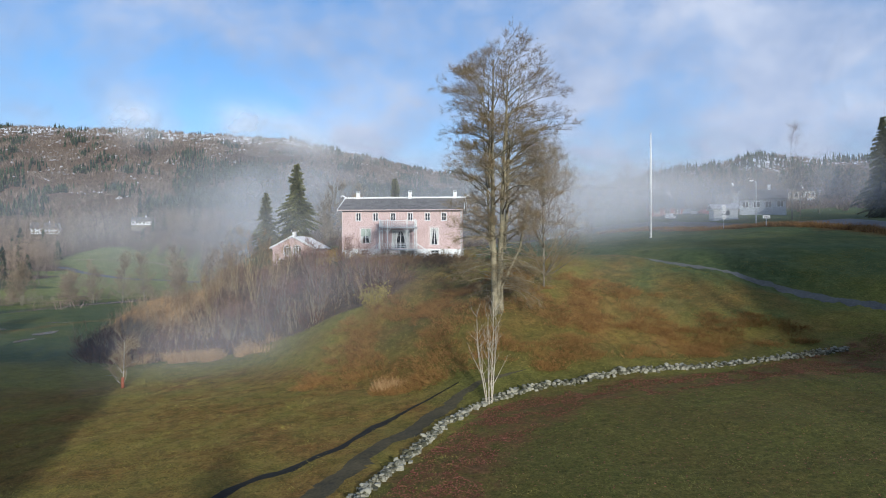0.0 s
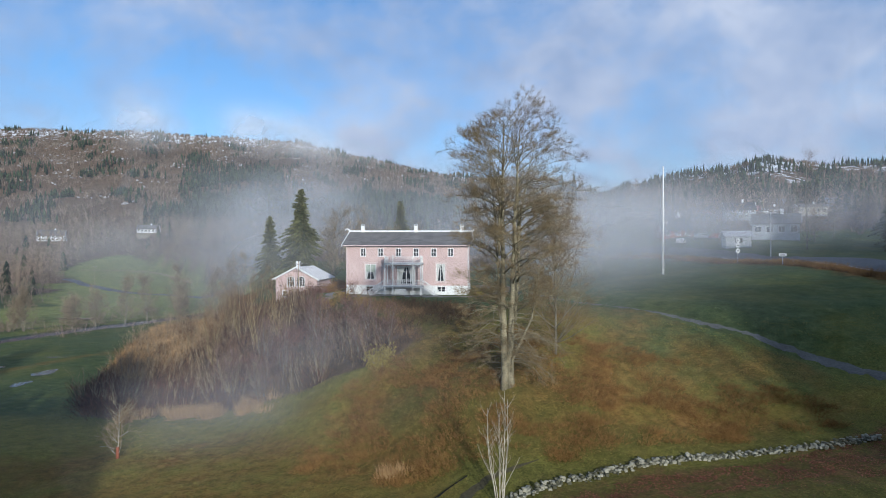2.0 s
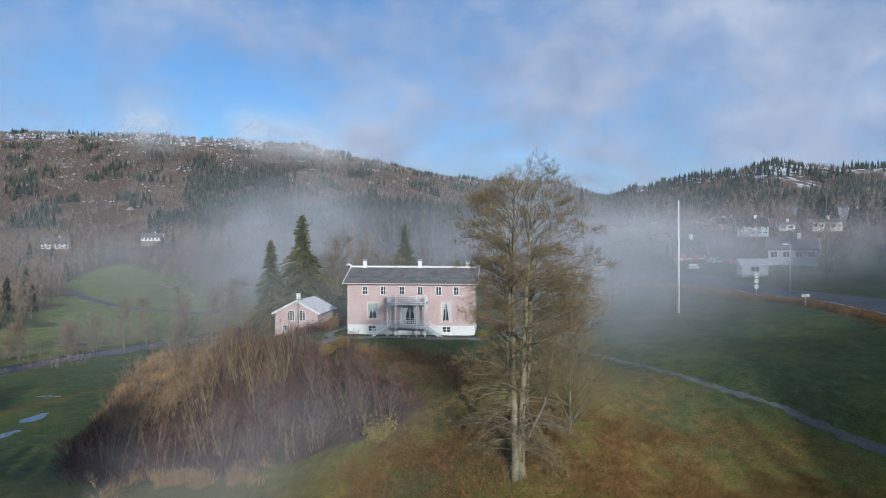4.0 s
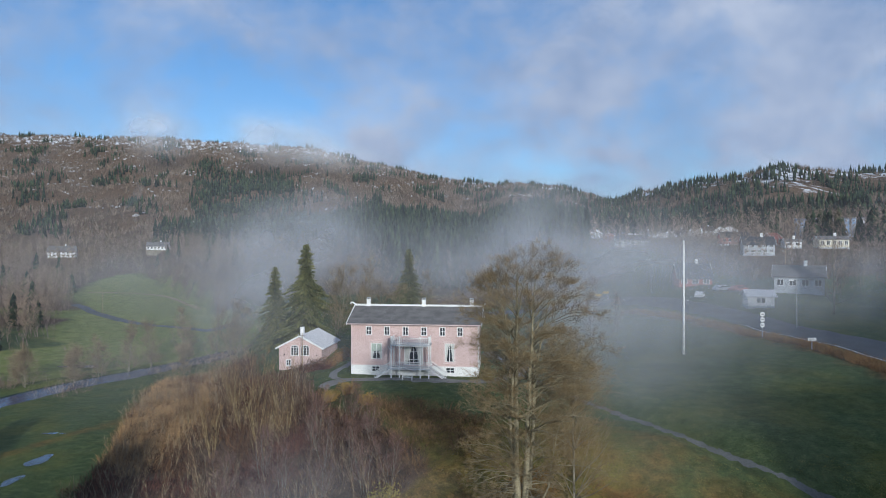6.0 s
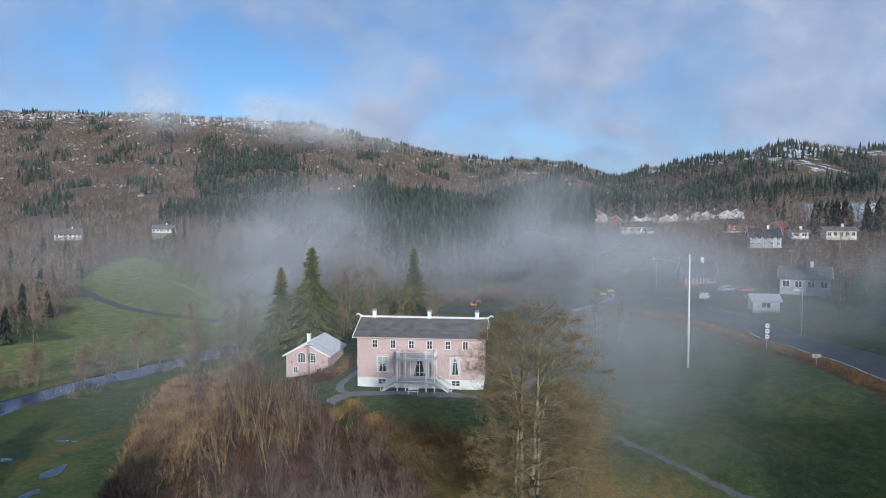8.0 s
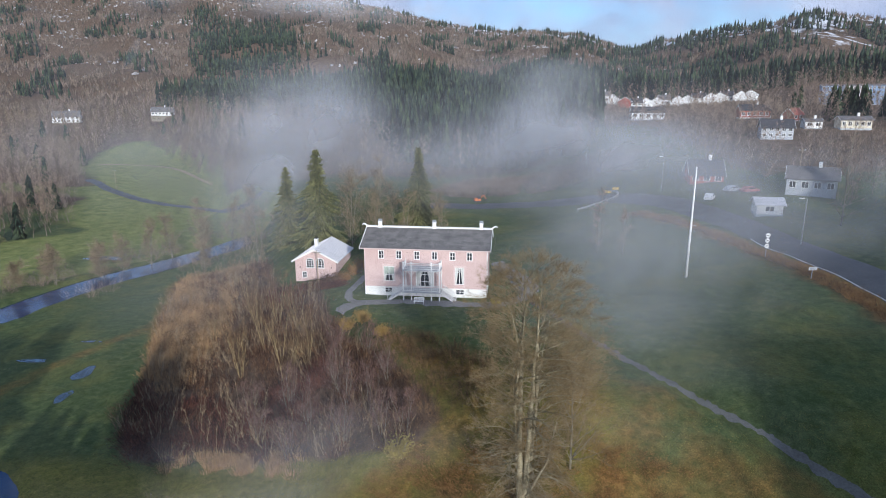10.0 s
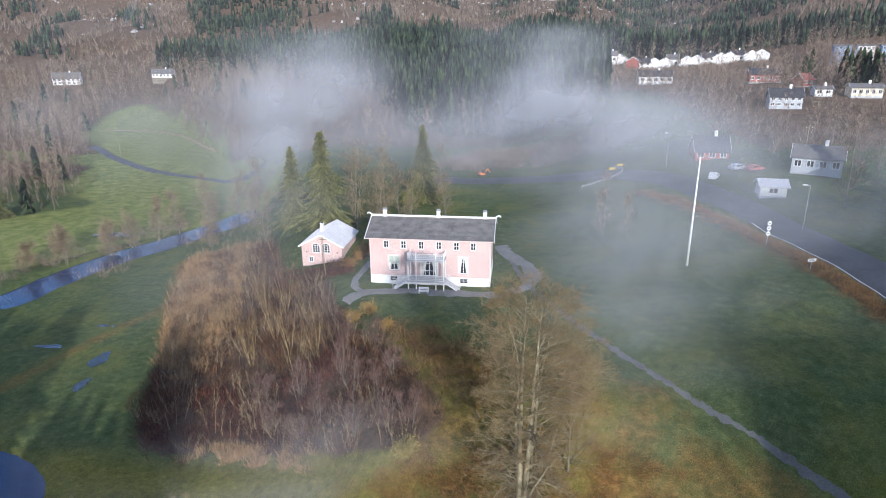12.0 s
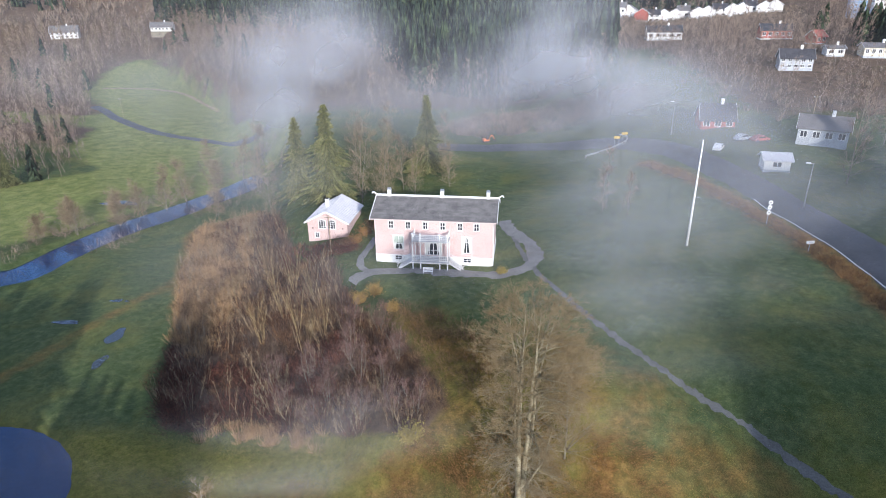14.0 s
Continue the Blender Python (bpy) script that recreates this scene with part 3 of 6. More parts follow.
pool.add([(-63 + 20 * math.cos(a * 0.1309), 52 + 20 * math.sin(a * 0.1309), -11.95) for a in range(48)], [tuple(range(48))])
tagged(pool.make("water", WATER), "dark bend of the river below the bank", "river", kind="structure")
ribbon("trim", [(-200, 330), (-184, 329), (-168, 327), (-152, 319), (-136, 303), (-120, 286)], 2.2, STRAW, "tan strip of dead grass between two meadows", "verge", 0.2, 2, ragged=0.2)
# road marking
ribbon("trim", [(p[0] - 3.5, p[1] + 0.3) for p in ROAD[1:6]], 0.14, WHITE, "thin white edge line on the road", "road marking", 0.10, 1.0, thick=0.01)
for px, py, pa, pb in ((-71, 96, 2.4, 0.7), (-66, 104, 1.8, 0.5), (-60, 92, 1.2, 2.6), (-58, 84, 0.8, 2.0), (-97, 160, 5, 2.0)):
    z = max(ground(px + pa * c, py + pb * s) for c, s in ((0, 0), (1, 0), (-1, 0), (0, 1), (0, -1))) + 0.03
    w = Shape().add([(px + pa * math.cos(a * 0.2618) * (1 + 0.25 * math.sin(3 * a * 0.2618 + px)), py + pb * math.sin(a * 0.2618), z) for a in range(24)], [tuple(range(24))])
    tagged(w.make("water", PUDDLE), "shallow puddle standing in the wet meadow", "puddle", kind="structure")


# ---- the manor ----
def pierced(s, width, z0, z1, y0, y1, holes):
    """A wall along x with openings (x0, x1, z0, z1) right through it."""
    xs = sorted({0, width, *[h[0] for h in holes], *[h[1] for h in holes]})
    zs = sorted({z0, z1, *[h[2] for h in holes if z0 <= h[2] <= z1], *[h[3] for h in holes if z0 <= h[3] <= z1]})
    for a, b in zip(zs, zs[1:]):
        run = None
        for c, d in zip(xs, xs[1:]):
            gap = any(h[0] <= (c + d) / 2 <= h[1] and h[2] <= (a + b) / 2 <= h[3] for h in holes)
            if gap:
                if run is not None:
                    s.box((run, y0, a), (c, y1, b))
                run = None
            elif run is None:
                run = c
        if run is not None:
            s.box((run, y0, a), (width, y1, b))


def window(parent, x0, x1, z0, z1, y, mullions, bars, frame_mat=None, w=0.07, surround=0.09, head=False, curtains=False, blind=0.0):
    """A casement set in its opening: frame with mullions and bars, a pane behind, and what hangs inside."""
    s = Shape()
    g = surround
    if head:
        mould, g = Shape(), 0.0
        mould.box((x0 - 0.22, y - 0.06, z0 - 0.12), (x0 - 0.002, y + 0.06, z1 + 0.18)).box((x1 + 0.002, y - 0.06, z0 - 0.12), (x1 + 0.22, y + 0.06, z1 + 0.18)).box((x0 - 0.002, y - 0.06, z1 + 0.002), (x1 + 0.002, y + 0.06, z1 + 0.18))
        mould.box((x0 - 0.34, y - 0.20, z1 + 0.182), (x1 + 0.34, y + 0.02, z1 + 0.34)).box((x0 - 0.28, y - 0.16, z0 - 0.26), (x1 + 0.28, y + 0.02, z0 - 0.122))
        for k in (x0 - 0.20, x1 + 0.04):
            mould.box((k, y - 0.14, z0 - 0.52), (k + 0.16, y - 0.03, z0 - 0.262))
    s.box((x0 - g, y - 0.05, z0 - g), (x0 + w, y + 0.10, z1 + g)).box((x1 - w, y - 0.05, z0 - g), (x1 + g, y + 0.10, z1 + g))
    s.box((x0 + w, y - 0.05, z1 - w), (x1 - w, y + 0.10, z1 + g)).box((x0 + w, y - 0.05, z0 - g), (x1 - w, y + 0.10, z0 + w))
    for k in range(1, mullions + 1):
        c = x0 + (x1 - x0) * k / (mullions + 1)
        s.box((c - 0.04, y - 0.02, z0 + w), (c + 0.04, y + 0.08, z1 - w))
    for b in bars:
        c = z0 + (z1 - z0) * b
        s.box((x0 + w, y - 0.01, c - 0.025), (x1 - w, y + 0.07, c + 0.025))
    ob = s.make("window", frame_mat or WHITE, parent, "white wooden casement window")
    if head:
        mould.make("surround", PINKTRIM, ob, "pale pink moulded window surround")
    Shape().box((x0 + w * 0.5, y + 0.045, z0 + w * 0.5), (x1 - w * 0.5, y + 0.06, z1 - w * 0.5)).make("pane", GLASS, ob, "dark window glass")
    if blind:
        Shape().box((x0 + w, y + 0.015, z0 + (z1 - z0) * (1 - blind)), (x1 - w, y + 0.04, z1 - w)).make("blind", PALEGREEN, ob, "pale green shutter boarding over the upper window")
    if curtains:
        for side in (0, 1):
            c = Shape()
            xa, xb = (x0 + w, -1) if side == 0 else (x1 - w, 1)
            for k in range(6):
                t0, t1 = k / 6, (k + 1) / 6
                za, zb = z1 - w - (z1 - z0 - 2 * w) * t0, z1 - w - (z1 - z0 - 2 * w) * t1
                d0, d1 = (0.80 - 0.55 * t0 ** 0.8) * (x1 - x0) / 2, (0.80 - 0.55 * t1 ** 0.8) * (x1 - x0) / 2
                d0, d1 = max(0.1, d0), max(0.1, d1)
                c.add([(xa, y + 0.03, za), (xa - xb * d0, y + 0.03, za), (xa - xb * d1, y + 0.03, zb), (xa, y + 0.03, zb), (xa, y + 0.04, za), (xa - xb * d0, y + 0.04, za), (xa - xb * d1, y + 0.04, zb), (xa, y + 0.04, zb)],
                      [(0, 1, 2, 3), (7, 6, 5, 4), (1, 5, 6, 2)])
            c.make("curtain", CURTAIN, ob, "tied-back pale curtain")
    return ob


def railing(parent, a, b, z0, z1, name="railing"):
    """Posts, two rails and diagonal lattice between two places."""
    s = Shape()
    a, b = Vector(a), Vector(b)
    up = Vector((0, 0, 1))
    s.bar(a + up * z1, b + up * z1, 0.10, 0.08).bar(a + up * z0, b + up * z0, 0.08)
    n = max(2, int((b - a).length / 0.30))
    for k in range(n + 1):
        p = a + (b - a) * (k / n)
        s.bar(p + up * z0, p + up * z1, 0.045)
    m = (z0 + z1) / 2
    s.bar(a + up * (m - 0.12), b + up * (m - 0.12), 0.04).bar(a + up * (m + 0.16), b + up * (m + 0.16), 0.04)
    return s.make(name, WHITE, parent)


def manor():
    W, D, PLINTH, EAVES, RIDGE = 19.26, 9.6, 1.5, 7.88, 9.88
    h = thing("manor_house", pose(-16.4, 98.75, 0.0, 0, 0, -4.46), "pink two-storey wooden manor with white plinth and slate roof", "house")
    upper = [(c - 0.42, c + 0.42, 5.98, 7.28) for c in (2.7, 5.5, 8.35, 11.15, 13.95, 16.6)]
    low = [(3.2, 4.4, 0.45, 1.28), (14.5, 15.8, 0.45, 1.28)]
    big = [(3.05, 4.75, 2.35, 4.75), (14.35, 15.75, 2.1, 4.85)]
    door = (8.25, 10.95, 1.55, 4.35)
    s = Shape()
    pierced(s, W, -0.6, PLINTH, -0.06, 0.3, low)
    s.box((-0.06, 0.3, -0.6), (0.3, D, PLINTH)).box((W - 0.3, 0.3, -0.6), (W + 0.06, D, PLINTH)).box((0.3, D - 0.3, -0.6), (W - 0.3, D + 0.06, PLINTH))
    s.make("plinth", WHITE, h, "whitewashed stone plinth")
    s = Shape()
    pierced(s, W, PLINTH, EAVES, 0, 0.25, upper + big + [door])
    s.box((0, 0.25, PLINTH), (0.25, D - 0.25, EAVES)).box((W - 0.25, 0.25, PLINTH), (W, D - 0.25, EAVES)).box((0, D - 0.25, PLINTH), (W, D, EAVES))
    for x0, x1 in ((0, 0.25), (W - 0.25, W)):
        s.add([(x0, 0, EAVES), (x0, D, EAVES), (x0, D / 2, RIDGE - 0.25), (x1, 0, EAVES), (x1, D, EAVES), (x1, D / 2, RIDGE - 0.25)], [(0, 2, 1), (3, 4, 5), (0, 3, 5, 2), (2, 5, 4, 1)])
    s.make("wall", PINK, h, "pink painted board cladding")
    for x in (-0.02, W - 0.14):
        Shape().box((x, -0.05, PLINTH), (x + 0.16, 0.1, EAVES)).make("corner_board", PINKTRIM, h, "pale pink corner board")
    Shape().box((-0.05, -0.10, PLINTH - 0.06), (W + 0.05, -0.01, PLINTH + 0.06)).make("water_board", PINKTRIM, h, "pale pink skirting ledge")
    for i, o in enumerate(upper):
        window(h, *o, 0.04, 1, (0.5,), surround=0.045)
    for o in low:
        window(h, *o, 0.0, 1, (0.5,), w=0.06, surround=0.05)
    window(h, *big[0], 0.04, 1, (0.42,), head=True, curtains=True, blind=0.52)
    window(h, *big[1], 0.04, 1, (0.7,), head=True, curtains=True)
    dr = window(h, *door, 0.04, 3, (0.3, 0.72), curtains=True)
    tagged(dr, "white glazed garden door with side lights")
    # roof
    slope = math.atan2(RIDGE - EAVES, D / 2)
    over, side = 0.55, 0.6
    for sgn in (0, 1):
        s = Shape()
        y0, y1 = (-over, D / 2) if sgn == 0 else (D + over, D / 2)
        z0 = EAVES - over * math.tan(slope)
        a = [(-side, y0, z0), (W + side, y0, z0), (W + side, y1, RIDGE), (-side, y1, RIDGE)]
        s.add(a + [(x, y, z + 0.14) for x, y, z in a], [(0, 1, 2, 3), (4, 7, 6, 5), (0, 4, 5, 1), (1, 5, 6, 2), (2, 6, 7, 3), (3, 7, 4, 0)] if sgn == 0 else [(3, 2, 1, 0), (5, 6, 7, 4), (1, 5, 4, 0), (2, 6, 5, 1), (3, 7, 6, 2), (0, 4, 7, 3)])
        roof = s.make("roof", SLATE, h, "weathered grey slate roof slope")
        if sgn == 0:
            course = Shape().box((-side, 0, 0), (W + side, 0.40, 0.022)).mesh("slate_course", SLATE_EACH)
            for k in range(15):
                t = k / 15
                ob = new("slate_course", course)
                ob.parent = roof
                ob.matrix_world = pose(0, y0 + (y1 - y0) * t, z0 + (RIDGE - z0) * t + 0.145, math.degrees(slope) - 2.0)
                ob.matrix_local = ob.matrix_world.copy()
    s = Shape().bar((-side, D / 2, RIDGE + 0.2), (W + side, D / 2, RIDGE + 0.2), 0.42, 0.16)
    n = 60
    for k in range(n):
        x = -side + (W + 2 * side) * (k + 0.5) / n
        s.box((x - 0.10, D / 2 - 0.05, RIDGE + 0.28), (x + 0.10, D / 2 + 0.05, RIDGE + 0.40))
    s.make("ridge_capping", WHITE, h, "white crested ridge capping")
    for x in (-side - 0.02, W + side + 0.02):
        for y0 in (-over - 0.1, D + over + 0.1):
            s = Shape().bar((x, y0, EAVES - (over + 0.1) * math.tan(slope) + 0.06), (x, D / 2, RIDGE + 0.16), 0.07, 0.40)
            s.make("bargeboard", WHITE, h, "white carved bargeboard")
        d = -1 if x < 0 else 1
        pts = [(x - d * 0.2, D / 2, RIDGE + 0.18), (x + d * 0.12, D / 2, RIDGE + 0.42), (x + d * 0.40, D / 2, RIDGE + 0.62), (x + d * 0.66, D / 2, RIDGE + 0.58), (x + d * 0.76, D / 2, RIDGE + 0.42), (x + d * 0.64, D / 2, RIDGE + 0.36)]
        Shape().tube(pts, [0.13, 0.13, 0.12, 0.10, 0.08, 0.04], 7).make("finial", WHITE, h, "white curled gable finial")
    Shape().box((-0.5, -over - 0.16, EAVES - over * math.tan(slope) - 0.02), (W + 0.5, -over - 0.02, EAVES - over * math.tan(slope) + 0.10)).make("gutter", PINKTRIM, h, "pale pink eaves gutter")
    Shape().tube([(W + 0.1, -0.15, 0.2), (W + 0.1, -0.15, EAVES - 0.2)], [0.06, 0.06], 6).make("downpipe", WHITE, h, "white downpipe")
    for x in (1.6, 10.5, 18.1):
        s = Shape().box((x - 0.27, D / 2 - 0.27, RIDGE - 0.3), (x + 0.27, D / 2 + 0.27, RIDGE + 1.0)).box((x - 0.33, D / 2 - 0.33, RIDGE + 1.0), (x + 0.33, D / 2 + 0.33, RIDGE + 1.12))
        ch = s.make("chimney", WHITE, h, "whitewashed chimney")
        s = Shape()
        for i in (-1, 1):
            for j in (-1, 1):
                s.box((x + i * 0.22 - 0.05, D / 2 + j * 0.22 - 0.05, RIDGE + 1.12), (x + i * 0.22 + 0.05, D / 2 + j * 0.22 + 0.05, RIDGE + 1.36))
        s.box((x - 0.30, D / 2 - 0.30, RIDGE + 1.36), (x + 0.30, D / 2 + 0.30, RIDGE + 1.42))
        s.make("chimney_cap", STEEL, ch, "slate cap on corner stones")
    # porch with balcony
    PX, PY, FL, BAL = (6.6, 7.85, 10.95, 12.2), -2.3, 1.45, 4.95
    Shape().box((6.4, PY - 0.1, FL - 0.2), (12.4, -0.08, FL)).make("porch_floor", GREYWALL, h, "grey boarded porch floor")
    Shape().box((6.4, PY - 0.15, BAL - 0.14), (12.4, -0.06, BAL)).make("balcony_floor", GREYWALL, h, "pale grey balcony deck")
    for x in PX:
        s = Shape().bar((x, PY, -0.4), (x, PY, 6.05), 0.17)
        s.box((x - 0.13, PY - 0.13, FL + 0.9), (x + 0.13, PY + 0.13, FL + 1.05)).box((x - 0.14, PY - 0.14, 6.05), (x + 0.14, PY + 0.14, 6.15))
        s.bar((x, PY, 4.0), (x + 0.5, PY, 4.67), 0.07).bar((x, PY, 4.0), (x - 0.5, PY, 4.67), 0.07)
        s.make("post", WHITE, h, "white porch post with curved brackets")
    for x in (6.6, 12.2):
        Shape().bar((x, -0.05, FL), (x, -0.05, 6.05), 0.14).make("post", WHITE, h)
        railing(h, (x, PY, 0), (x, -0.1, 0), BAL + 0.12, BAL + 0.98)
    for a, b in zip(PX, PX[1:]):
        railing(h, (a, PY, 0), (b, PY, 0), BAL + 0.12, BAL + 0.98)
        railing(h, (a, PY, 0), (b, PY, 0), FL + 0.12, FL + 0.92)
        Shape().box((a, PY - 0.13, BAL - 0.22), (b, PY - 0.10, BAL - 0.02)).make("fascia", WHITE, h)
    for d, x in ((-1, 6.4), (1, 12.4)):
        s = Shape()
        for k in range(8):
            s.box((min(x + d * k * 0.28, x + d * (k + 1) * 0.28), PY + 0.1, FL - 0.2 - k * 0.18), (max(x + d * k * 0.28, x + d * (k + 1) * 0.28), PY + 1.5, FL - 0.15 - k * 0.18))
        for y in (PY + 0.06, PY + 1.54):
            s.bar((x, y, FL - 0.22), (x + d * 2.35, y, FL - 1.72), 0.05, 0.16)
        s.make("stair", WHITE, h, "white wooden side stair")
        for y in (PY + 0.06, PY + 1.54):
            s = Shape().bar((x, y, FL + 0.85), (x + d * 2.4, y, FL - 0.75), 0.08)
            for k in range(5):
                s.bar((x + d * 0.58 * k, y, FL - 0.2 - k * 0.37), (x + d * 0.58 * k, y, FL + 0.85 - k * 0.38), 0.05)
            s.make("handrail", WHITE, h)
    # bench
    b = thing("garden_bench", pose(-16.4, 98.75, 0.0, 0, 0, -4.46) @ pose(9.3, -4.2, ground(-7.4, 93.9) + 0.08), "white painted wooden bench on the gravel before the porch", "bench")
    for k in range(3):
        Shape().box((-0.8, -0.25 + k * 0.17, 0.43), (0.8, -0.10 + k * 0.17, 0.47)).make("seat_slat", WHITE, b)
    for z in (0.6, 0.75, 0.88):
        Shape().box((-0.8, 0.27, z), (0.8, 0.30, z + 0.10)).make("back_slat", WHITE, b)
    for x in (-0.72, 0.66):
        Shape().box((x, -0.25, 0), (x + 0.06, -0.19, 0.43)).make("leg", WHITE, b)
        Shape().box((x, 0.22, 0), (x + 0.06, 0.27, 0.95)).make("leg", WHITE, b)


manor()


def annex():
    W, D, Z0, EV, RG = 7.7, 10.0, -4.4, 1.75, 3.75
    base = pose(-31.7, 112.9, 0, 0, 0, -4.5)
    h = thing("garden_annex", base @ pose(0, 0, Z0), "small pink gabled annex with pale metal roof", "house")
    Z = -Z0
    holes = [(2.15, 3.55, Z + 0.30, Z + 1.72), (3.95, 5.45, Z + 0.30, Z + 1.72), (1.3, 2.15, Z - 1.55, Z - 0.45)]
    s = Shape()
    pierced(s, W, 0, Z + EV, 0, 0.25, holes)
    # gable with arched heads
    s.add([(0, 0, Z + EV), (W, 0, Z + EV), (W / 2, 0, Z + RG - 0.15), (0, 0.25, Z + EV), (W, 0.25, Z + EV), (W / 2, 0.25, Z + RG - 0.15)], [(0, 1, 2), (5, 4, 3), (0, 2, 5, 3), (2, 1, 4, 5)])
    s.box((0, 0.25, 0), (0.25, D, Z + EV)).box((W - 0.25, 0.25, 0), (W, D, Z + EV)).box((0.25, D - 0.25, 0), (W - 0.25, D, Z + EV))
    s.add([(0, D, Z + EV), (W, D, Z + EV), (W / 2, D, Z + RG - 0.15), (0, D - 0.25, Z + EV), (W, D - 0.25, Z + EV), (W / 2, D - 0.25, Z + RG - 0.15)], [(2, 1, 0), (3, 4, 5), (3, 5, 2, 0), (5, 4, 1, 2)])
    s.make("wall", PINK, h, "pink painted board wall")
    for x0, x1, z0, z1 in holes[:2]:
        w = window(h, x0, x1, z0, z1, 0.03, 2, (0.33, 0.66), surround=0.05)
        s = Shape()
        c = (x0 + x1) / 2
        r = (x1 - x0) / 2
        ring = [(c + r * math.cos(a), z1 + 0.55 * r * math.sin(a)) for a in np.linspace(0, math.pi, 11)]
        for (ax, az), (bx, bz) in zip(ring, ring[1:]):
            s.bar((ax, -0.03, az), (bx, -0.03, bz), 0.10, 0.10, up=(0, 1, 0))
        for k in (-0.33, 0.33):
            s.box((c + k * r - 0.03, -0.05, z1), (c + k * r + 0.03, -0.01, z1 + r * 0.50))
        s.make("arch_frame", WHITE, w)
        Shape().add([(x, -0.02, z) for x, z in ring] + [(x, 0.02, z) for x, z in ring], [tuple(reversed(range(11))), tuple(range(11, 22))] + [(k, k + 1, k + 12, k + 11) for k in range(10)]).make("arch_pane", GLASS, w, "dark arched fanlight glass")
    window(h, *holes[2], 0.03, 1, (0.5,), surround=0.06)
    for x in (0.85, 6.7):
        Shape().box((x, -0.04, Z + 0.3), (x + 0.22, 0.0, Z + 0.55)).make("wall_vent", BLACK, h, "small dark wall vent")
    sl = math.atan2(RG - EV, W / 2)
    for d in (-1, 1):
        x0 = W / 2 + d * (W / 2 + 0.5)
        z0 = Z + EV - 0.5 * math.tan(sl)
        a = [(x0, -0.45, z0), (x0, D + 0.45, z0), (W / 2, D + 0.45, Z + RG), (W / 2, -0.45, Z + RG)]
        f = [(0, 1, 2, 3), (4, 7, 6, 5), (0, 4, 5, 1), (1, 5, 6, 2), (2, 6, 7, 3), (3, 7, 4, 0)]
        r = Shape().add(a + [(x, y, z + 0.12) for x, y, z in a], f if d < 0 else [q[::-1] for q in f]).make("roof", TINROOF, h, "pale grey metal roof")
        s = Shape()
        for k in range(18):
            y = -0.40 + k * (D + 0.8) / 17
            s.bar((x0, y, z0 + 0.14), (W / 2, y, Z + RG + 0.14), 0.04)
        s.make("roof_seam", TINROOF, r)
        Shape().bar((x0, -0.48, z0 + 0.04), (W / 2, -0.48, Z + RG + 0.06), 0.05, 0.28).make("bargeboard", WHITE, h, "white bargeboard")
    c = Shape().box((2.5, 3.9, Z + RG - 1.2), (3.1, 4.5, Z + RG + 0.95)).box((2.43, 3.83, Z + RG + 0.95), (3.17, 4.57, Z + RG + 1.06)).make("chimney", WHITE, h, "whitewashed chimney")
    Shape().tube([(2.8, 4.2, Z + RG + 1.06), (2.8, 4.2, Z + RG + 1.35)], [0.22, 0.16], 8).make("chimney_pot", BLACK, c, "dark chimney pot")


annex()


# ---- poles and signs ----
def flagpole():
    z = ground(34.0, 99.4)
    f = thing("flagpole", pose(34.0, 99.4, z), "tall white tapered flagpole standing in the field", "flagpole")
    Shape().tube([(0, 0, -0.3), (0, 0, 6), (0, 0, 12), (0, 0, 16.9)], [0.20, 0.17, 0.13, 0.08], 10).make("pole", WHITE, f, "white painted pole", soft=True)
    Shape().tube([(0, 0, 16.9), (0, 0, 16.98), (0, 0, 17.12), (0, 0, 17.22)], [0.04, 0.11, 0.11, 0.03], 8).make("knob", WHITE, f)
    Shape().box((-0.2, -0.2, -0.3), (0.2, 0.2, 0.06)).make("footing", STEEL, f, "small steel footing")
    Shape().tube([(0.14, 0, 1.2), (0.10, 0, 16.8)], [0.008, 0.008], 4).make("halyard", WHITE, f)
    Shape().box((0.10, -0.05, 8.15), (0.75, 0.0, 8.22)).make("cleat", STEEL, f)


def sign_discs(x, y):
    s = thing("road_sign", pose(x, y, ground(x, y), 0, 0, 4), "steel post with three round white traffic signs", "road sign")
    Shape().tube([(0, 0, -0.3), (0, 0, 4.1)], [0.04, 0.04], 6).make("post", STEEL, s)
    for z in (2.1, 3.0, 3.85):
        Shape().tube([(0, -0.05, z), (0, -0.09, z)], [0.38, 0.38], 14).make("sign_plate", WHITE, s, "round white sign plate")
        Shape().box((-0.18, -0.10, z - 0.07), (0.18, -0.092, z + 0.07)).make("sign_mark", BLACK, s, "dark unreadable mark")


def sign_board(x, y):
    s = thing("road_sign", pose(x, y, ground(x, y), 0, 0, 8), "white rectangular direction sign on a steel post", "road sign")
    Shape().tube([(0, 0, -0.3), (0, 0, 1.6)], [0.05, 0.05], 6).make("post", STEEL, s)
    Shape().box((-0.62, -0.08, 1.3), (0.62, -0.04, 1.75)).make("sign_plate", WHITE, s, "white sign plate")
    for k in range(2):
        Shape().box((-0.48, -0.086, 1.42 + k * 0.15), (0.40 - 0.2 * k, -0.082, 1.48 + k * 0.15)).make("sign_mark", BLACK, s, "dark unreadable line")


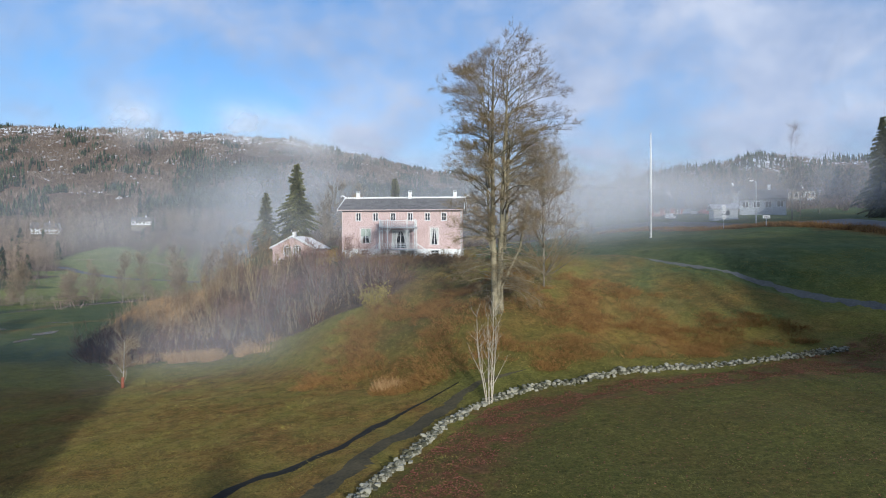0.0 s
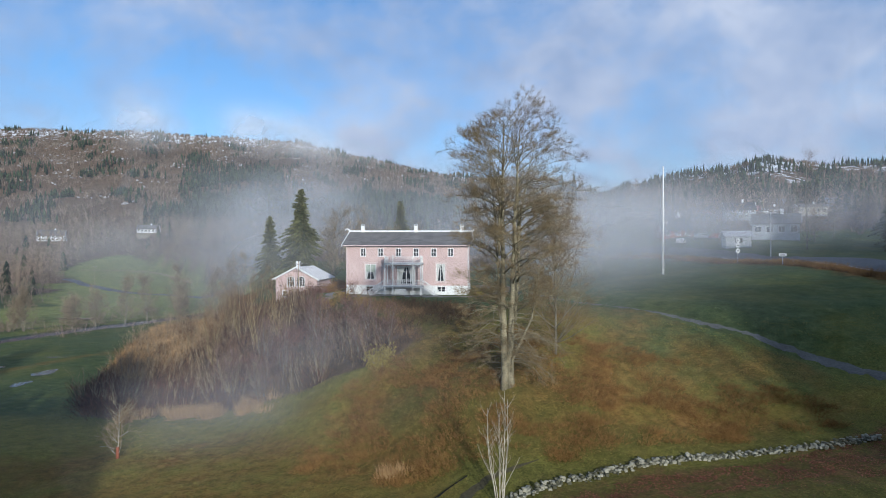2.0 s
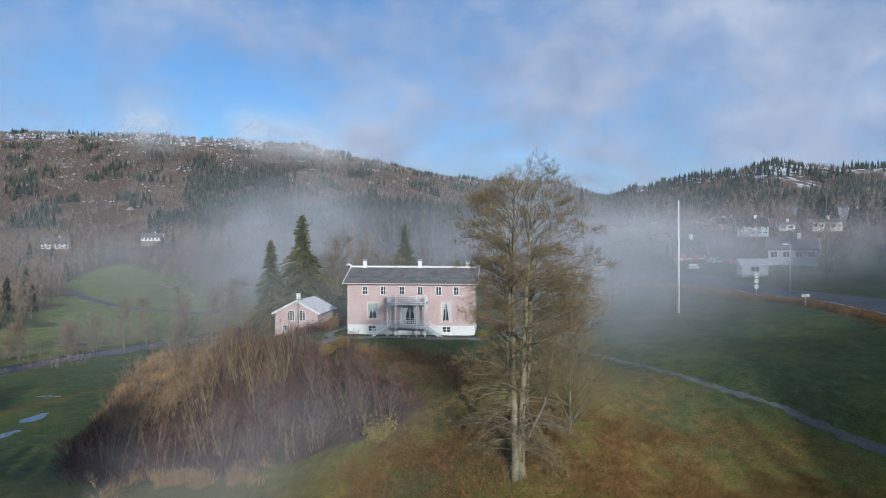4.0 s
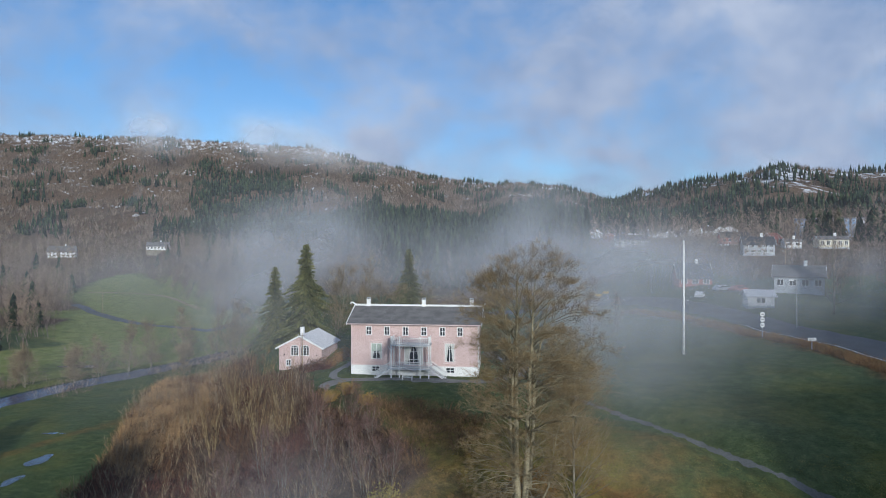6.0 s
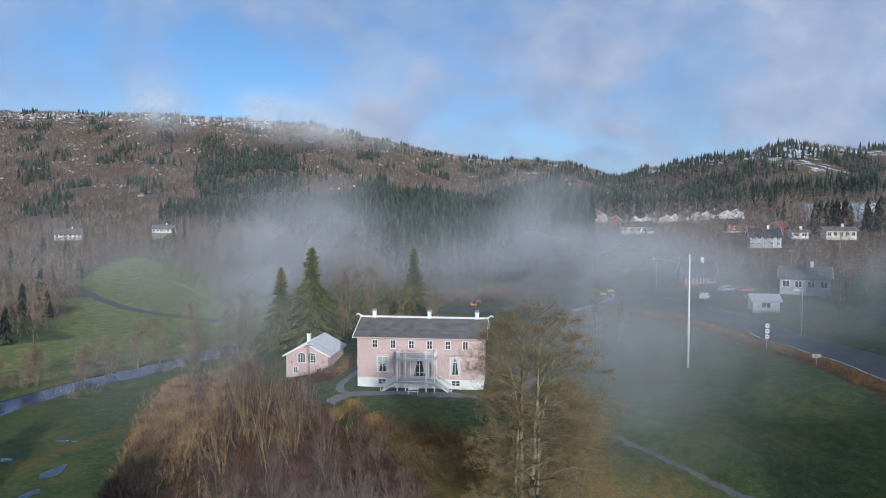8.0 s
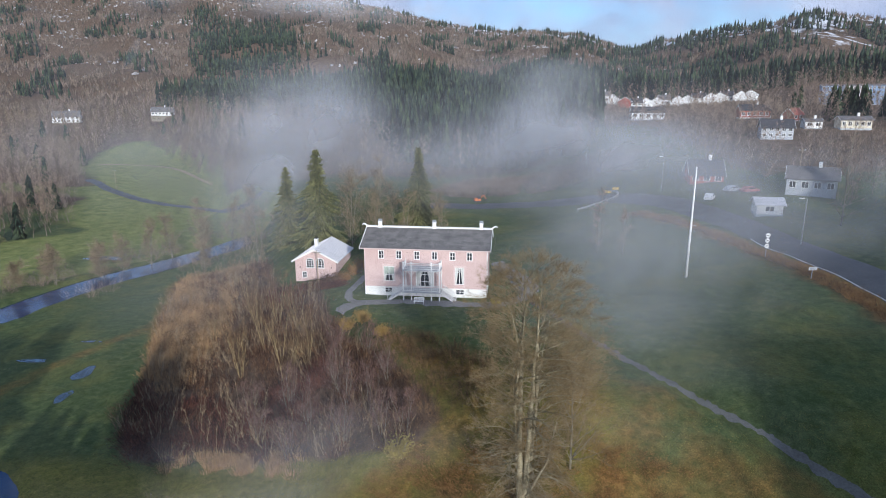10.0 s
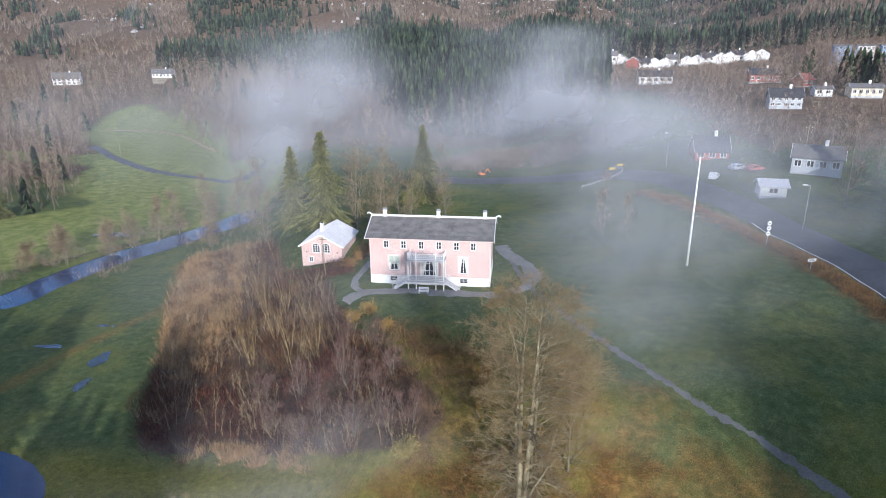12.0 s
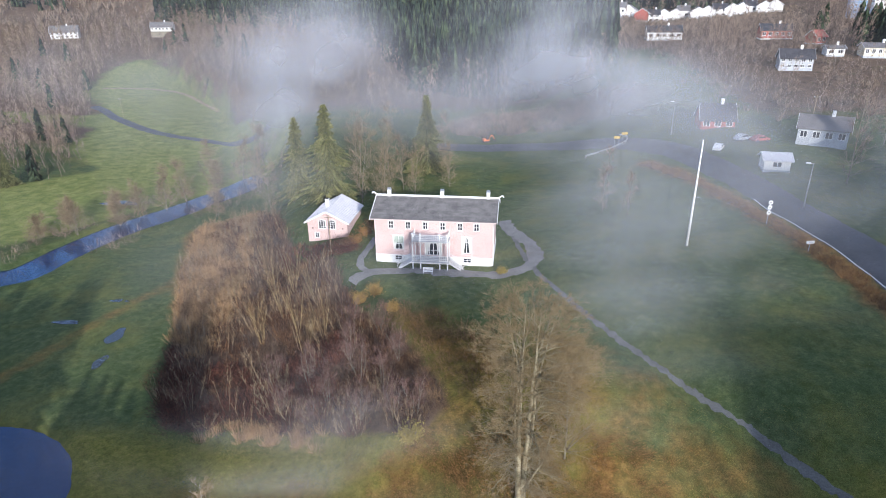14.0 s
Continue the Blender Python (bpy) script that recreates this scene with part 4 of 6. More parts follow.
def street_lamp(x, y, h=8.0, turn=180):
    s = thing("street_lamp", pose(x, y, ground(x, y), 0, 0, turn), "grey steel street lamp beside the road", "street lamp", "street lamps")
    Shape().tube([(0, 0, -0.3), (0, 0, h * 0.6), (0, 0, h)], [0.11, 0.09, 0.06], 8).make("pole", STEEL, s)
    Shape().bar((0, 0, h - 0.05), (0.9, 0, h + 0.1), 0.06).make("arm", STEEL, s)
    Shape().box((0.5, -0.16, h + 0.02), (1.25, 0.16, h + 0.17)).make("lamp_head", WHITE, s, "pale lamp head")


def utility_pole(x, y, h, lean=0.0):
    s = thing("utility_pole", pose(x, y, ground(x, y), lean), "weathered wooden utility pole with a crossarm", "utility pole")
    Shape().tube([(0, 0, -0.4), (0, 0, h)], [0.085, 0.05], 8).make("pole", BIRCHTWIG, s)
    Shape().bar((-0.7, 0, h - 0.5), (0.7, 0, h - 0.5), 0.09).make("crossarm", GREYBARK, s)
    for k in (-0.6, 0, 0.6):
        Shape().tube([(k, 0, h - 0.45), (k, 0, h - 0.25)], [0.05, 0.03], 6).make("insulator", WHITE, s)


flagpole()
sign_discs(48.6, 105.2)
sign_board(49.8, 93.6)
street_lamp(57.2, 111.0)
street_lamp(47.5, 158.0, 8, 200)
street_lamp(36.0, 196.0, 8, 200)
utility_pole(-26.2, 107.5, 7.2)
utility_pole(-158, 272, 8.5)
utility_pole(76, 150, 9)
for gx, gy in ((34.5, 158), (36.8, 160)):
    g = thing("road_sign", pose(gx, gy, ground(gx, gy), 0, 0, 10), "yellow direction sign on two thin steel posts", "road sign")
    for k in (-0.5, 0.5):
        Shape().tube([(k, 0, -0.3), (k, 0, 2.6)], [0.04, 0.04], 6).make("post", STEEL, g)
    Shape().box((-0.8, -0.08, 2.0), (0.8, -0.04, 2.6)).make("sign_plate", YELLOWSIGN, g, "yellow sign plate")
bl = Shape()
for k in range(24):
    a = 0.5 + k * 0.06
    p, q = (16 + 22 * math.sin(a), 162 - 9 * math.cos(a)), (16 + 22 * math.sin(a + 0.06), 162 - 9 * math.cos(a + 0.06))
    bl.bar((p[0], p[1], ground(*p) + 0.6), (q[0], q[1], ground(*q) + 0.6), 0.06, 0.30)
    bl.bar((p[0], p[1], ground(*p) - 0.2), (p[0], p[1], ground(*p) + 0.6), 0.10)
tagged(bl.make("guard_rail", STEEL), "low curved steel guard rail beside the junction", "guard rail")


# ---- houses round about ----
def cottage(name, x, y, w, d, hw, hr, turn, wall, roof, label, cols=3, rows=1, z=None, chimney=True, group="", foot=None, porch=False, sink=1.5):
    z = max(ground(x + i * w / 2, y + j * d / 2) for i in (-1, 0, 1) for j in (-1, 0)) + 0.15 if z is None else z
    h = thing(name, pose(x, y, z, 0, 0, turn), label, "house", group)
    ww, wh = min(1.5, w / (cols * 2.0)), min(1.25, hw / rows * 0.45)
    holes = []
    for r in range(rows):
        zc = hw * (r + 0.55) / rows
        for c in range(cols):
            xc = -w / 2 + w * (c + 0.5) / cols
            holes.append((xc + w / 2 - ww / 2, xc + w / 2 + ww / 2, zc - wh / 2, zc + wh / 2))
    s = Shape()
    pierced(s, w, 0, hw, 0, 0.25, holes)
    s.v = [(vx - w / 2, vy - d / 2, vz) for vx, vy, vz in s.v]
    s.box((-w / 2, -d / 2 + 0.25, 0), (-w / 2 + 0.25, d / 2, hw)).box((w / 2 - 0.25, -d / 2 + 0.25, 0), (w / 2, d / 2, hw)).box((-w / 2 + 0.25, d / 2 - 0.25, 0), (w / 2 - 0.25, d / 2, hw))
    for x0, x1 in ((-w / 2, -w / 2 + 0.25), (w / 2 - 0.25, w / 2)):
        s.add([(x0, -d / 2, hw), (x0, d / 2, hw), (x0, 0, hw + hr - 0.1), (x1, -d / 2, hw), (x1, d / 2, hw), (x1, 0, hw + hr - 0.1)], [(0, 2, 1), (3, 4, 5), (0, 3, 5, 2), (2, 5, 4, 1)])
    s.make("wall", wall, h)
    Shape().box((-w / 2 - 0.04, -d / 2 - 0.04, -sink), (w / 2 + 0.04, d / 2 + 0.04, -0.002)).make("footing", foot or GREYWALL, h)
    for x0, x1, z0, z1 in holes:
        f = Shape().box((x0 - w / 2 - 0.10, -d / 2 - 0.05, z1), (x1 - w / 2 + 0.10, -d / 2 + 0.05, z1 + 0.12)).box((x0 - w / 2 - 0.10, -d / 2 - 0.05, z0 - 0.12), (x1 - w / 2 + 0.10, -d / 2 + 0.05, z0))
        f.box((x0 - w / 2 - 0.12, -d / 2 - 0.05, z0), (x0 - w / 2, -d / 2 + 0.05, z1)).box((x1 - w / 2, -d / 2 - 0.05, z0), (x1 - w / 2 + 0.12, -d / 2 + 0.05, z1)).box(((x0 + x1 - w) / 2 - 0.05, -d / 2 - 0.02, z0), ((x0 + x1 - w) / 2 + 0.05, -d / 2 + 0.05, z1))
        wd = f.make("window", WHITE, h)
        Shape().box((x0 - w / 2, -d / 2 + 0.08, z0), (x1 - w / 2, -d / 2 + 0.11, z1)).make("pane", GLASS, wd)
    sl = hr / (d / 2)
    for k in (-1, 1):
        y0, z0 = k * (d / 2 + 0.5), hw - 0.5 * sl
        a = [(-w / 2 - 0.4, y0, z0), (w / 2 + 0.4, y0, z0), (w / 2 + 0.4, 0, hw + hr), (-w / 2 - 0.4, 0, hw + hr)]
        f = [(0, 1, 2, 3), (4, 7, 6, 5), (0, 4, 5, 1), (1, 5, 6, 2), (2, 6, 7, 3), (3, 7, 4, 0)]
        Shape().add(a + [(px, py, pz + 0.15) for px, py, pz in a], f if k < 0 else [q[::-1] for q in f]).make("roof", roof, h)
        for xx in (-w / 2 - 0.43, w / 2 + 0.43):
            Shape().bar((xx, y0, z0 + 0.05), (xx, 0, hw + hr + 0.05), 0.05, 0.24).make("bargeboard", WHITE, h)
    if chimney:
        Shape().box((w * 0.1, -0.3, hw + hr - 0.4), (w * 0.1 + 0.7, 0.3, hw + hr + 1.2)).make("chimney", WHITE, h)
    if porch:
        p = Shape().box((-w / 2, -d / 2 - 1.6, 0.0), (w / 2, -d / 2 - 0.06, 0.15))
        p.make("veranda_floor", WHITE, h)
        for k in range(6):
            Shape().bar((-w / 2 + 0.1 + k * (w - 0.2) / 5, -d / 2 - 1.5, -1.2), (-w / 2 + 0.1 + k * (w - 0.2) / 5, -d / 2 - 1.5, 1.0), 0.12).make("post", WHITE, h)
        Shape().bar((-w / 2, -d / 2 - 1.5, 1.0), (w / 2, -d / 2 - 1.5, 1.0), 0.1).make("handrail", WHITE, h)
    return h


cottage("red_cottage", 58.4, 160.5, 7.8, 6.4, 2.4, 3.2, -6, REDWOOD, DARKROOF, "red wooden cottage with a dark steep roof", 3, 1, foot=REDWOOD, z=ground(58.2, 157) - 0.3)
cottage("white_house", 76.3, 145, 9.6, 7, 3.2, 2.2, -28, GREYWALL, SLATE, "pale house with grey roof beyond the road", 4, 1)
cottage("low_garage", 60.0, 130, 4.8, 4.4, 2.0, 1.0, -12, WHITE, TINROOF, "low white garage with a pale roof", 1, 1, chimney=False)
cottage("red_white_villa", 126.5, 290, 12, 8, 3.2, 2.4, -10, REDWOOD, DARKROOF, "red and white villa on the wooded slope", 5, 1, foot=WHITE, porch=True, sink=3)
cottage("red_barn", 132, 266, 5.4, 5, 2.6, 2.2, 25, REDWOOD, REDWOOD, "small red wooden barn on the slope", 2, 1, chimney=False, sink=3)
cottage("cream_house", 134, 229, 9.5, 6.5, 2.8, 1.2, -12, YELLOWWOOD, SLATE, "long cream house with a low grey roof", 5, 1, sink=3)
# White house: the haze that dims it is put into grey wall paint.
cottage("dark_roof_house", 101, 215, 9.5, 6, 3.4, 2.4, -14, GREYWALL, DARKROOF, "white two-storey house under a dark roof, greyed for haze", 5, 2, sink=3)
cottage("white_house", 122, 233, 5.5, 5, 2.2, 0.9, -10, WHITE, SLATE, "low white house beside the lane", 2, 1, sink=3)
cottage("white_bungalow", 84, 305, 15, 9, 3.2, 2.4, -6, WHITE, DARKROOF, "white bungalow with reddish dark roof among trees", 5, 1, sink=4)
cottage("white_farmhouse", -302, 462, 18, 9, 4.4, 4.2, 22, WHITE, SLATE, "white two-storey farmhouse on the hillside", 6, 2, sink=4, foot=GREYBARK)
cottage("white_farmhouse", -216, 438, 14, 8, 2.7, 3.0, 14, WHITE, SLATE, "low white farmhouse with a grey roof by the wood", 6, 1, sink=4, foot=GREYBARK)
cottage("white_house", 86, 520, 9, 7, 4.0, 2.5, -8, WHITE, WHITE, "small white house high in the wood", 3, 1, sink=4)
rr = random.Random(5)
for k in range(15):
    t = k / 14
    x, y = 88 + 92 * t, 421 - 6 * t + rr.uniform(-5, 5)
    cottage("terrace_house", x, y, 7.0 + rr.uniform(-0.6, 1.2), 9, 3.8 + rr.uniform(0, 1.2), 2.8, rr.uniform(-16, -6) + (84 if k % 3 else 0), WHITE if k != 2 else REDWOOD, rr.choice((SLATE, DARKROOF)), "white row house with a dark pitched roof", 2, 1 + k % 2, chimney=k % 3 == 0, group="row of hillside houses", sink=5)
for k in range(4):
    x, y = 196 + k * 11, 358 - 2 * k
    cottage("apartment_block", x, y, 7.5, 8, 9.5, 0.7, -20, (WHITE if k % 2 else BLUEWALL), SLATE, "tall apartment block with balconies among spruces", 4, 4, chimney=False, group="apartment blocks", sink=5)


# ---- loose things ----
def digger(x, y):
    d = thing("excavator", pose(x, y, ground(x, y), 0, 0, 20) @ Matrix.Scale(0.6, 4), "orange excavator parked on the road by the wood", "excavator")
    for s in (-1, 1):
        Shape().box((-1.5, s * 1.0 - 0.25, 0), (1.5, s * 1.0 + 0.25, 0.7)).make("track", BLACK, d, "black crawler track")
    Shape().box((-1.5, -1.1, 0.75), (1.4, 1.1, 1.5)).box((-1.5, -1.0, 1.5), (-0.3, 1.0, 2.0)).make("body", ORANGE, d)
    Shape().box((0.0, -1.05, 1.5), (1.3, 0.0, 2.8)).make("cab", BLACK, d, "dark glazed cab")
    Shape().bar((1.2, 0.4, 1.4), (3.2, 0.4, 3.2), 0.35).bar((3.2, 0.4, 3.2), (4.6, 0.4, 1.2), 0.28).make("boom", ORANGE, d)
    Shape().box((4.3, 0.0, 0.5), (4.9, 0.8, 1.2)).make("bucket", BLACK, d)


def car(x, y, turn, paint, label):
    c = thing("car", pose(x, y, ground(x, y) + 0.1, 0, 0, turn), label, "car")
    prof = [(-2.1, 0.35), (-2.15, 0.8), (-1.7, 0.95), (-1.1, 1.42), (0.5, 1.45), (1.2, 0.98), (2.0, 0.85), (2.15, 0.4)]
    n = len(prof)
    s = Shape().add([(px, -0.85, pz) for px, pz in prof] + [(px, 0.85, pz) for px, pz in prof], [tuple(range(n)), tuple(reversed(range(n, 2 * n)))] + [(k, k + n, (k + 1) % n + n, (k + 1) % n) for k in range(n)])
    s.make("body", paint, c)
    for sd in (-0.86, 0.82):
        Shape().box((-1.2, sd, 0.98), (0.8, sd + 0.04, 1.32)).make("side_window", GLASS, c)
    for wx in (-1.3, 1.35):
        for wy in (-0.85, 0.68):
            Shape().tube([(wx, wy, 0.32), (wx, wy + 0.18, 0.32)], [0.32, 0.32], 12).make("wheel", BLACK, c)


digger(2.6, 180.5)
car(53.5, 143, 60, WHITE, "white car parked before the red cottage")
car(63.5, 146, 20, REDWOOD, "dark red car parked by the house")
car(60, 147, 30, GREYWALL, "grey car parked by the house")


# ---- bare trees ----
def tilt_from(d, angle, turn):
    """d bent by an angle towards a side."""
    s = d.cross(Vector((0.2, 0.1, 1))).normalized() if abs(d.z) < 0.98 else d.cross(Vector((1, 0, 0))).normalized()
    s = Matrix.Rotation(turn, 3, d) @ s
    return (Matrix.Rotation(angle, 3, s) @ d).normalized()


def limb(s, r, start, d, length, rad, sides, steps, wobble, lift):
    """One bent tapering limb; gives its points, directions and radii."""
    pts, dirs, rads = [start], [d], [rad]
    p = start
    for k in range(steps):
        d = (d + Vector((r.uniform(-1, 1), r.uniform(-1, 1), r.uniform(-1, 1))) * wobble + Vector((0, 0, lift))).normalized()
        p = p + d * (length / steps)
        pts.append(p)
        dirs.append(d)
        rads.append(rad * (1 - 0.8 * (k + 1) / steps))
    s.tube(pts, rads, sides)
    return pts, dirs, rads


def sprig(s, a, b, w, r):
    """A thin three-sided twig that runs to a point."""
    d = (b - a).normalized()
    u = d.cross(Vector((r.uniform(-1, 1), r.uniform(-1, 1), r.uniform(-1, 1)))).normalized() * w
    v = d.cross(u)
    s.add([a + u, a - u * 0.5 + v * 0.87, a - u * 0.5 - v * 0.87, b], [(0, 1, 3), (1, 2, 3), (2, 0, 3)])


def blade(s, a, b, w, r):
    """A flat thin twig or grass blade that runs to a point."""
    u = (b - a).cross(Vector((r.uniform(-1, 1), r.uniform(-1, 1), r.uniform(-1, 1)))).normalized() * w
    s.add([a + u, a - u, b], [(0, 1, 2)])


def twigs(s, r, pts, dirs, count, length, w, spread=0.8, sub=3, lift=0.15):
    n = len(pts) - 1
    for _ in range(count):
        k = r.uniform(0.15, 1) * n
        i = min(int(k), n - 1)
        a = pts[i].lerp(pts[i + 1], k - i)
        d = (tilt_from(dirs[i], r.uniform(0.3, spread), r.uniform(0, 6.28)) + Vector((0, 0, lift))).normalized()
        b = a + d * length * r.uniform(0.5, 1.1)
        sprig(s, a, b, w, r)
        for _ in range(sub):
            t = r.uniform(0.25, 0.95)
            c = a.lerp(b, t)
            e = tilt_from(d, r.uniform(0.3, 0.9), r.uniform(0, 6.28))
            blade(s, c, c + e * length * r.uniform(0.25, 0.6), w * 0.9, r)


def arch(s, r, a, out, length, e0, e1, rad, sides, steps, wander=0.16):
    """A bough that leaves steeply and arches over: its points, its headings and its radii."""
    pts, heads, rads = [a], [(out, e0)], [rad]
    p, turn = a, 0.0
    for k in range(steps):
        t = (k + 1) / steps
        turn += r.uniform(-wander, wander)
        e = e0 + (e1 - e0) * t + r.uniform(-wander, wander)
        p = p + Vector((math.cos(out + turn) * math.cos(e), math.sin(out + turn) * math.cos(e), math.sin(e))) * (length / steps)
        pts.append(p)
        heads.append((out + turn, e))
        rads.append(max(0.004, rad * (1 - 0.85 * t)))
    s.tube(pts, rads, sides)
    return pts, heads, rads


def aim(h):
    return Vector((math.cos(h[0]) * math.cos(h[1]), math.sin(h[0]) * math.cos(h[1]), math.sin(h[1])))


def lime_tree(x, y):
    r = random.Random(11)
    t = thing("lime_tree", pose(x, y, ground(x, y)) @ Matrix.Diagonal((1, 1, 0.955, 1)), "tall leafless twin-stemmed lime tree with mossy bark", "tree")
    bark, fine, boughs = Shape(), Shape(), Shape()
    TALL = 23.6
    stems = []
    # sideways at foot, waist and top, depth at the top, height of the tip and of the fork, girth
    for sx, sy, mid, top, back, tip, fork, rad in ((-0.24, 0.0, -0.45, -0.30, 0.2, 22.5, -0.5, 0.30), (-0.34, 0.12, -0.90, -1.55, 0.9, 21.2, 3.0, 0.13), (0.22, 0.02, 0.48, 1.00, -0.1, 22.0, -0.5, 0.30),
                                                   (0.40, 0.2, 0.95, 2.35, 0.8, 20.8, 5.5, 0.15), (-0.50, -0.1, -0.70, -2.10, -0.9, 21.6, 11.0, 0.11), (0.70, 0.0, 0.85, 0.30, 0.6, 22.3, 11.5, 0.11),
                                                   (-0.48, 0.1, -0.45, 0.25, -0.8, 22.4, 13.0, 0.10), (0.25, -0.2, 1.9, 2.6, -0.7, 10.6, 1.2, 0.13)):
        pts, rads = [], []
        for k in range(17):
            f = k / 16
            z = fork + (tip - fork) * f
            g = max(0.0, z / TALL)
            px = sx + (mid - sx) * float(smooth(0.02, 0.55, g if tip > 12 else f)) + (top - mid) * max(0.0, (f - 0.45) / 0.55) ** 1.4
            pts.append(Vector((px + r.uniform(-0.05, 0.05), sy + back * f * f + r.uniform(-0.06, 0.06), z)))
            rads.append(rad * (1.35 if k == 0 and fork < 0 else max(0.09, 1 - 0.93 * f ** 1.2)))
        bark.tube(pts, rads, 9)
        stems.append((pts, rads, fork))
    bark.make("trunk", BARK, t, "mossy grey-green furrowed trunk", soft=True)

    def brush(p, h, n, length):
        """Fine twigs at the end of a branch."""
        for _ in range(n):
            d = aim((h[0] + r.uniform(-1.0, 1.0), h[1] + r.uniform(-0.5, 0.8)))
            b = p + d * length * r.uniform(0.5, 1.1)
            sprig(fine, p, b, 0.0072, r)
            for _ in range(5):
                c = p.lerp(b, r.uniform(0.2, 1.0))
                e = (d + Vector((r.uniform(-1, 1), r.uniform(-1, 1), r.uniform(-0.7, 1.0))) * 0.8).normalized()
                blade(fine, c, c + e * length * r.uniform(0.3, 0.7), 0.0062, r)

    turn = 0.0
    for si, (pts, rads, fork) in enumerate(stems):
        last = len(pts) - 1
        z0, z1 = max(pts[0].z + 0.4, 1.8), pts[-1].z
        n = int((z1 - z0) / (0.38 if fork < 0 else 0.52))
        for b in range(n):
            z = z0 + (z1 - z0) * ((b + r.random()) / n) ** 1.15
            k = (z - pts[0].z) / (pts[-1].z - pts[0].z) * last
            i = min(int(k), last - 1)
            a = pts[i].lerp(pts[i + 1], k - i)
            turn += 2.4 + r.uniform(-0.5, 0.5)
            out = turn
            if a.x * math.cos(out) < 0 and r.random() < 0.6:
                out = math.pi - out
            g = z / TALL
            side = 1.12 if math.cos(out) > 0 else 0.92
            reach = float(np.interp(g, [0.0, 0.12, 0.25, 0.45, 0.65, 0.82, 0.93, 1.0], [2.0, 3.6, 4.3, 5.0, 5.1, 4.5, 3.3, 1.7])) * side * r.uniform(0.55, 1.1)
            reach = max(0.7, reach - 0.8 * abs(a.x))
            if g < 0.24:
                e0, e1 = r.uniform(-0.1, 0.45), r.uniform(-0.9, -0.25)
                reach *= 0.85
            elif g < 0.75:
                e0, e1 = r.uniform(0.5, 1.0), r.uniform(-0.25, 0.25)
            else:
                e0, e1 = r.uniform(0.6, 1.1), r.uniform(-0.1, 0.5)
            p1, h1, r1 = arch(boughs, r, a, out, reach * 1.15, e0, e1, min(rads[i] * 0.6, 0.016 + 0.011 * reach) * (1.35 if r.random() < 0.2 else 1), 5, 9)
            subs = int(4 + 1.9 * reach)
            for q in range(subs):
                j = 2 + (q * 7) // subs if q % 4 else r.randint(5, 9)
                j = min(9, j)
                h = (h1[j][0] + (1 if q % 2 else -1) * r.uniform(0.4, 1.15), h1[j][1] + r.uniform(-0.1, 0.5))
                length = (0.35 + 0.30 * reach * (1.1 - 0.09 * j)) * r.uniform(0.7, 1.2)
                p2, h2, r2 = arch(boughs, r, p1[j], h[0], length, h[1], h[1] - r.uniform(0.1, 0.6), max(0.006, r1[j] * 0.55), 3, 4, 0.2)
                for w in range(3 if g < 0.24 else 4):
                    i3 = r.randint(1, 4)
                    h3 = (h2[i3][0] + r.uniform(-1.0, 1.0), h2[i3][1] + r.uniform(-0.2, 0.6))
                    e3 = p2[i3] + aim(h3) * r.uniform(0.25, 0.6)
                    sprig(fine, p2[i3], e3, 0.006, r)
                    brush(e3, h3, 2, 0.34)
                    brush(p2[i3].lerp(e3, 0.5), h3, 1, 0.34)
                brush(p2[4], h2[4], 3, 0.42)
            brush(p1[9], h1[9], 5, 0.5)
        # low boughs, thick and hanging
        for b in range(11 if fork < 0 else 0):
            k = r.uniform(2.2, 5.2)
            a = pts[int(k)].lerp(pts[int(k) + 1], k - int(k))
            out = (0 if si else math.pi) + r.uniform(-1.5, 1.5)
            p1, h1, r1 = arch(boughs, r, a, out, r.uniform(3.0, 5.6), r.uniform(0.2, 0.7), r.uniform(-0.8, -0.3), 0.055, 6, 10, 0.24)
            for q in range(12):
                j = r.randint(3, 10)
                p2, h2, r2 = arch(boughs, r, p1[j], h1[j][0] + r.choice((-1, 1)) * r.uniform(0.4, 1.2), r.uniform(0.6, 1.7), r.uniform(-0.2, 0.7), r.uniform(-0.9, 0.1), max(0.008, r1[j] * 0.6), 4, 5, 0.3)
                for w in range(3):
                    brush(p2[r.randint(2, 5)], h2[4], 2, 0.45)
        # short shoots on the stems
        for _ in range(60 if fork < 0 else 20):
            k = r.uniform(0.5, last - 1)
            a = pts[int(k)].lerp(pts[int(k) + 1], k - int(k))
            brush(a, (r.uniform(0, 6.28), r.uniform(0.0, 0.9)), 1, 0.6)
    boughs.make("bough", BOUGH, t, "spreading mossy boughs", soft=True)
    fine.make("crown", TWIG, t, "fine brown leafless twigs")


